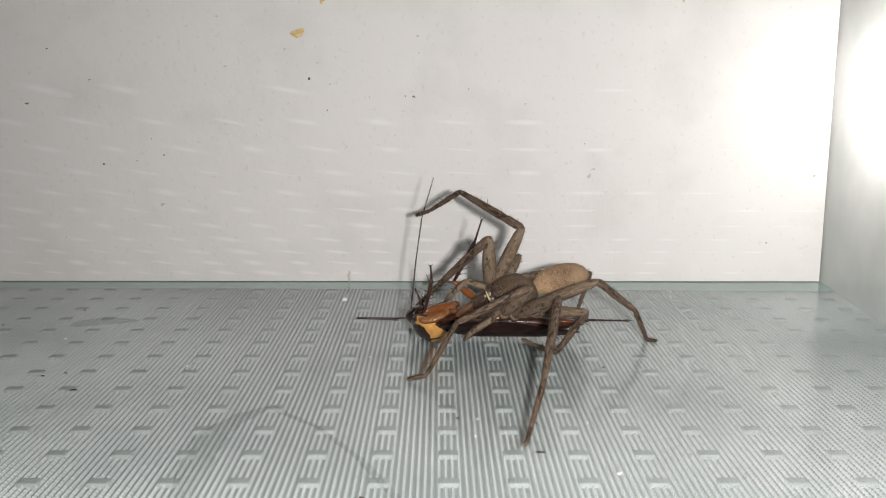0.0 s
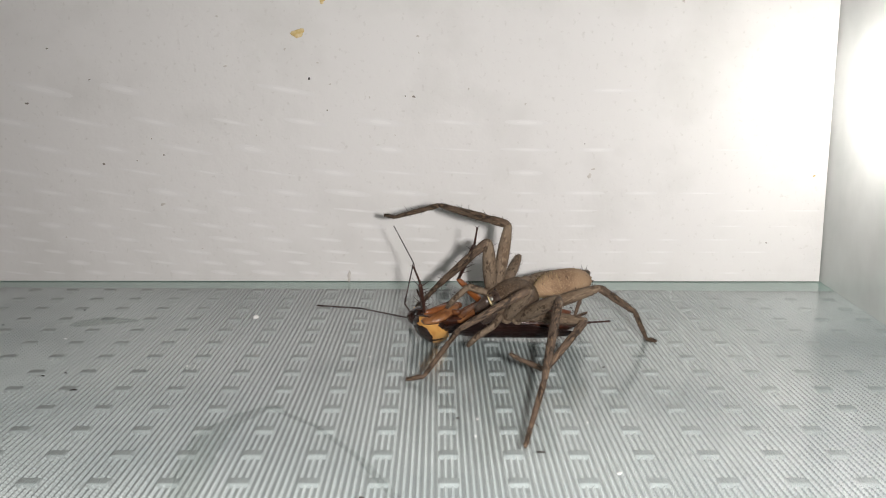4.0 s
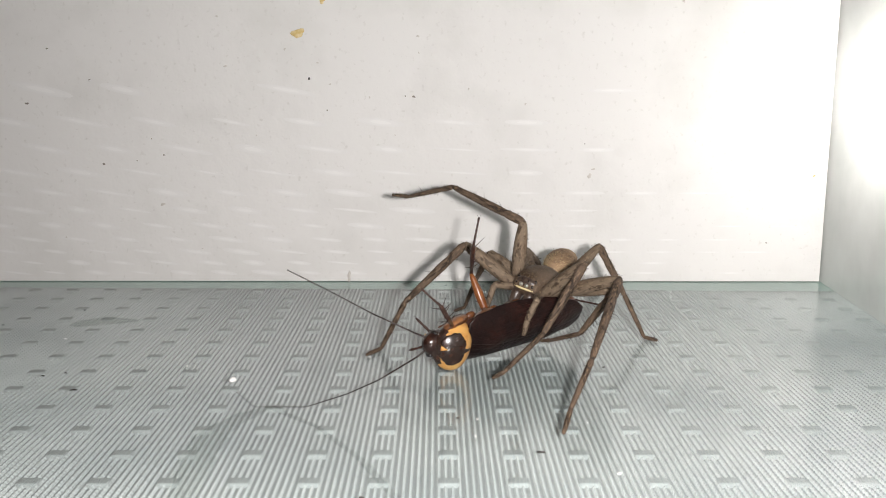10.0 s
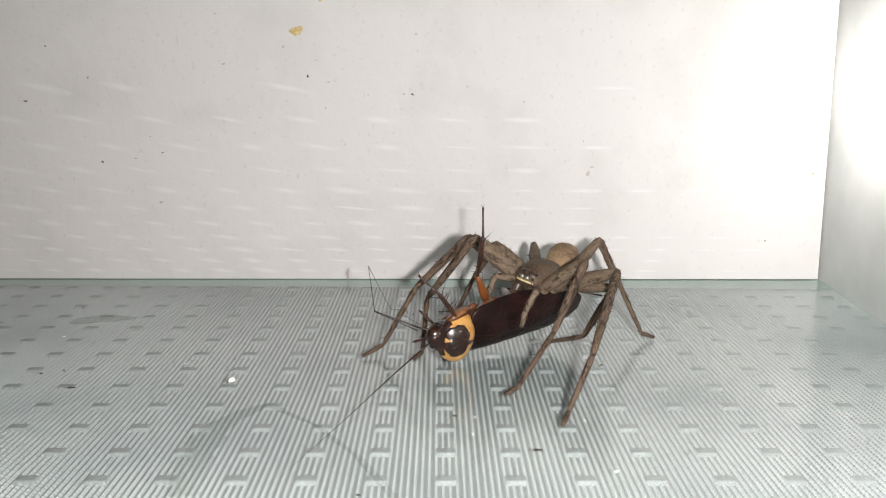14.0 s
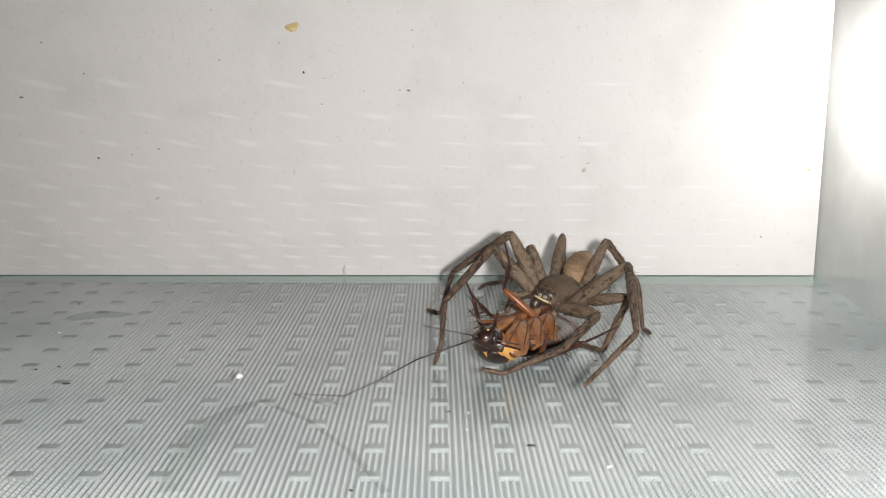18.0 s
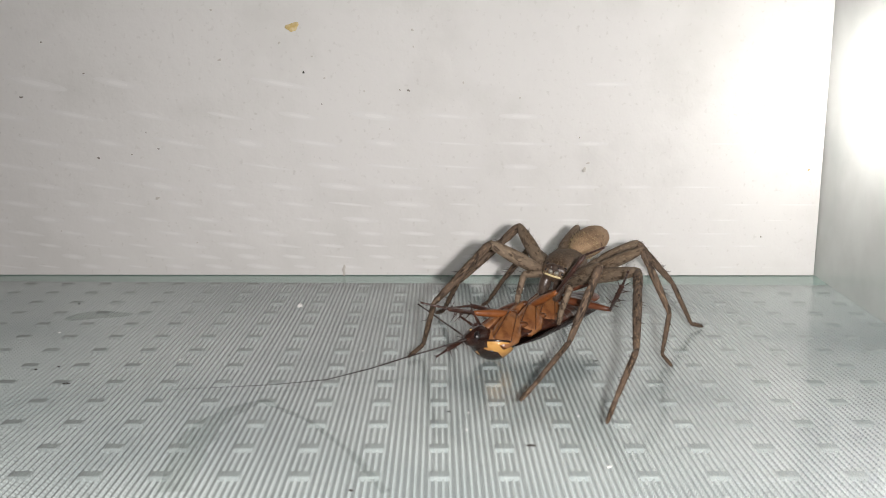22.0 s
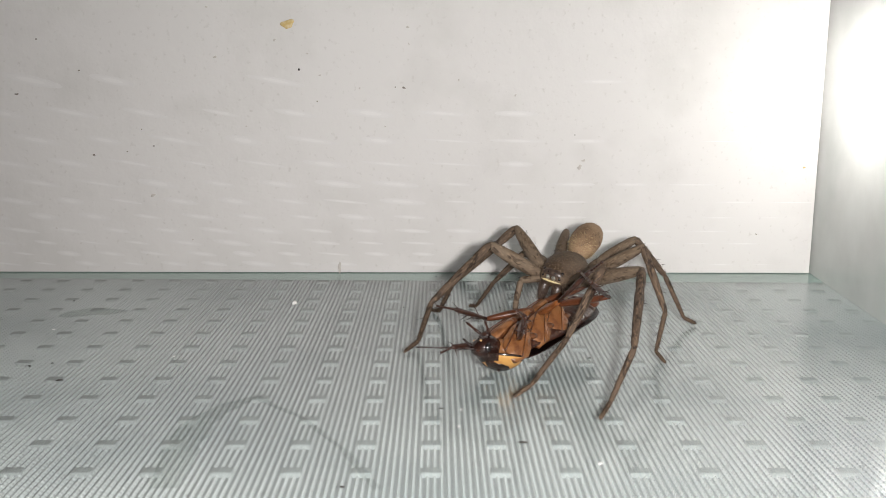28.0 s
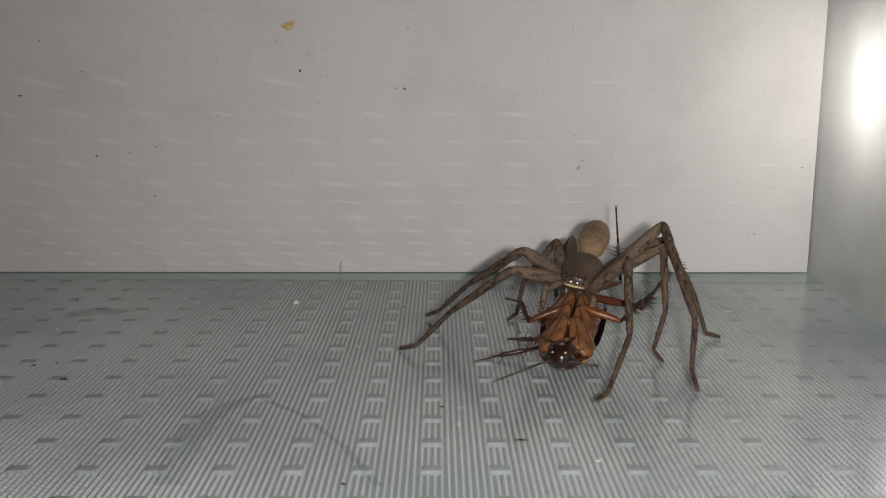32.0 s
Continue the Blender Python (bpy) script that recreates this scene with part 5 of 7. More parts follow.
    limb(*spider_legs["L3"], [
        (0, -160.6, 54.4, 157.3, -82.1, 79.2, 25.5, 79, 34.8), (1, -160.7, 54.4, 157.8, -82.1, 79, 25.5, 79.1, 34.8),
        (2, -169.3, 55.9, 174.9, -82.5, 77, 23.1, 77.9, 32.3), (3, -169, 52.7, 114.7, 1.7, 74.6, 29.7, 81.6, 39.1),
        (3.5, -169.1, 52.8, 114.7, 1.7, 74.6, 29.7, 81.6, 39), (5.5, 179.4, 54.3, -158.4, -85.7, 72.8, 22.1, 70.2, 33.6),
        (6, -177.4, 53.9, -167.9, -86.1, 75.4, 23.1, 72.9, 34.6), (7, -179.3, 53.6, 112.6, -7.1, 72, 25, 76.2, 30),
        (8, -111.7, 2.2, 109.5, -0.1, 63.6, -14.7, -28.5, -43.6), (8.5, -178.2, 71.4, 140.8, -13, 142.5, -48.4, 145.6, 10.9),
        (9, 174.4, 37.6, 126.7, -36.2, -49.1, -62.4, 160.3, 22.3), (9.5, 170.2, 46.4, 150.5, -37, -144.1, -78.8, 143.6, -7.8),
        (10, 162, 23.5, -7.8, -64.3, -17.4, -34.1, -28.7, -26.9), (11, 162.2, 15.4, 78.1, -39.5, -19.3, -20.6, 99.3, 28.6),
        (12, 161.3, 13.4, 30.3, -58.3, -14.8, -19.3, 94.9, 28), (13, 161.3, 13.4, 30.2, -58.3, -14.8, -19.3, 94.9, 28),
        (14, 162.5, 20.8, -5.5, -70, -7.5, -31.2, 103.2, 5.7), (14.5, 163.7, 45.2, -107.2, -58, 134.5, -62.8, 89.5, -25.9),
        (16.5, -146.8, -21, 71.6, -26.9, -8.6, -13.4, 84.5, 12.1), (17, 169.2, 4.7, 36.9, -62.6, -24.7, -15.8, -38.6, -19.6),
        (17.25, 165.6, 6.3, -9.2, -70.1, -18.5, -12, 153.9, 2.4), (17.5, 136.8, 21.2, -61.9, -59.2, -27.5, -13.8, 151.3, 14.3),
        (18, 162.3, 32.2, 44, -79, -17.8, -17.5, 101.8, 19.8), (18.5, 159.8, 35.1, -7.3, -73.5, 84.3, 24.1, -118.3, -14.4),
        (19, 173.4, 36.5, 9.1, -65.8, 101, 17.3, -136.5, -2.7), (19.5, 176, 49.1, 163.5, -32.6, -167.4, -78.9, 157.6, -3.8),
        (20, 172.4, 47.8, 170.5, -42.9, 165.4, -76.1, 144.7, 8.5), (21, 160.9, 45.7, 167.9, -45, 138.1, -77.6, 139, -2.6),
        (22, 162.3, 40.9, 163.5, -49.2, -172.6, -88, 137.7, -3.6), (23, 161.8, 41.3, 175.5, -52.7, 94.7, -86.7, 138.3, -2.3),
        (24, 161.8, 41.1, 175.6, -52.9, 92.1, -86.7, 138.3, -2.4), (25, 161.7, 41, 175.7, -53.1, 89.5, -86.7, 138.3, -2.5),
        (25.5, 161.7, 40.9, 175.7, -53.2, 88.2, -86.7, 138.3, -2.6), (27.5, 167.9, 39.7, 160.8, -53.7, -34.8, -87.1, 138.8, -1.3),
        (28, 175.8, 43.2, 154.5, -50.7, 47.4, -85.6, 141.2, 1.2), (28.5, 166.6, 43.9, 149.3, -49.9, 57.3, -86.7, 134.3, 2.2),
        (29, 168.5, 41.4, 130, -50.8, -164.4, -85, 138.7, 2.1), (30, 169.6, 40.1, 120.5, -51.8, -119.3, -83.5, 123.7, 9.2),
        (31, 163.8, 39.3, -157.6, -75.1, 91.5, -28.9, 136.6, 5.4), (31.5, 171.5, 45, 112.7, -46.7, 43.8, -85, 127.5, 8.7),
        (32, 171.7, 45.2, 111.3, -41.1, 41.6, -83.3, 130.9, -0.7),
    ])
    limb(*spider_legs["L4"], [
        (0, -110.9, 53.6, -125.4, -19.7, -125.2, -44.8, 170.6, 54), (1, -110.9, 53.5, -125.2, -19.9, -125.3, -44.8, 170.9, 53.9),
        (2, -114.4, 56.9, -125.6, -19.5, -126, -42.6, 167.1, 53.3), (3, -118.8, 54.7, -119, -22, -123.8, -44.4, 165.5, 54.6),
        (3.5, -118.7, 54.6, -118.9, -22, -123.9, -44.4, 165.7, 54.6), (5.5, -125.7, 58.6, -124.6, -20.7, -131.5, -41.8, 162.8, 53),
        (6, -123.3, 58.4, -121.5, -22.5, -129.3, -42.7, 168.1, 52.8), (7, -127, 60.5, -122.3, -21, -129.7, -40.8, 164.7, 52.1),
        (8, -112.5, 61.8, -144.3, -25.9, -125.2, -38.8, 161.7, 52.5), (8.5, -117.1, 67.5, -142, -37.6, -141.8, -43.4, -112, -1),
        (9, -96.2, 29, 173.1, -37.6, -146.7, -47, 172.5, 21.9), (9.5, -88.2, 32.9, 174.1, -42.5, -171.5, -48.7, -113.1, -12.5),
        (10, -93.7, 25.5, 171.3, -43.4, -167.8, -53.1, 172.6, 10.7), (11, -92.4, 27.2, 172.8, -44.4, -162.3, -54.4, 175.6, 10.9),
        (12, -90.4, 29.2, 168.3, -43.7, -154, -55.3, 170.7, 13.2), (13, -90.4, 29.2, 168.3, -43.7, -154, -55.3, 170.7, 13.2),
        (14, -86.6, 26.6, 170.1, -43.7, -179, -49, -127.5, -14.2), (14.5, -85.6, 28.5, 174.4, -48.3, -163.4, -54.6, 171, 9.9),
        (16.5, -111.9, 30.4, 153.3, -53.8, 176.5, -69.6, 145.4, 11.5), (17, -123.5, 32, 171.8, -64.9, 168.6, -69.8, 148.8, 15.1),
        (17.25, -124.4, 34.3, 177.4, -64.5, 167.9, -67.3, 148.6, 16.4), (17.5, -123, 64.9, -174.2, -50.6, 171.5, -69.9, 135.3, 11.1),
        (18, -76.3, 36.8, 173.9, -29.1, 179.3, -67.8, 149.7, 15.1), (18.5, -78.1, 33.1, 175.5, -20.4, 162.4, -74.4, 149.9, -8),
        (19, -95.1, 16.9, 175, -13.9, -120.8, -52.8, -120.5, -16.1), (19.5, -98.6, 10.9, -173.1, -27.2, -139.9, -52.4, -116.1, -12.1),
        (20, -111, 17.5, -154.4, -39.5, -155.7, -50, -121.1, -3.1), (21, -122.2, 14.1, -153.5, -40.4, -166.2, -58.3, -130.3, -1.6),
        (22, -111.7, 12, -164.7, -40.5, -170.3, -55.7, -130.7, -16.9), (23, -110.9, 14.5, -161.6, -41.9, -165, -58.1, -129.9, -17.9),
        (24, -110.9, 14.4, -161.6, -42, -164.9, -58.2, -129.8, -18), (25, -110.9, 14.3, -161.6, -42.1, -164.9, -58.4, -129.8, -18.1),
        (25.5, -110.9, 14.2, -161.6, -42.2, -164.8, -58.5, -129.8, -18.1), (27.5, -109.5, 12.7, -140.3, -46.1, 171, -51.5, -142.3, -24),
        (28, -104.8, 11, -141.7, -49.6, 167, -51.1, -141.3, -27), (28.5, -112.2, 10.2, -149.7, -48.3, 160.2, -49.3, -148.5, -25.2),
        (29, -121.4, 10.1, -140.2, -51.6, 158.4, -48, -156, -24.4), (30, -119.8, 9.4, -152.7, -53.2, 149.7, -49.7, -128.1, -28.2),
        (31, -121.1, 15.8, -157.8, -52.4, 162.6, -52.5, -149.1, -43.2), (31.5, -133.6, 19.6, 149.9, -38.5, 151.6, -49.1, -160.2, -18.8),
        (32, -135, 19.1, 145.9, -34.4, 162.6, -60.7, -164.5, -13.3),
    ])
    limb(*spider_legs["R1"], [
        (0, 42.8, 63.5, 70.7, -78.7, -26.2, -78.6, -104.5, -84.1), (1, 47.4, 63.3, 68, -78.3, -33, -77.6, -107.9, -83.9),
        (2, 46.4, 62.1, 61.8, -80, -38.1, -77.5, -114.9, -81.6), (3, 30.2, 61.2, 67.1, -77.9, -27.2, -78.7, -99.5, -84.3),
        (3.5, 33.6, 61.6, 76.2, -75.4, -37.1, -75.1, -108.1, -84), (5.5, 42.7, 57.1, 29.7, -82.8, -46.6, -76.9, -117.2, -80.9),
        (6, 50.3, 57.4, 33.6, -81.9, -40.1, -77.4, -116.1, -81.8), (7, 42.9, 55.8, 69.6, -81.3, -53, -72.4, -120.3, -79.2),
        (8, -18.1, 12.4, 91.6, -70.9, -74.3, -73.9, -31.5, -64.2), (8.5, 56.2, 47.6, 8.9, -68.9, -12.9, -80.2, -0.1, -57.5),
        (9, 57.8, 43.4, -11.1, -62.1, -18.3, -70.6, -41, -45.5), (9.5, 32.1, 33, 82.1, -38.4, 16.8, -71.6, 111.8, 5.3),
        (10, 23, 28.9, 81.5, -32.4, -10.4, -67.8, 95.7, 5.8), (11, 19.3, 27.5, 88.5, -27.6, 4.2, -68, 97.8, 6.2),
        (12, 21, 29, 87.1, -26.1, 9.9, -67.1, 98.9, 6.4), (13, 21, 29, 87.1, -26.1, 9.9, -67.1, 98.9, 6.4),
        (14, 16.5, 25.1, 94.1, -25.5, 42.8, -70.1, 85.6, -14.8), (14.5, 20.4, 23.3, 91.1, -28.6, 40.9, -69.8, 79.7, -11.9),
        (16.5, 51.8, 22.6, 96.6, -22.9, -35.3, -71.8, 91.5, 7), (17, 63.1, 26.8, 100.5, -21, -31.2, -72.7, 94.9, 9.2),
        (17.25, 62.9, 25.5, 101.3, -20.7, -35.3, -74.2, 94.5, 9.3), (17.5, -17.8, 24.6, -21.7, -50.2, 104.2, -7.8, -52.4, -50.4),
        (18, 15.4, 33.6, 97.3, -21.9, 128.4, -6.8, -18.9, -79.9), (18.5, 9.6, 60.9, 9.2, -45.8, -26.4, -72.5, -4.7, -29.5),
        (19, -19, 49.6, 6.4, -36, 115.2, -19.9, -6.4, -48.6), (19.5, -9.6, 35.3, -9, -45.4, 115.8, -22.9, -18.7, -41.4),
        (20, 23.6, 38.4, 87.4, -20.9, -28.8, -69.5, 104.4, 0.6), (21, 39.1, 33.6, 80.8, -21.4, -50.2, -65.7, 92.4, -7),
        (22, 41.2, 27.3, 81.9, -24.4, -47.7, -65.8, 90.4, -2), (23, 34.1, 24.7, 83.7, -24.6, -46, -65.9, 91.6, -0.3),
        (24, 33.9, 24.8, 83.7, -24.6, -45.7, -65.8, 91.6, -0.2), (25, 33.7, 24.9, 83.7, -24.6, -45.3, -65.8, 91.6, 0),
        (25.5, 33.5, 24.9, 83.7, -24.5, -45.2, -65.7, 91.6, 0), (27.5, 43.4, 28, 81.7, -25.2, -43.8, -61.8, 92.2, -3.9),
        (28, 40.1, 33.8, 82.5, -19.9, -30.9, -64.1, 95.9, 6.2), (28.5, 41.1, 33.2, 80.7, -13.2, -24.4, -67.3, -19.6, -35.9),
        (29, -17.1, 5.6, 66.2, -31.8, 102, -4.3, -30.3, -43.3), (30, 37.9, 29, 17.6, -52.2, 99.4, -2, -24.9, -43.3),
        (31, 48, 31.7, 6.8, -47.2, 91.7, -2.5, -19.8, -40.8), (31.5, 42.3, 26.1, 5.3, -50.8, 84.3, 1, -24.2, -36.9),
        (32, 49.2, 24.9, 4, -47.6, 83.9, 1, -17.8, -36),
    ])
    limb(*spider_legs["R2"], [
        (0, -27.8, 68.8, 12.3, -25.6, -5.8, -70, 40, -60.8), (1, -1.7, 63.1, 27.2, -42.2, 32.6, -66.5, 14.7, -54.3),
        (2, -7.6, 4.7, 66.9, -65.6, -64.2, -78.4, 134.6, -71.2), (3, -5.5, 10.1, 49.1, -62.9, -41.5, -87.5, 75, -76.1),
        (3.5, -6.1, 67.6, 14.5, -27.3, 21.1, -50.8, -0.7, -40.2), (5.5, -16.3, 16.2, 41.3, -58.4, 91.9, -75.8, -14, -67.3),
        (6, -7.2, 19.8, 49.1, -61.4, 106, -77.7, 11.8, -71.3), (7, -4.3, 4.1, 53.7, -60.6, 55.6, -78.7, 28.2, -70.3),
        (8, 27.5, 26.3, 76.6, -74.7, 139.3, -10.3, 115.1, 23.4), (8.5, 15.1, 21.3, 48.5, -60, 113.6, -82.6, 112.9, -2.7),
        (9, 10.2, 30.1, 18.4, -36.1, 17, -59.2, 6.6, -46), (9.5, 43.1, 34.1, 9.9, -49.8, 140.4, -23.2, -88.5, -82.7),
        (10, 82.5, 84.3, 0, 7.2, -7.6, -25.9, -0.5, -11.4), (11, 18.2, 72.2, 7.7, -17.8, 2, -50.4, -0.7, -35.1),
        (12, 9.1, 43.7, 13, -39.6, -24.1, -63.6, -28.3, -63.7), (13, 9.1, 43.7, 13, -39.6, -24.1, -63.6, -28.3, -63.7),
        (14, 52.1, 33.4, 15.9, -63.3, 131.2, -28.7, 108.7, 1.9), (14.5, 39.8, 24.9, 105.2, -22.7, 141.3, -80.6, 101.2, -0.2),
        (16.5, -23.5, 16.7, 73.8, -33.9, -34.5, -62.7, 74.1, -5.9), (17, -35.6, 19.7, -5, -50.3, 112.1, -40.4, -49.6, -20.4),
        (17.25, -35.8, 16.5, -6.8, -51.6, 114.3, -44.5, -54.4, -12.7), (17.5, -2.2, 55.5, -7, -54.5, -34.8, -71, -9.4, -17),
        (18, 18, 52.8, 10, -49.5, -38.6, -72.7, -8.2, -14.9), (18.5, -8.4, 53.5, 14, -28.7, 10.7, -65.5, 26.5, -45.9),
        (19, -17.5, 61.1, 11, -15.8, 13.6, -49.3, 48.2, -34.1), (19.5, 18.3, 62.9, 54.5, -30.8, 2.6, -58.4, 86.1, -16.3),
        (20, 31.6, 65.7, 9, -51.3, -28.1, -66.4, -11.3, -37.6), (21, -42.1, 21, 60.4, -38.5, -47.6, -55.1, -23.4, -33.6),
        (22, -38.4, 15.5, 58.8, -40.1, -45.8, -54, -35.9, -35), (23, -36.4, 16.5, 55.6, -41.5, -43.6, -55, -39.7, -29.7),
        (24, -36.4, 16.7, 55.4, -41.5, -43.4, -54.8, -39.7, -29.5), (25, -36.4, 16.9, 55.3, -41.4, -43.3, -54.7, -39.6, -29.4),
        (25.5, -36.4, 17, 55.2, -41.4, -43.2, -54.7, -39.6, -29.4), (27.5, -35.1, 16.3, 56.8, -41.7, -42, -54.2, -34.2, -26),
        (28, -32.4, 16.4, 61.4, -33.9, -35.9, -55.7, -29.3, -28.6), (28.5, 46, 52.8, 8.5, -53.8, -39.1, -57.2, -9, -42.9),
        (29, 46.7, 52.4, 3.3, -54.2, -37.9, -59.8, -17.4, -47.4), (30, 48.4, 48.3, 6.4, -51.1, -39.5, -58.2, -9.3, -45),
        (31, 51.1, 47.1, -7.7, -46.9, -17.3, -58.8, -8.5, -39.8), (31.5, 46.7, 42.3, -14.1, -48.5, -24.3, -57.2, -21.7, -38.9),
        (32, 54.2, 40.5, -11.6, -47, -22.9, -53.4, -19.6, -39.3),
    ])
    limb(*spider_legs["R3"], [
        (0, -53.1, -9.3, -72.8, -71.2, -138.4, -63, -73.2, -48.1), (1, -53.2, -9.2, -72.7, -71.6, -138.2, -63.1, -72.9, -48),
        (2, -54, -8.1, -76.6, -70.3, -134.6, -62.1, -74.6, -46.8), (3, -50.8, -4.4, -76.7, -74.5, -132.4, -65.1, -74.8, -50.6),
        (3.5, -50.9, -4.4, -76.6, -74.8, -131.8, -65.2, -74.8, -50.7), (5.5, -58, -5.5, -71.2, -74.7, -140.5, -63.9, -75.1, -46.9),
        (6, -53.8, -8.8, -63.4, -76.4, -144.3, -63.7, -65.3, -45.4), (7, -55.4, -7, -49, -76.7, -142.4, -64.4, -64.7, -45.4),
        (8, -28.4, 3.3, -94.2, -77.3, -128, -75.8, -75.6, -70.4), (8.5, -26.8, 6.7, -3.7, -77.2, -93.1, -81, -30.2, -52.1),
        (9, -31.4, 4.9, -12.2, -70.3, -55.2, -76.9, -28.4, -34.9), (9.5, -12, 23.1, -16.4, -58.4, -23.5, -68.5, -15.3, -39.9),
        (10, -0.1, 16.7, -44.7, -49.2, -25.8, -70.8, -14.1, -35.4), (11, -14.1, 8, -1.3, -47.5, 174, -82.1, -8, -4.4),
        (12, 34, 47, 18.9, -65.7, -19.4, -66, 82.4, -39.8), (13, 36.2, 47.6, 20.1, -65.4, -20, -65.7, 81.2, -41.4),
        (14, 6, 22.9, -7.5, -65.8, -21.3, -66.4, 31.9, -46.8), (14.5, 11.8, 27.7, 11.2, -67.2, -36.1, -65.6, 19.5, -34.2),
        (16.5, -72.5, 45.6, 1.2, -39.5, -29.6, -62.3, 48.4, -59.7), (17, -65.6, 8.5, 14.2, -30.9, -98.2, -82.5, -27.8, -13.3),
        (17.25, -65.6, 6.5, 16, -43.1, -59.2, -76.6, -34.3, -4.9), (17.5, -56.1, 44, -18.4, -51.8, -36.8, -55, -41.2, -36.4),
        (18, -21.5, 39.5, -14.9, -67.5, -17.7, -33, -21.6, -46.8), (18.5, -16.6, 23.6, -17.9, -78.2, -12.3, -11, -17.7, -60.8),
        (19, -5.5, 14.9, -36.3, -65.5, 1.6, 17.4, -14.2, -82.1), (19.5, -28.6, 59.1, 0.2, -43.8, -14.8, -61.9, -9.7, -43.4),
        (20, -41.2, 24.4, -4.1, -57.6, 23, -74.4, -36.9, 15.1), (21, -48.3, 4.9, -4.1, -59.8, 7.4, -69, -29.5, -32.9),
        (22, -40, -7.2, -15.1, -58.9, -30.6, -59.1, -24, -46.1), (23, -36.4, -9, -10.2, -58.1, -18.6, -63.5, -27.6, -27.6),
        (24, -36.3, -8.8, -10.1, -58, -18.5, -63.4, -27.5, -27.4), (25, -36.3, -8.6, -10.1, -57.8, -18.4, -63.3, -27.4, -27.3),
        (25.5, -36.3, -8.5, -10.1, -57.7, -18.4, -63.2, -27.4, -27.2), (27.5, -34.6, -13.2, -1.6, -54.4, -18.8, -59.4, -32.7, -28.2),
        (28, -27.7, -8.3, 7.4, -53.6, -8.2, -59.9, -27.7, -29.5), (28.5, -36.9, -11.1, -0.2, -55, -16.2, -61.2, -34.9, -32.5),
        (29, -41.9, -13.7, -11.1, -55.1, -10.1, -65.7, -27, -32.3), (30, -59.1, 14.5, 31.1, -70.1, 52.6, -79.6, 88.3, -1.9),
        (31, -60, 13.6, 46.7, -57.3, 39.1, -81.9, 80.1, 7.3), (31.5, -65.3, 10.3, 33.2, -60.4, 10.9, -83.9, 75.2, 8.3),
        (32, -63.6, 7, 43.6, -53.6, -45, -80.5, 75.1, 4.1),
    ])
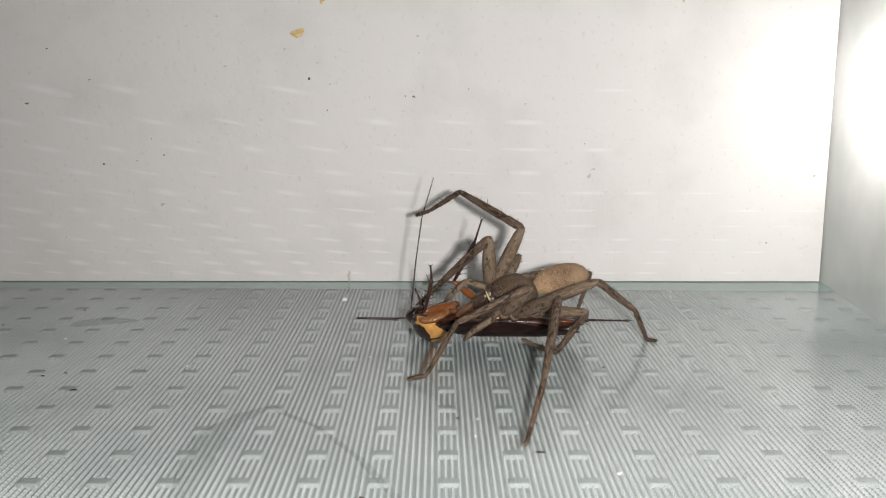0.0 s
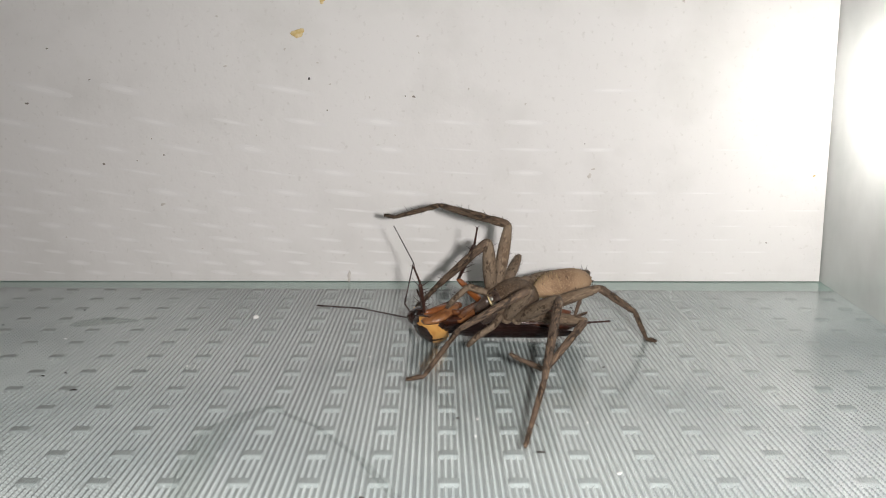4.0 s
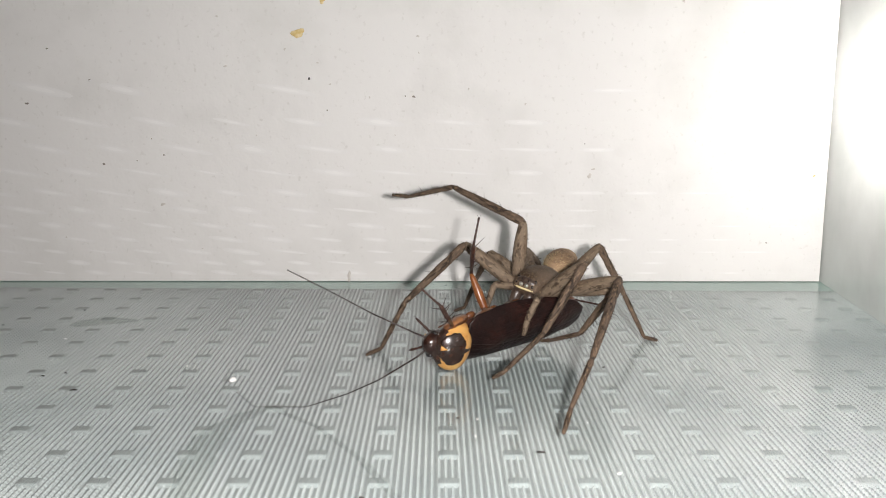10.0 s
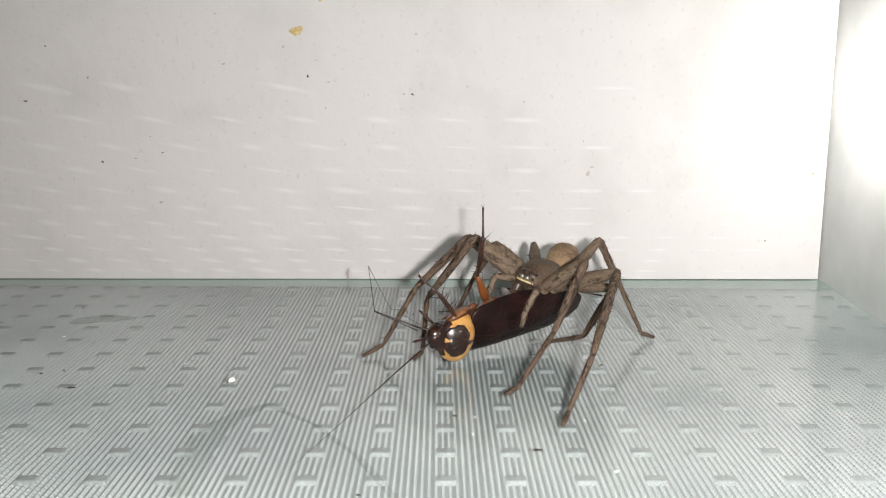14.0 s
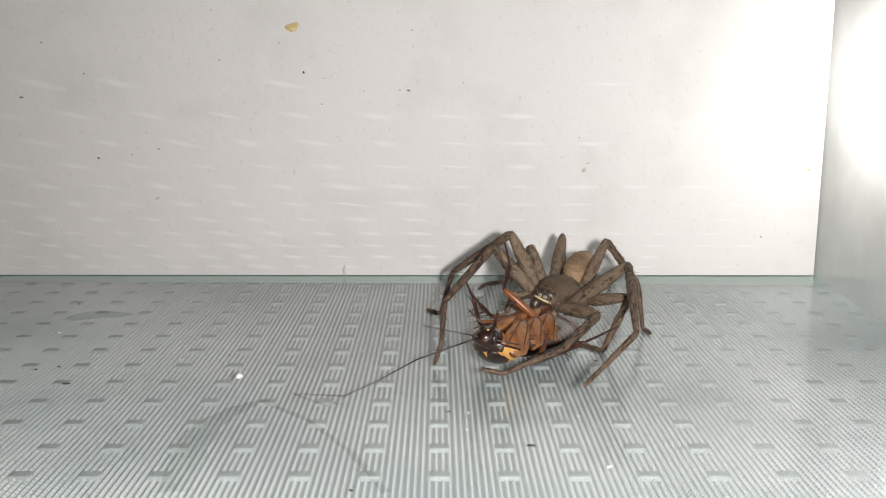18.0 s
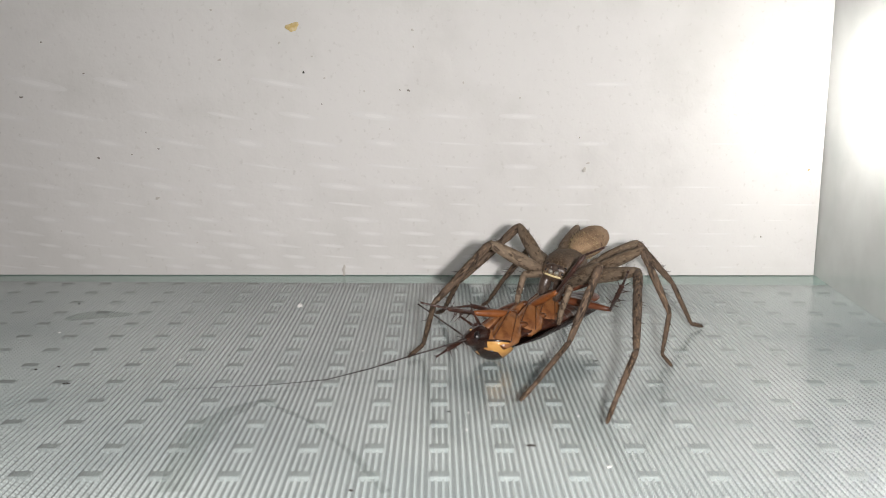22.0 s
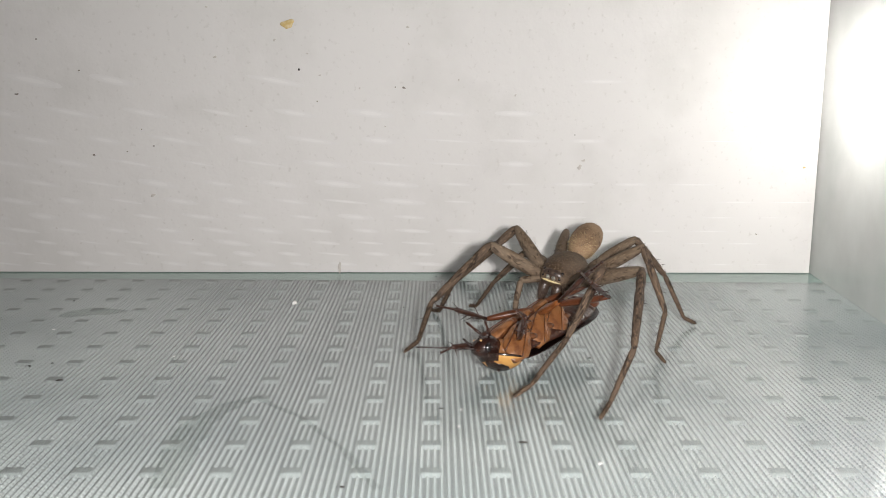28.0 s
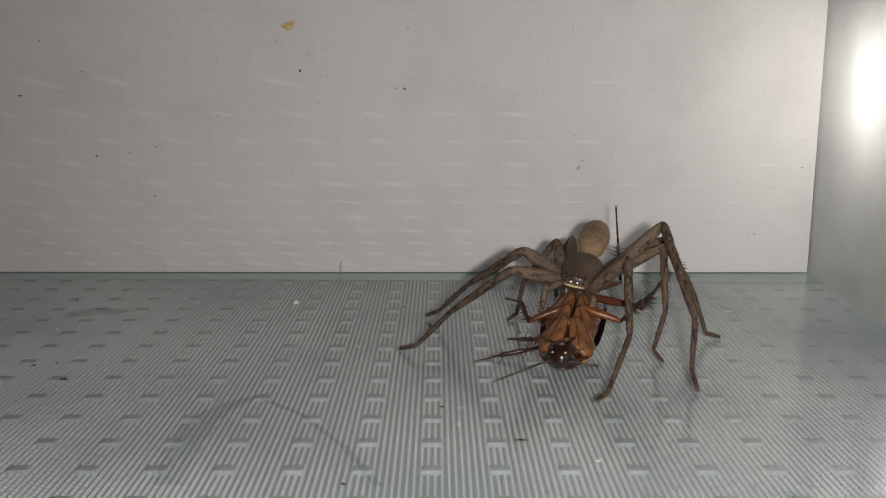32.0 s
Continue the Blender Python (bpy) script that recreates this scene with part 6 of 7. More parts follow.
    limb(*spider_legs["R4"], [
        (0, -88.3, -8, -83.6, -24.6, 141.2, -28.8, -84.1, -8.6), (1, -88.3, -8, -83.3, -24.8, 141.6, -29, -83.9, -8.6),
        (2, -89.4, -6.1, -84.2, -23.1, 141.8, -30.4, -84.7, -6.4), (3, -87.2, -6.9, -84.4, -25.9, 140.2, -28.6, -84.2, -8.7),
        (3.5, -87.2, -6.8, -84.2, -25.9, 140.6, -28.8, -83.9, -8.4), (5.5, -93.9, -4.7, -84.7, -23.4, 145.9, -34.6, -80.6, 2.1),
        (6, -90.1, -7.6, -82.2, -23.7, 147.1, -33.2, -75.9, 1.7), (7, -89.8, 4.9, -83, -30.3, 164.9, -42.1, -68, 18.2),
        (8, -88.5, 5.1, -120.5, -57.2, -104.1, -36.4, 65.9, 49.7), (8.5, -68.9, 8, -135.8, -52.1, -70, -49.3, 75.9, 67.5),
        (9, -70.9, 1.9, -84.7, -35.2, 140.4, -62.5, -53.4, 49.5), (9.5, -43.4, 6.5, -80.9, -31, 145.3, -65.4, -44, 35.4),
        (10, -54.6, 1.1, -78.1, -28.5, 132.7, -61, -54, 26.3), (11, -52.3, 1.9, -61.8, -32.1, 137.6, -57.5, -52.4, 7.3),
        (12, -47.7, 1.1, -56.7, -29.6, 140.1, -55.8, -49.3, -1.9), (13, -47.7, 1.1, -58, -29.2, 140, -56.6, -50.1, -6),
        (14, -52.9, 3.3, -59.9, -33.4, 144.4, -62.4, -54, -5.5), (14.5, -51.9, 3.4, -55.4, -31.7, 145.3, -59.9, -53, -4.6),
        (16.5, -81.4, -4.8, -72.6, -29.9, 119, -52.9, -79.2, -2.8), (17, -92.3, -4.5, -60.9, -33.3, 120.9, -56.5, -83.1, -3.1),
        (17.25, -93, -4.6, -63, -33.7, 126.4, -56.7, -83, -2.1), (17.5, -99.8, 42, -66.8, -58.6, -103.3, -65.6, -95.2, -10.3),
        (18, -60.3, 22.8, -166, -77.2, -71.7, -32.2, -68.4, 0.4), (18.5, -65.5, 24.2, -179.2, -85.4, -71.8, -40, -67.6, -4.9),
        (19, -70, 28.6, 7, -80, -65.6, -40.9, -64.7, -5.1), (19.5, -65.5, 20.4, -78, -85, -70.7, -51, -66.3, -6.2),
        (20, -75, 21.2, -65.6, -75.3, -81.7, -56.2, -73.7, -4.3), (21, -81.9, 10.9, -67.7, -52.8, 153.7, -77.5, -79.4, -7.7),
        (22, -83.1, 8.7, -62.4, -54.7, 140.5, -75, -80, -8.8), (23, -80.5, 9.3, -63.8, -53.3, 135.9, -72.8, -78.4, -9.2),
        (24, -80.5, 9.4, -64.6, -53.4, 131.5, -70.5, -78.7, -9.7), (25, -80.5, 9.4, -64.6, -53.5, 129.6, -69.4, -78.8, -9.9),
        (25.5, -80.5, 9.5, -64.3, -53.5, 129.4, -69.4, -78.7, -10), (27.5, -78.5, 7.5, -55.3, -52.2, 127.9, -68.1, -75.4, -14.7),
        (28, -69.1, 0.4, -53.3, -52.1, 122.9, -56.1, -67.3, -16), (28.5, -72.4, 0.1, -67.1, -54, 118.5, -58.1, -72.5, -16.6),
        (29, -77.4, -0.5, -67.3, -55.3, 117.8, -60.6, -76.1, -16.7), (30, -76.9, -5.6, -58.5, -54.3, 116.2, -54.5, -74.3, -18.2),
        (31, -73.8, -6.2, -54.6, -52.8, 115.7, -49.4, -71.4, -20.1), (31.5, -81.5, -7, -59, -50.2, 112.9, -50.3, -77.8, -19.3),
        (32, -77.7, -9.6, -56.8, -48.7, 114.1, -47.1, -74.6, -19.7),
    ])
    limb(*roach_legs["Fa"], [
        (0, 48.4, 13.5, -20.6, -49.4, -2.7, -26.4), (1, 50.8, 11.7, 29.7, -33.3, 24.2, -30.2),
        (2, 41.6, 23, 34.6, -14.2, 80.5, -24.9), (3, 28.5, -16.5, 29.9, 0.3, 38.2, -0.6),
        (3.5, 58.8, 12.5, 5.6, -44, 12.1, -34.2), (5.5, 54.2, 15.8, 8, -38.1, 25, -34.8),
        (6, 54.6, 16.6, 12.8, -36.1, 32.5, -38.7), (7, 49.3, 17.8, 24.2, -40.5, 20.7, -27.3),
        (8, 51.1, 25.3, 13.2, -45.5, 44.5, -31.7), (8.5, 49.4, 27.8, 13.5, -19.5, 17.3, -20.4),
        (9, 52.5, 28.6, 15.8, -28.3, 21.1, 2.8), (9.5, 60.4, 30.2, 25.9, -2.8, 34.7, 9.1),
        (10, 61.9, 30.5, 34.2, 5, 46.8, -25.3), (11, 66.9, 30.9, 41.5, 3.8, 47.8, -52.1),
        (12, 66.1, 31.9, 34.7, -1.3, 24.2, -52.9), (13, 61.3, 30.1, 35.5, -7.4, 41.1, -16.7),
        (14, 59.2, 28, 37.6, -1, 46.8, -51), (14.5, 57.2, 30, 33.4, 7.5, 33.2, -4.9),
        (16.5, 55, 26.6, 38.8, -10.4, 46, -39), (17, 66.8, 23.3, 38.5, 4.2, 32.7, -52.4),
        (17.25, 70.2, 20.1, 46.1, 13.3, 57.3, -51.7), (17.5, 76.4, -14, 53.5, -39.6, 54.8, -33.9),
        (18, 148.5, 16.5, 89.2, -46, 98, -43.6), (18.5, 107.5, -11.9, 47.4, 2.4, 46.9, 1),
        (19, 128.8, -10.8, 75.2, -49.4, 69.5, -39.4), (20, 116.4, 24.1, 85.6, -5.7, 59.2, 4),
        (21, 121.8, 31.2, 90.5, -0.1, 70.1, -17.6), (22, 117.3, -13.2, 82.2, -24.2, 136.6, -19.8),
        (23, 69.4, -6, 41.3, -53.3, 99.6, -27), (24, 71.4, -4.7, 48.5, -56.7, 51.3, -50.3),
        (25.5, 71.4, -4.7, 48.5, -56.7, 51.3, -50.3), (28, 58.3, -6.5, 44.3, -55.2, 74.5, -33.9),
        (30, 79.9, -7.7, 66.2, -58.5, 50.7, -56.1), (31, 66.7, 1.7, 84.4, -50.9, 79.6, -46.2),
        (31.5, 152.3, 28.5, 110.4, -27.7, 109.3, -22.5), (32, 156.2, 26.6, 103.4, -25.5, 111.6, -22.6),
    ])
    limb(*roach_legs["Ma"], [
        (0, 49, -29, -78.1, -61.4, -24.5, -46.6), (1, 62.8, -40.2, -53.3, -50.6, -12.8, -23.2),
        (2, 63.5, -40.6, -29.2, -35.6, -11.8, -28.6), (3, 56.3, -32, -24.9, -42.1, -4, -32.5),
        (6, 38.5, -41.4, -37.4, -42.6, -13.1, -23.5), (7, 46.7, -27.3, -27, -40.5, -16.2, -35.9),
        (8, 31.1, -5.5, -24.4, -29.2, -7.5, -25.1), (8.5, 26.6, -19.6, -22.5, -28, -15.8, -28.1),
        (9, 19.7, -16.1, -10.4, 0.8, -4.2, 7.7), (9.5, 32.5, 3.5, -6.2, 0.6, -6.7, -16.9),
        (10, 9.4, -46.3, 17.8, 12.4, -9, -12.3), (11, 51.5, 13.9, -2, -18.5, -16.5, -27.6),
        (12, 38.3, 11.8, -2.6, -14, -22.6, -19.3), (13, 37.4, 11.6, -19, -26.8, -22.9, -18.8),
        (14, 27.1, -5.2, 4.1, -1.7, -11.7, -30.6), (14.5, 32, 9.8, -1.6, -9, 10.4, 3.5),
        (16.5, 28.4, -5.1, 7.4, -5.3, 22.9, 11), (17, 33.3, -11.9, 9.9, 1.2, 16.9, 3.4),
        (17.25, 32.7, -19.6, 16.8, 7.5, 18.4, 11), (17.5, 56, -25.9, 37, -49.3, 36, -38.6),
        (18, 162.2, -23.5, 68.6, -47, 99.4, -50.1), (18.5, 139.7, -24.1, 51.8, -49.8, 39, -44.6),
        (19, 31.3, -5.8, -45, -33.5, 5.3, -37.4), (20, 44.5, -9.1, -57, -37, -52.5, -20.9),
        (21, 41.9, -22.7, -51, -41.7, -45, -29.2), (22, 6.5, -28.3, -26.2, -50, 6.9, -23.3),
        (23, 47, -28.8, -1.7, -52, -45, -38), (24, 45.4, -13.6, -56.1, -45.1, 1.2, -37.2),
        (25.5, 45.4, -13.6, -56.1, -45.1, 1.2, -37.2), (27.5, 44.8, -17.9, -55.3, -43.2, -15.2, -46.3),
        (28, 26.8, -37.1, -9, -51.3, 34.9, -37.4), (28.5, 44.5, -39.5, -20.8, -46.7, 44.1, -44.4),
        (29, 22.6, -28.3, 44.4, -40.7, -8.2, -66.1), (30, 36.3, -21.3, 8.8, -55.4, -11.1, -32.2),
        (31, 19.8, -23.5, 49.4, -61.1, 51.6, -35.2), (31.5, 25.4, -11.9, 71.5, -33, 64.9, -40.5),
        (32, 4, 13.1, 51.2, -47.9, 36.4, -49.1),
    ])
    limb(*roach_legs["Ha"], [
        (0, -123.6, 13.4, -29.3, 3.1, -58.1, 2.2), (1, -123.6, 13.4, -29.9, 2.6, -44.1, 2.1),
        (2, -123.2, 12.8, -28.1, 2.5, -47.6, -1.1), (3, -124.8, 13.4, -19.2, 3.8, -51.7, -3.4),
        (6, -122.1, 16.5, -10.3, 4.5, -3.2, 6.2), (8, -121.6, 15.3, -6.4, 10.6, 4.2, 12),
        (8.5, -111.9, 24.4, 3.3, 25.2, -29.2, 33.9), (9, -158.4, -29.5, -76.4, 20.3, -94, 46.6),
        (9.5, -151.3, -40.5, -73, 26.3, -42.7, 65.8), (10, -137.2, -38.9, -65.6, 32.3, -31, 63.9),
        (12, -135.9, -38.1, -64.1, 39.7, -36.1, 67.3), (13, -136, -38.2, -64.4, 39.5, -82.8, 55.9),
        (14, -132.4, -45, -70.7, 38.8, -79.4, 48.4), (16.5, -134.8, -35, -57.2, 32, -19.2, 56.6),
        (17, -124.9, -45.1, -63.6, 38, -67.2, 44.8), (17.25, -133, -46.2, -57.6, 29.9, -54.5, 30.9),
        (17.5, 29.9, -15.6, 4.6, -15, 16.6, -20.8), (18, 63.1, 27.9, 23.3, -43.5, 27.8, -43.9),
        (18.5, 2.2, 10.9, 9.9, -36.1, 34.9, -24.1), (19, 0.7, 6.8, -0.9, -29.6, 0.3, -24.2),
        (20, -23.2, 7.3, 72.7, -9.5, 57.6, -11.7), (21, -15.3, -1.4, 88.6, -12.4, 71.5, -13.5),
        (22, -15.5, 8.3, 37, -38.7, 44.5, -32.9), (23, -17, -3.9, 55.8, -44.4, 51.1, -35),
        (24, -26.3, 3.5, 49.4, -45.8, 40.3, -39.9), (25.5, -26.3, 3.5, 49.4, -45.8, 40.3, -39.9),
        (27.5, -6.9, -7.5, 60.2, -42.3, 51, -31.6), (28, 2.8, -23.1, 78.9, -33.5, 74.3, -33.4),
        (28.5, 23.8, -32.4, 87.8, -37.8, 79, -28.2), (29, 24.9, -34.6, 78.8, -37.1, 54, -33.2),
        (30, 18.8, -25.7, 88.9, -43.1, 79.2, -34.8), (31, 0.2, -23.6, 79.7, -43.7, 59.4, -28.9),
        (31.5, 16.1, -15.6, 81.8, -37.8, 79.4, -34.8), (32, 17.8, -1.4, 81.8, -34.3, 78.3, -39.7),
    ])
    limb(*roach_legs["Fb"], [
        (0, 145, 10, 30, 5, 280, 0), (17.25, 145, 10, 30, 5, 280, 0),
        (17.5, -172.1, 21.3, 54.2, -5.7, 65.5, -34.8), (18, -148.1, 21.6, 87.3, -27.2, 92.9, -32.9),
        (19, 117.4, 18.7, 73.3, -21.5, 69, -20.3), (20, -170.8, 24.9, 19, -42.8, 30.7, -30.7),
        (21, 178, 20.6, 51.9, -40.8, 64.6, -28.6), (22, 122.5, 24.6, 80.6, 0.3, 64, -8.4),
        (23, 125.4, 29.1, 87.8, -8.1, 75.6, -15.6), (24, 126.9, 24.4, 74.1, -19.7, 68.3, -10.6),
        (25.5, 126.9, 24.4, 74.1, -19.7, 68.3, -10.6), (27.5, 125.9, 24, 77.6, -12.1, 73.8, -19.1),
        (28, 125.6, 28.2, 86.9, -18, 73.4, -14.6), (28.5, 137.5, 27.1, 96.1, -21.8, 92.6, -20.9),
        (29, 131.7, 36, 102.5, -15.5, 114.3, 8.2), (30, 130.7, 35.9, 111.9, -8.6, 87.8, -3.7),
        (31, 135.6, 34.3, 145.5, 15.8, 150, 3.3), (31.5, -171.6, 63.7, 156.5, 19.2, 161.7, 5.3),
        (32, 179.6, 55.8, 163.1, 11, 159, 12.7),
    ])
    limb(*roach_legs["Mb"], [
        (0, 260, 5, 95, 0, 270, 0), (17.25, 260, 5, 95, 0, 270, 0),
        (19, 172.1, 10.7, 22.7, -34.4, 27, -42.1), (20, -152.9, 16, 58.7, 2.3, 52.5, -0.7),
        (21, 126.3, 23, 36.7, -18.1, 76.5, -44.7), (22, -179.4, 20.8, 83.1, -25.6, 82.8, -14.1),
        (23, 136.1, 12, 97.2, -30.9, 67.1, -9.3), (24, 134.9, 12, 72.4, -50.5, 91.4, -26.2),
        (25.5, 134.9, 12, 72.4, -50.5, 91.4, -26.2), (27.5, 134.2, 11, 97.1, -30, 69.4, -12.5),
        (28, 137.2, 10.6, 99.2, -29.1, 91.3, -25.9), (28.5, 152.5, 3, 119.7, -36, 114.1, -20),
        (29, 147.6, 15.1, 152.8, -2, 96.4, -27.9), (30, 145.9, 16.1, 154.4, -3.8, 98.2, -29.3),
        (31, 140, 29, 119.6, -32.3, 113.9, -36), (31.5, 152.2, 29.5, 89.5, -64.5, 76.4, -41.8),
        (32, 160.4, 20.6, 93, -47.3, 115.2, -27.3),
    ])
    limb(*roach_legs["Hb"], [
        (0, 266, 6, 94, -2, 270, 0), (19, 266, 6, 94, -2, 270, 0),
        (22, -73.1, 1.4, -153, -22.6, -124.3, 3.6), (25.5, -76, -1.3, -149.9, -16.7, -119.6, 7),
        (28, -75.6, -3.3, -147.3, -13.2, -125.1, -3.1), (28.5, -80.8, -12.3, -143, -17.8, -123.1, 4.3),
        (29, -79.2, -13.1, -148, -18.9, -129.4, 2), (29.5, -73.1, -13.2, -145.5, -26.4, -117.8, 2.9),
        (30, -62.3, -12.9, -129.6, -9.6, -112.7, 13.5), (30.5, -64.1, -6.7, -123.5, -14.7, -111.3, 11.6),
        (31, -65.6, -1.4, -115.2, -11.7, -106, 5), (31.3, -53.4, 1.1, -105.2, -15.1, -103.9, -24.1),
        (31.5, -51.9, 0.5, -102.9, -13.9, -107.5, -25.2), (31.8, -48.7, 1.3, -98.4, -15.2, -110.3, -56.7),
        (32, -44.3, 0.9, -97.7, -16.1, -103.2, -49.2),
    ])
    limb(*whips["0"], [
        (0, -52, -83, -50.7, -82.5, -48.7, -79.2, -62.5, -70.8, 117.4, 70.6, 131.8, 79.3, 129.2, 82.6),
        (1, 54, -79.9, 71.7, -64, 64.4, -64.5, -120.9, 67.8, -105.2, 60.4, 71.6, -64, 64.2, -64.6),
        (2, 80.6, 28.1, 80.6, 27.8, 82.7, -4.7, 77.9, -13.5, -104.6, 17.8, -95, 0.7, -99.3, -27.3),
        (3, 87, 22.5, 83, -20.1, -98.3, 31.5, 81.4, -33.8, 79, -47.1, -100.6, 45.3, -97.3, 22.3),
        (3.5, 64.8, -77.2, 56.2, -78.9, 21.5, -81.4, -159.3, 81.4, -123.3, 78.8, 56.2, -78.9, 21.6, -81.4),
        (5.5, 84, 14.3, -96, -14.3, 84, 14.3, -96, -14.3, 84, 14.3, -96, -14.3, 84, 14.3),
        (6, 82.4, -2.2, 80.6, -13.9, -99.4, 13.7, 80.6, -13.6, -99.4, 13.7, 80.6, -13.8, -99.4, 13.7),
        (7, 85.6, 14, 81.6, -25.6, -98.3, 25.2, -94.5, -12.8, 84.8, 5.1, 85.3, 10.2, -95.3, -4.6),
        (8, 82.7, -33.2, 77, -48.3, 73.3, -47.4, -107.3, 44.6, -101.9, 50.9, 77.1, -48.1, 73.4, -47.4),
        (8.5, 98.2, 8.2, 95.7, 4.5, 90.5, -3.3, -89.5, 3.4, -84.2, -4.7, 95.8, 4.6, 90.5, -3.3),
        (9, 98, -9.7, 95.5, -10.6, 89.8, -12.9, -90.3, 13, -84.4, 10.6, 95.5, -10.6, 89.7, -12.9),
        (9.5, 92, -26.6, 88.6, -27.6, -91.3, 27.6, 88.7, -27.6, -91.3, 27.6, 88.7, -27.6, -91.3, 27.6),
        (10, 79.7, -43.8, 73.9, -44.5, 68.5, -43.4, 68.5, -40.6, -111.5, 40.6, -111.5, 43.4, -105.9, 44.5),
        (11, 108.5, -26.2, 104.2, -29.3, 90.6, -35.9, -91.2, 34.3, -73.9, 30.7, 104.2, -29.3, 90.6, -35.9),
        (12, 120.4, -18.9, 120.4, -18.9, -59.6, 18.9, -59.6, 18.9, 120.4, -18.9, 120.4, -18.9, -59.6, 18.9),
        (13, 102.6, 40.5, 102.6, 40.5, 66.3, 40.3, -117.7, -39.5, -74, -40, 102.5, 40.5, 65.2, 40.1),
        (14, 88.4, -42, 78.6, -44.2, -107, 44.9, 73.5, -44.9, 0.8, -27, -159.9, 37.7, -114.1, 45.4),
        (14.5, 77.2, -49, 77.2, -49, -102.8, 49, -102.8, 49, 77.2, -49, 77.2, -49, -102.8, 49),
        (16.5, 142.9, 17.5, 140.6, 14.3, -39.5, -14.3, -39.5, -14.2, 140.5, 14.2, 140.5, 14.2, -39.5, -14.2),
        (17, 112, -27.9, 108.7, -28.7, -71.3, 28.7, 108.8, -28.6, -71.3, 28.6, 108.8, -28.6, -71.2, 28.6),
        (17.25, 116.4, -21.7, -63.6, 21.7, 115.7, -22.3, -80.2, 32.4, 104.1, -30.1, 93.8, -35.4, -82.2, 33.5),
        (17.5, 115.8, 16, -64.2, -16, 115.8, 16, -64.2, -16, 115.8, 15.6, -63.9, -14.1, 116.1, 14),
        (18, 151.8, 6, -28.2, -6, 151.8, 6, 151.8, 6, -28.2, -6, 151.8, 6, -28.2, -6),
        (18.5, 141.2, -30.6, -38.8, 30.6, 141.2, -30.6, -38.8, 30.6, 141.2, -30.6, -38.8, 30.6, 141.2, -30.6),
        (19, 126.1, -6.2, 130.9, -21.2, 130.9, -29.5, 126.4, -26.9, 121.6, -23.5, -59.8, 22.4, -52.1, 27.9),
        (19.3, 135.1, -35.7, 139.9, -47.7, 146.2, -60.2, 143.4, -65.2, 141.3, -68.7, -44.1, 71.7, -33.3, 62.1),
        (19.6, 117.8, 13.3, 117.5, 7.5, 115.9, 2.9, 113.9, 0.4, 111.8, 0, 108.9, -1.4, -71.8, 2.3),
        (20, 132.5, -52.1, 134.2, -61.5, 133, -67.4, 123, -63, 117.6, -52.6, 113.7, -30.6, -66.3, 30.8),
        (20.4, 144.1, -61.2, 141.7, -59.7, 132, -51.6, 126.6, -47.1, 121.5, -41.7, 118.4, -38.2, -61.6, 38.2),
        (20.8, 125.4, 10.7, 110.9, 5.3, 87.5, -4.1, 82.1, -5.6, 79.2, -5.5, 74.8, -4.6, 81.2, -5.9),
        (21, 131.4, -4.6, 130.7, -6.1, 129, -9.4, 126.3, -11.6, 122.1, -14, 121.7, -14.2, 118.9, -14.9),
        (21.5, 126.9, 11.1, 123.9, 7.9, 114, -5.6, 139.9, -10.7, 131.3, -14.1, 122.2, -16.7, 120.2, -17.2),
        (22, 128.6, 9.6, 127.4, 8.1, 100.2, -1.8, 102.1, -4.2, 116.7, -7.7, 124.5, -7.5, 124.6, -7.5),
        (23, 125.4, 29.4, 70.6, 13.2, 63.6, -7.6, 78.8, -7.7, 118.2, -4.3, 157.7, 1.1, -11.6, -2.5),
        (24, 130.2, 17.7, 130.2, 17.7, -49.8, -17.7, -49.8, -17.7, 130.2, 17.7, 130.2, 17.7, -49.8, -17.7),
        (25, 135.7, 3.1, 135.7, 3.1, 141, -14, 148.3, -33.4, -31.7, 33.4, -39, 13.9, -44.3, -3),
        (25.5, 135.7, 3.1, 135.7, 3.1, 141, -13.9, 148.4, -33.5, -31.7, 33.4, -39, 13.9, -44.3, -3),
        (27.5, 145.6, -18.1, 147.5, -23.3, 156.4, -42.5, -23.3, 43.1, -32.7, 22.8, 147.6, -23.7, 156.4, -42.5),
        (28, 141.5, -1.3, 141, -2.2, -39, 2.2, 141, -2.2, -39, 2.2, 141, -2.2, -39, 2.2),
        (28.5, 142.4, 19.2, 141.2, 19.5, -38.8, -19.5, 141.3, 19.5, -38.7, -19.5, 141.3, 19.5, -38.7, -19.5),
        (29, 169.8, -21.7, -10.2, 21.7, 170, -22.1, 168.8, -19.3, -11, 19.8, 169.9, -21.8, -10.1, 21.8),
        (29.5, 162.4, -12.7, 162.2, -13.4, 161.2, -18.6, 152.7, -10.3, -30.9, 6.5, -15, 22.1, -17.7, 13.5),
        (30, 163.4, -13.3, 170.3, -27, 167.7, -29.2, -12.3, 29.3, -9.9, 26.7, 170.1, -26.8, 167.8, -29.4),
        (31, 152.3, 9.5, 152.9, 3.8, 153.1, -2, -26.9, 2, -27.1, -3.8, 152.9, 3.8, 153.1, -2),
        (31.5, 176.7, -10.8, -3.3, 10.8, 173, -4.8, 176.7, -10.8, -7.1, 4.7, 176.8, -11, -3.2, 11),
        (32, 176, -6, -4, 6, 176, -6, -4, 6, 174.7, -4, -151.7, -42.4, 24.7, 39.8),
    ], on_neck=True)
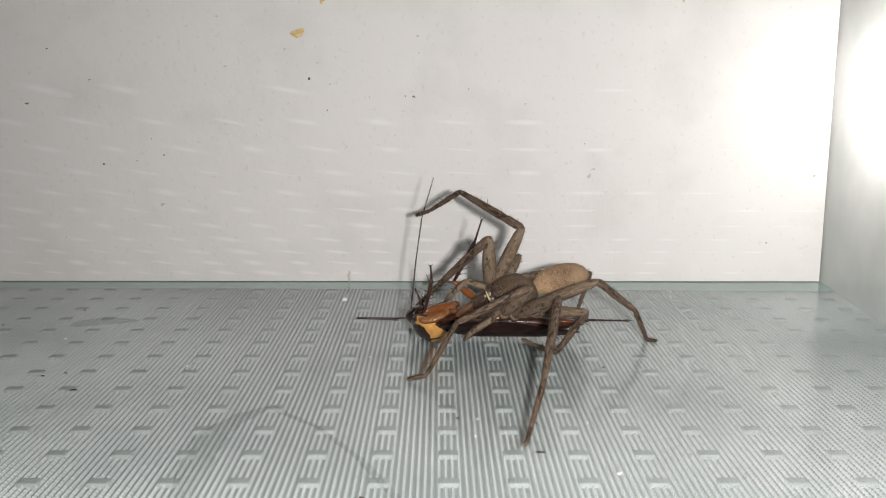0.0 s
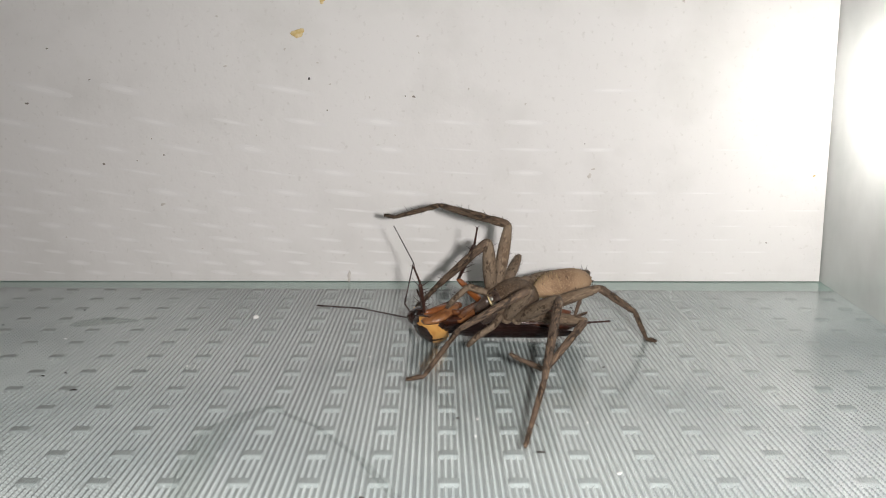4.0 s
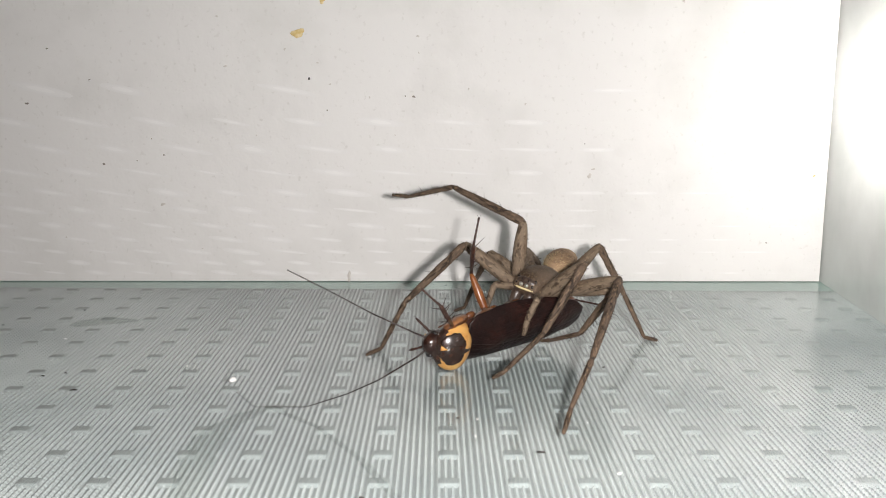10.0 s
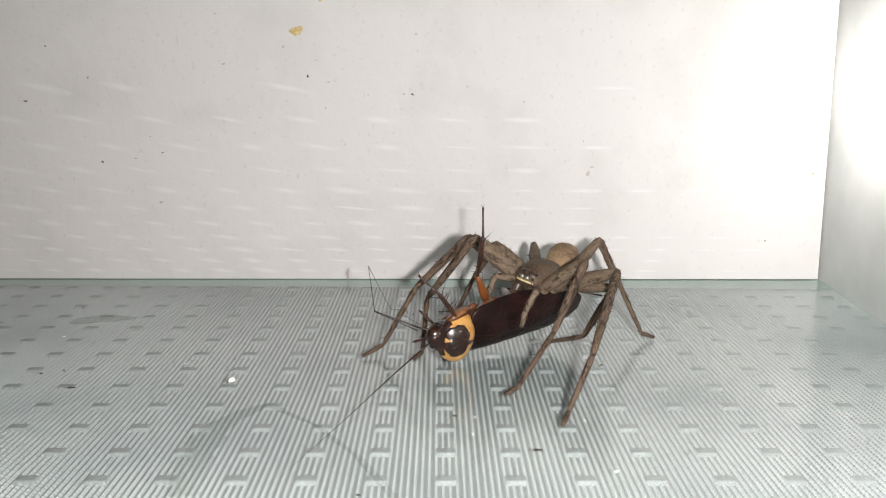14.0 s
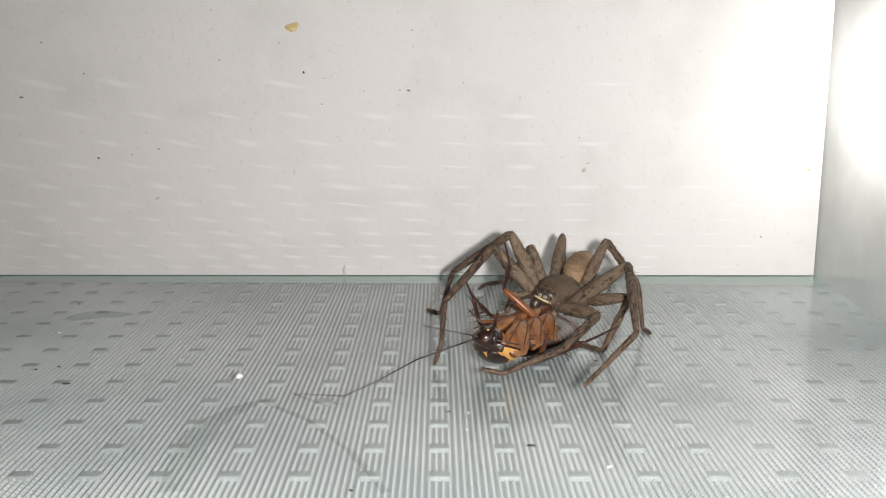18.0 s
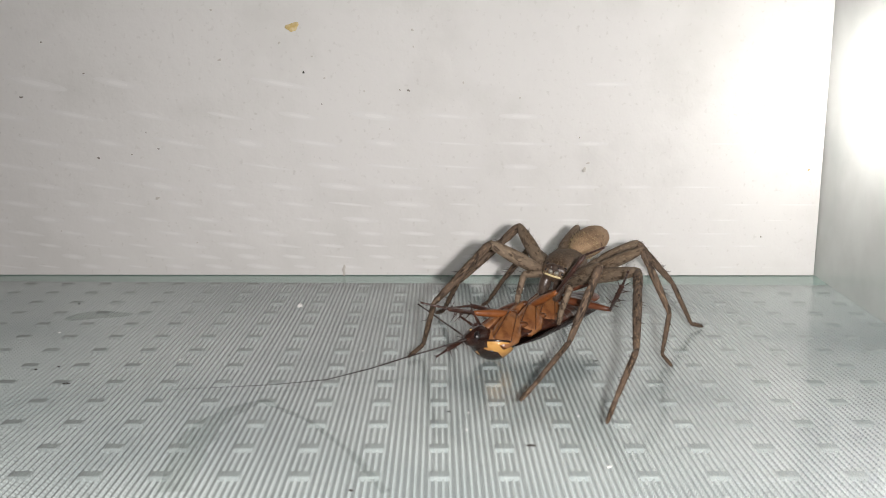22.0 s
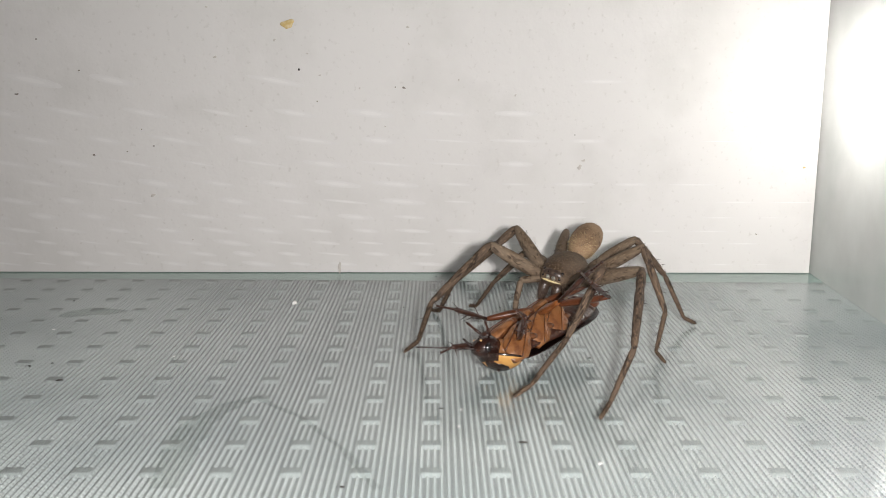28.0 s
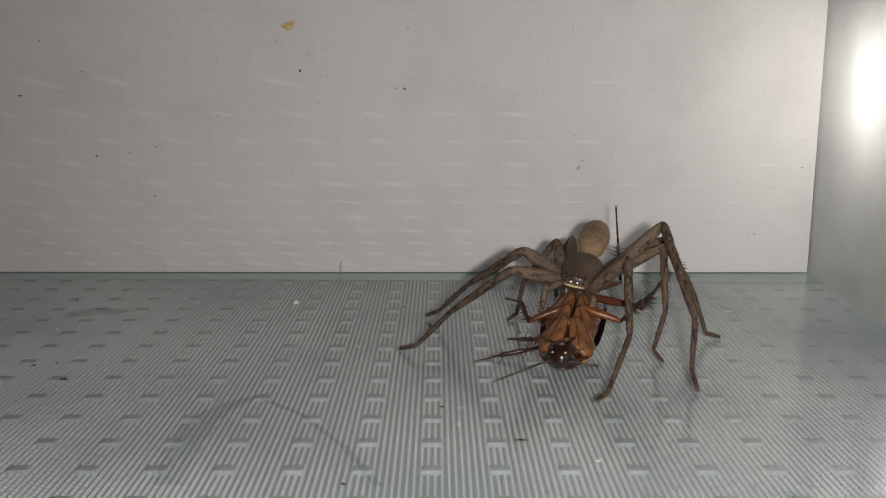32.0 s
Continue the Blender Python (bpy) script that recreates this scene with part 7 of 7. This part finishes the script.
    limb(*whips["1"], [
        (0, 81.8, 2.2, 81, -0, -99.8, 2.2, 80.5, -1.4, -99.9, 2.2, 80.2, -2.1, -99.5, 1.2),
        (1, 81, -8.2, 80.7, -9, -99.4, 9.2, 80.6, -9.1, -99.4, 9.2, 80.6, -9.1, -99.4, 9.1),
        (2, 84.9, 17.1, -95.1, -17.1, 84.5, 11.8, -105.4, 67.9, 77.6, -58.6, -96.2, -1, 83.8, 0.3),
        (3, 86.8, 19.5, -93.2, -19.5, 86.8, 19.5, -93.2, -19.5, 86.5, 16.1, -94.5, 0.1, 85.6, 2.6),
        (3.5, 84, -11.3, 83.8, -10.5, 81.1, 0.8, -98.9, -0.9, -96.2, 10.6, 83.8, -10.3, 81.2, 0.7),
        (5.5, 80.8, -11.4, 80.8, -11.4, 78.3, -11.9, -103.8, 12.3, -97.2, 10.9, 80.8, -11.4, 78.3, -11.9),
        (6, 82.9, 6.1, 81.3, 2.6, 79.3, -2.1, 76, -0, -104.8, -0.5, -100, 2.6, -98.6, -2.7),
        (7, 82.7, -12.9, 81.8, -16.4, -99.5, 21.2, 81.1, -19.1, -98.4, 17.2, 81.2, -18.6, 76.6, -34),
        (8, 85.4, -7, 84.5, -9.1, 80.7, -17.8, 77.6, -19.2, -102.3, 19.1, -99.4, 18, -95.4, 9),
        (8.5, 86.7, -28.3, 88.7, -16.6, -91.3, 16.8, 88.7, -16.8, -91.3, 16.7, 88.7, -16.7, -91.3, 16.8),
        (9, 104.6, 1.7, 96.3, -9, 89.8, -12.9, -92.2, 13.7, -81.8, 8.2, 96.2, -9.1, 89.8, -12.9),
        (9.5, 133.1, 20.2, 108, -8.9, -72.1, 9, -48.9, -18.1, 126.3, 12.9, 126.4, 13, -56.5, -9.7),
        (10, 124.4, -2.8, 98.7, 9.6, 76.3, 18.4, 80.5, 9.3, 101.6, -32.5, -173, -65, 7.2, 65),
        (11, 117, -15.7, 110.7, -14.5, 91.8, -10, 91.6, -9.9, 88.9, -9.1, 88.9, -9.1, -91.1, 9.1),
        (12, 102, 12.5, 101, 12.7, 77.3, 16, 76.9, 16.1, 81.6, 6.2, -96.5, -2.1, -105, -19.9),
        (13, 91, 22.1, 91, 22.1, 81.5, 24.7, 71.2, 26.8, 72, 25.3, 76.1, 17.8, 76.1, 17.7),
        (14, 111.2, 10.7, 99.3, 18.3, 67.4, 32.3, 67.2, 32.4, 67.6, 31.8, 67.7, 31.6, 67.7, 31.6),
        (14.5, 115.7, 12.8, 92.9, 28.7, 60.6, 40.2, 60.1, 40.3, 60.1, 40.3, 60.1, 40.3, -119.9, -40.3),
        (16.5, 131.7, 0.9, 94.1, 17.1, 73.9, 22.6, 75.4, 19.4, 80.6, 8, 75.8, 17, -105.2, -18.7),
        (17, 121.3, -15.1, 100.7, 3.6, 78.2, 22.5, 76.3, 19.5, 75, 19.5, 70.1, 29.4, -109.9, -29.4),
        (17.25, 136.7, 7.3, 109.9, -17.2, 77.1, 16.9, -103.4, -17.3, -69.8, 17.5, 110, -17.2, 76.8, 17.1),
        (17.5, 92.9, 49.2, 111.3, 14.8, 76.8, -1.8, -103.3, 1.8, -68.5, -14.9, 111.1, 14.7, 77, -1.7),
        (18, 138, 33.5, 137.6, 34, 108.8, 27.5, 90.3, 5, 152.9, 16.4, 9.5, -15.1, -95.5, -3.1),
        (18.5, 123.8, 10.8, 122.2, 11, -57.8, -11, 122.2, 11, -57.8, -11, 122.2, 11, -57.8, -11),
        (19, 119.5, 9.4, -60.5, -9.4, 119.5, 9.4, -60.5, -9.4, 119.5, 9.4, -60.5, -9.4, 119.5, 9.4),
        (20, 121, -2.7, -59, 2.7, 121, -2.7, -59, 2.7, 121, -2.7, -59, 2.7, 121, -2.7),
        (21, 80.4, 12.2, 68.1, 6.9, -128.1, 0.7, 40, -6.3, 64.4, 5.2, -127.5, 0.4, -110.2, -7.7),
        (22, 151.1, -41.5, 148.5, -39.3, -31.5, 39.3, -28.9, 41.5, 151, -41.4, 148.4, -39.2, -31.7, 39.2),
        (23, 119.8, 36, 119.8, 36, -60.2, -36, 119.8, 36, -60.2, -36, 119.8, 36, -60.2, -36),
        (24, 143.8, -10.8, 143.8, -10.8, -36.2, 10.8, -36.2, 10.8, 143.8, -10.8, 143.8, -10.8, -36.2, 10.8),
        (25.5, 143.8, -10.9, 143.8, -10.9, -36.2, 10.9, -36.2, 10.9, 143.8, -10.9, 143.8, -10.9, -36.2, 10.9),
        (27.5, 143.7, -14.5, 144.7, -18.7, 146.5, -28.9, -33.7, 30.9, -35.1, 16.8, 144.7, -18.8, 146.5, -28.9),
        (28, 163.8, -36.3, -16.2, 36.3, 163.8, -36.3, -16.2, 36.3, 163.8, -36.3, -16.2, 36.3, 163.8, -36.3),
        (28.5, 122.7, 42.5, 122.7, 42.5, -57.3, -42.5, -57.3, -42.5, 122.7, 42.5, 122.7, 42.5, -57.3, -42.5),
        (29, 135.3, 32.2, -44.7, -32.2, 135.3, 32.2, -44.7, -32.2, 135.3, 32.2, -44.7, -32.2, 135.3, 32.2),
        (30, 109.7, 51, -70.3, -51, 109.7, 51, -70.3, -51, 109.7, 51, -70.3, -51, 109.7, 51),
        (31, 125.4, 44.2, -87.6, -59, 69.6, 61.5, -87, -58.9, 114.2, 51.5, -23.5, -1.4, 156.3, 1.8),
        (32, 163.1, 16.5, 160, 20.8, -19.6, -20.3, -18.9, -19.3, 161.3, 19, 161, 19.5, -18.7, -19),
    ], on_neck=True)
    walk(lint, [
        (0, pose(-0.02161, 0.08311, 0.0007)), (1.2, pose(-0.02082, 0.08260, 0.0007)),
        (2, pose(-0.02700, 0.07663, 0.0007)), (3.5, pose(-0.03637, 0.06965, 0.0007)),
        (6, pose(-0.04007, 0.06442, 0.0007)), (8.2, pose(-0.03928, 0.05908, 0.0007)),
        (9.5, pose(-0.03425, 0.02998, 0.0007)), (13, pose(-0.03371, 0.02831, 0.0007)),
        (16.5, pose(-0.03351, 0.02815, 0.0007)), (18.1, pose(-0.03115, 0.02800, 0.0007)),
        (18.8, pose(-0.02850, 0.07246, 0.0007)), (25.5, pose(-0.02850, 0.07246, 0.0007)),
        (27.5, pose(-0.02850, 0.07246, 0.0007)), (31, pose(-0.02850, 0.07246, 0.0007)),
        (32, pose(-0.02850, 0.07246, 0.0007)),
    ])


motions()
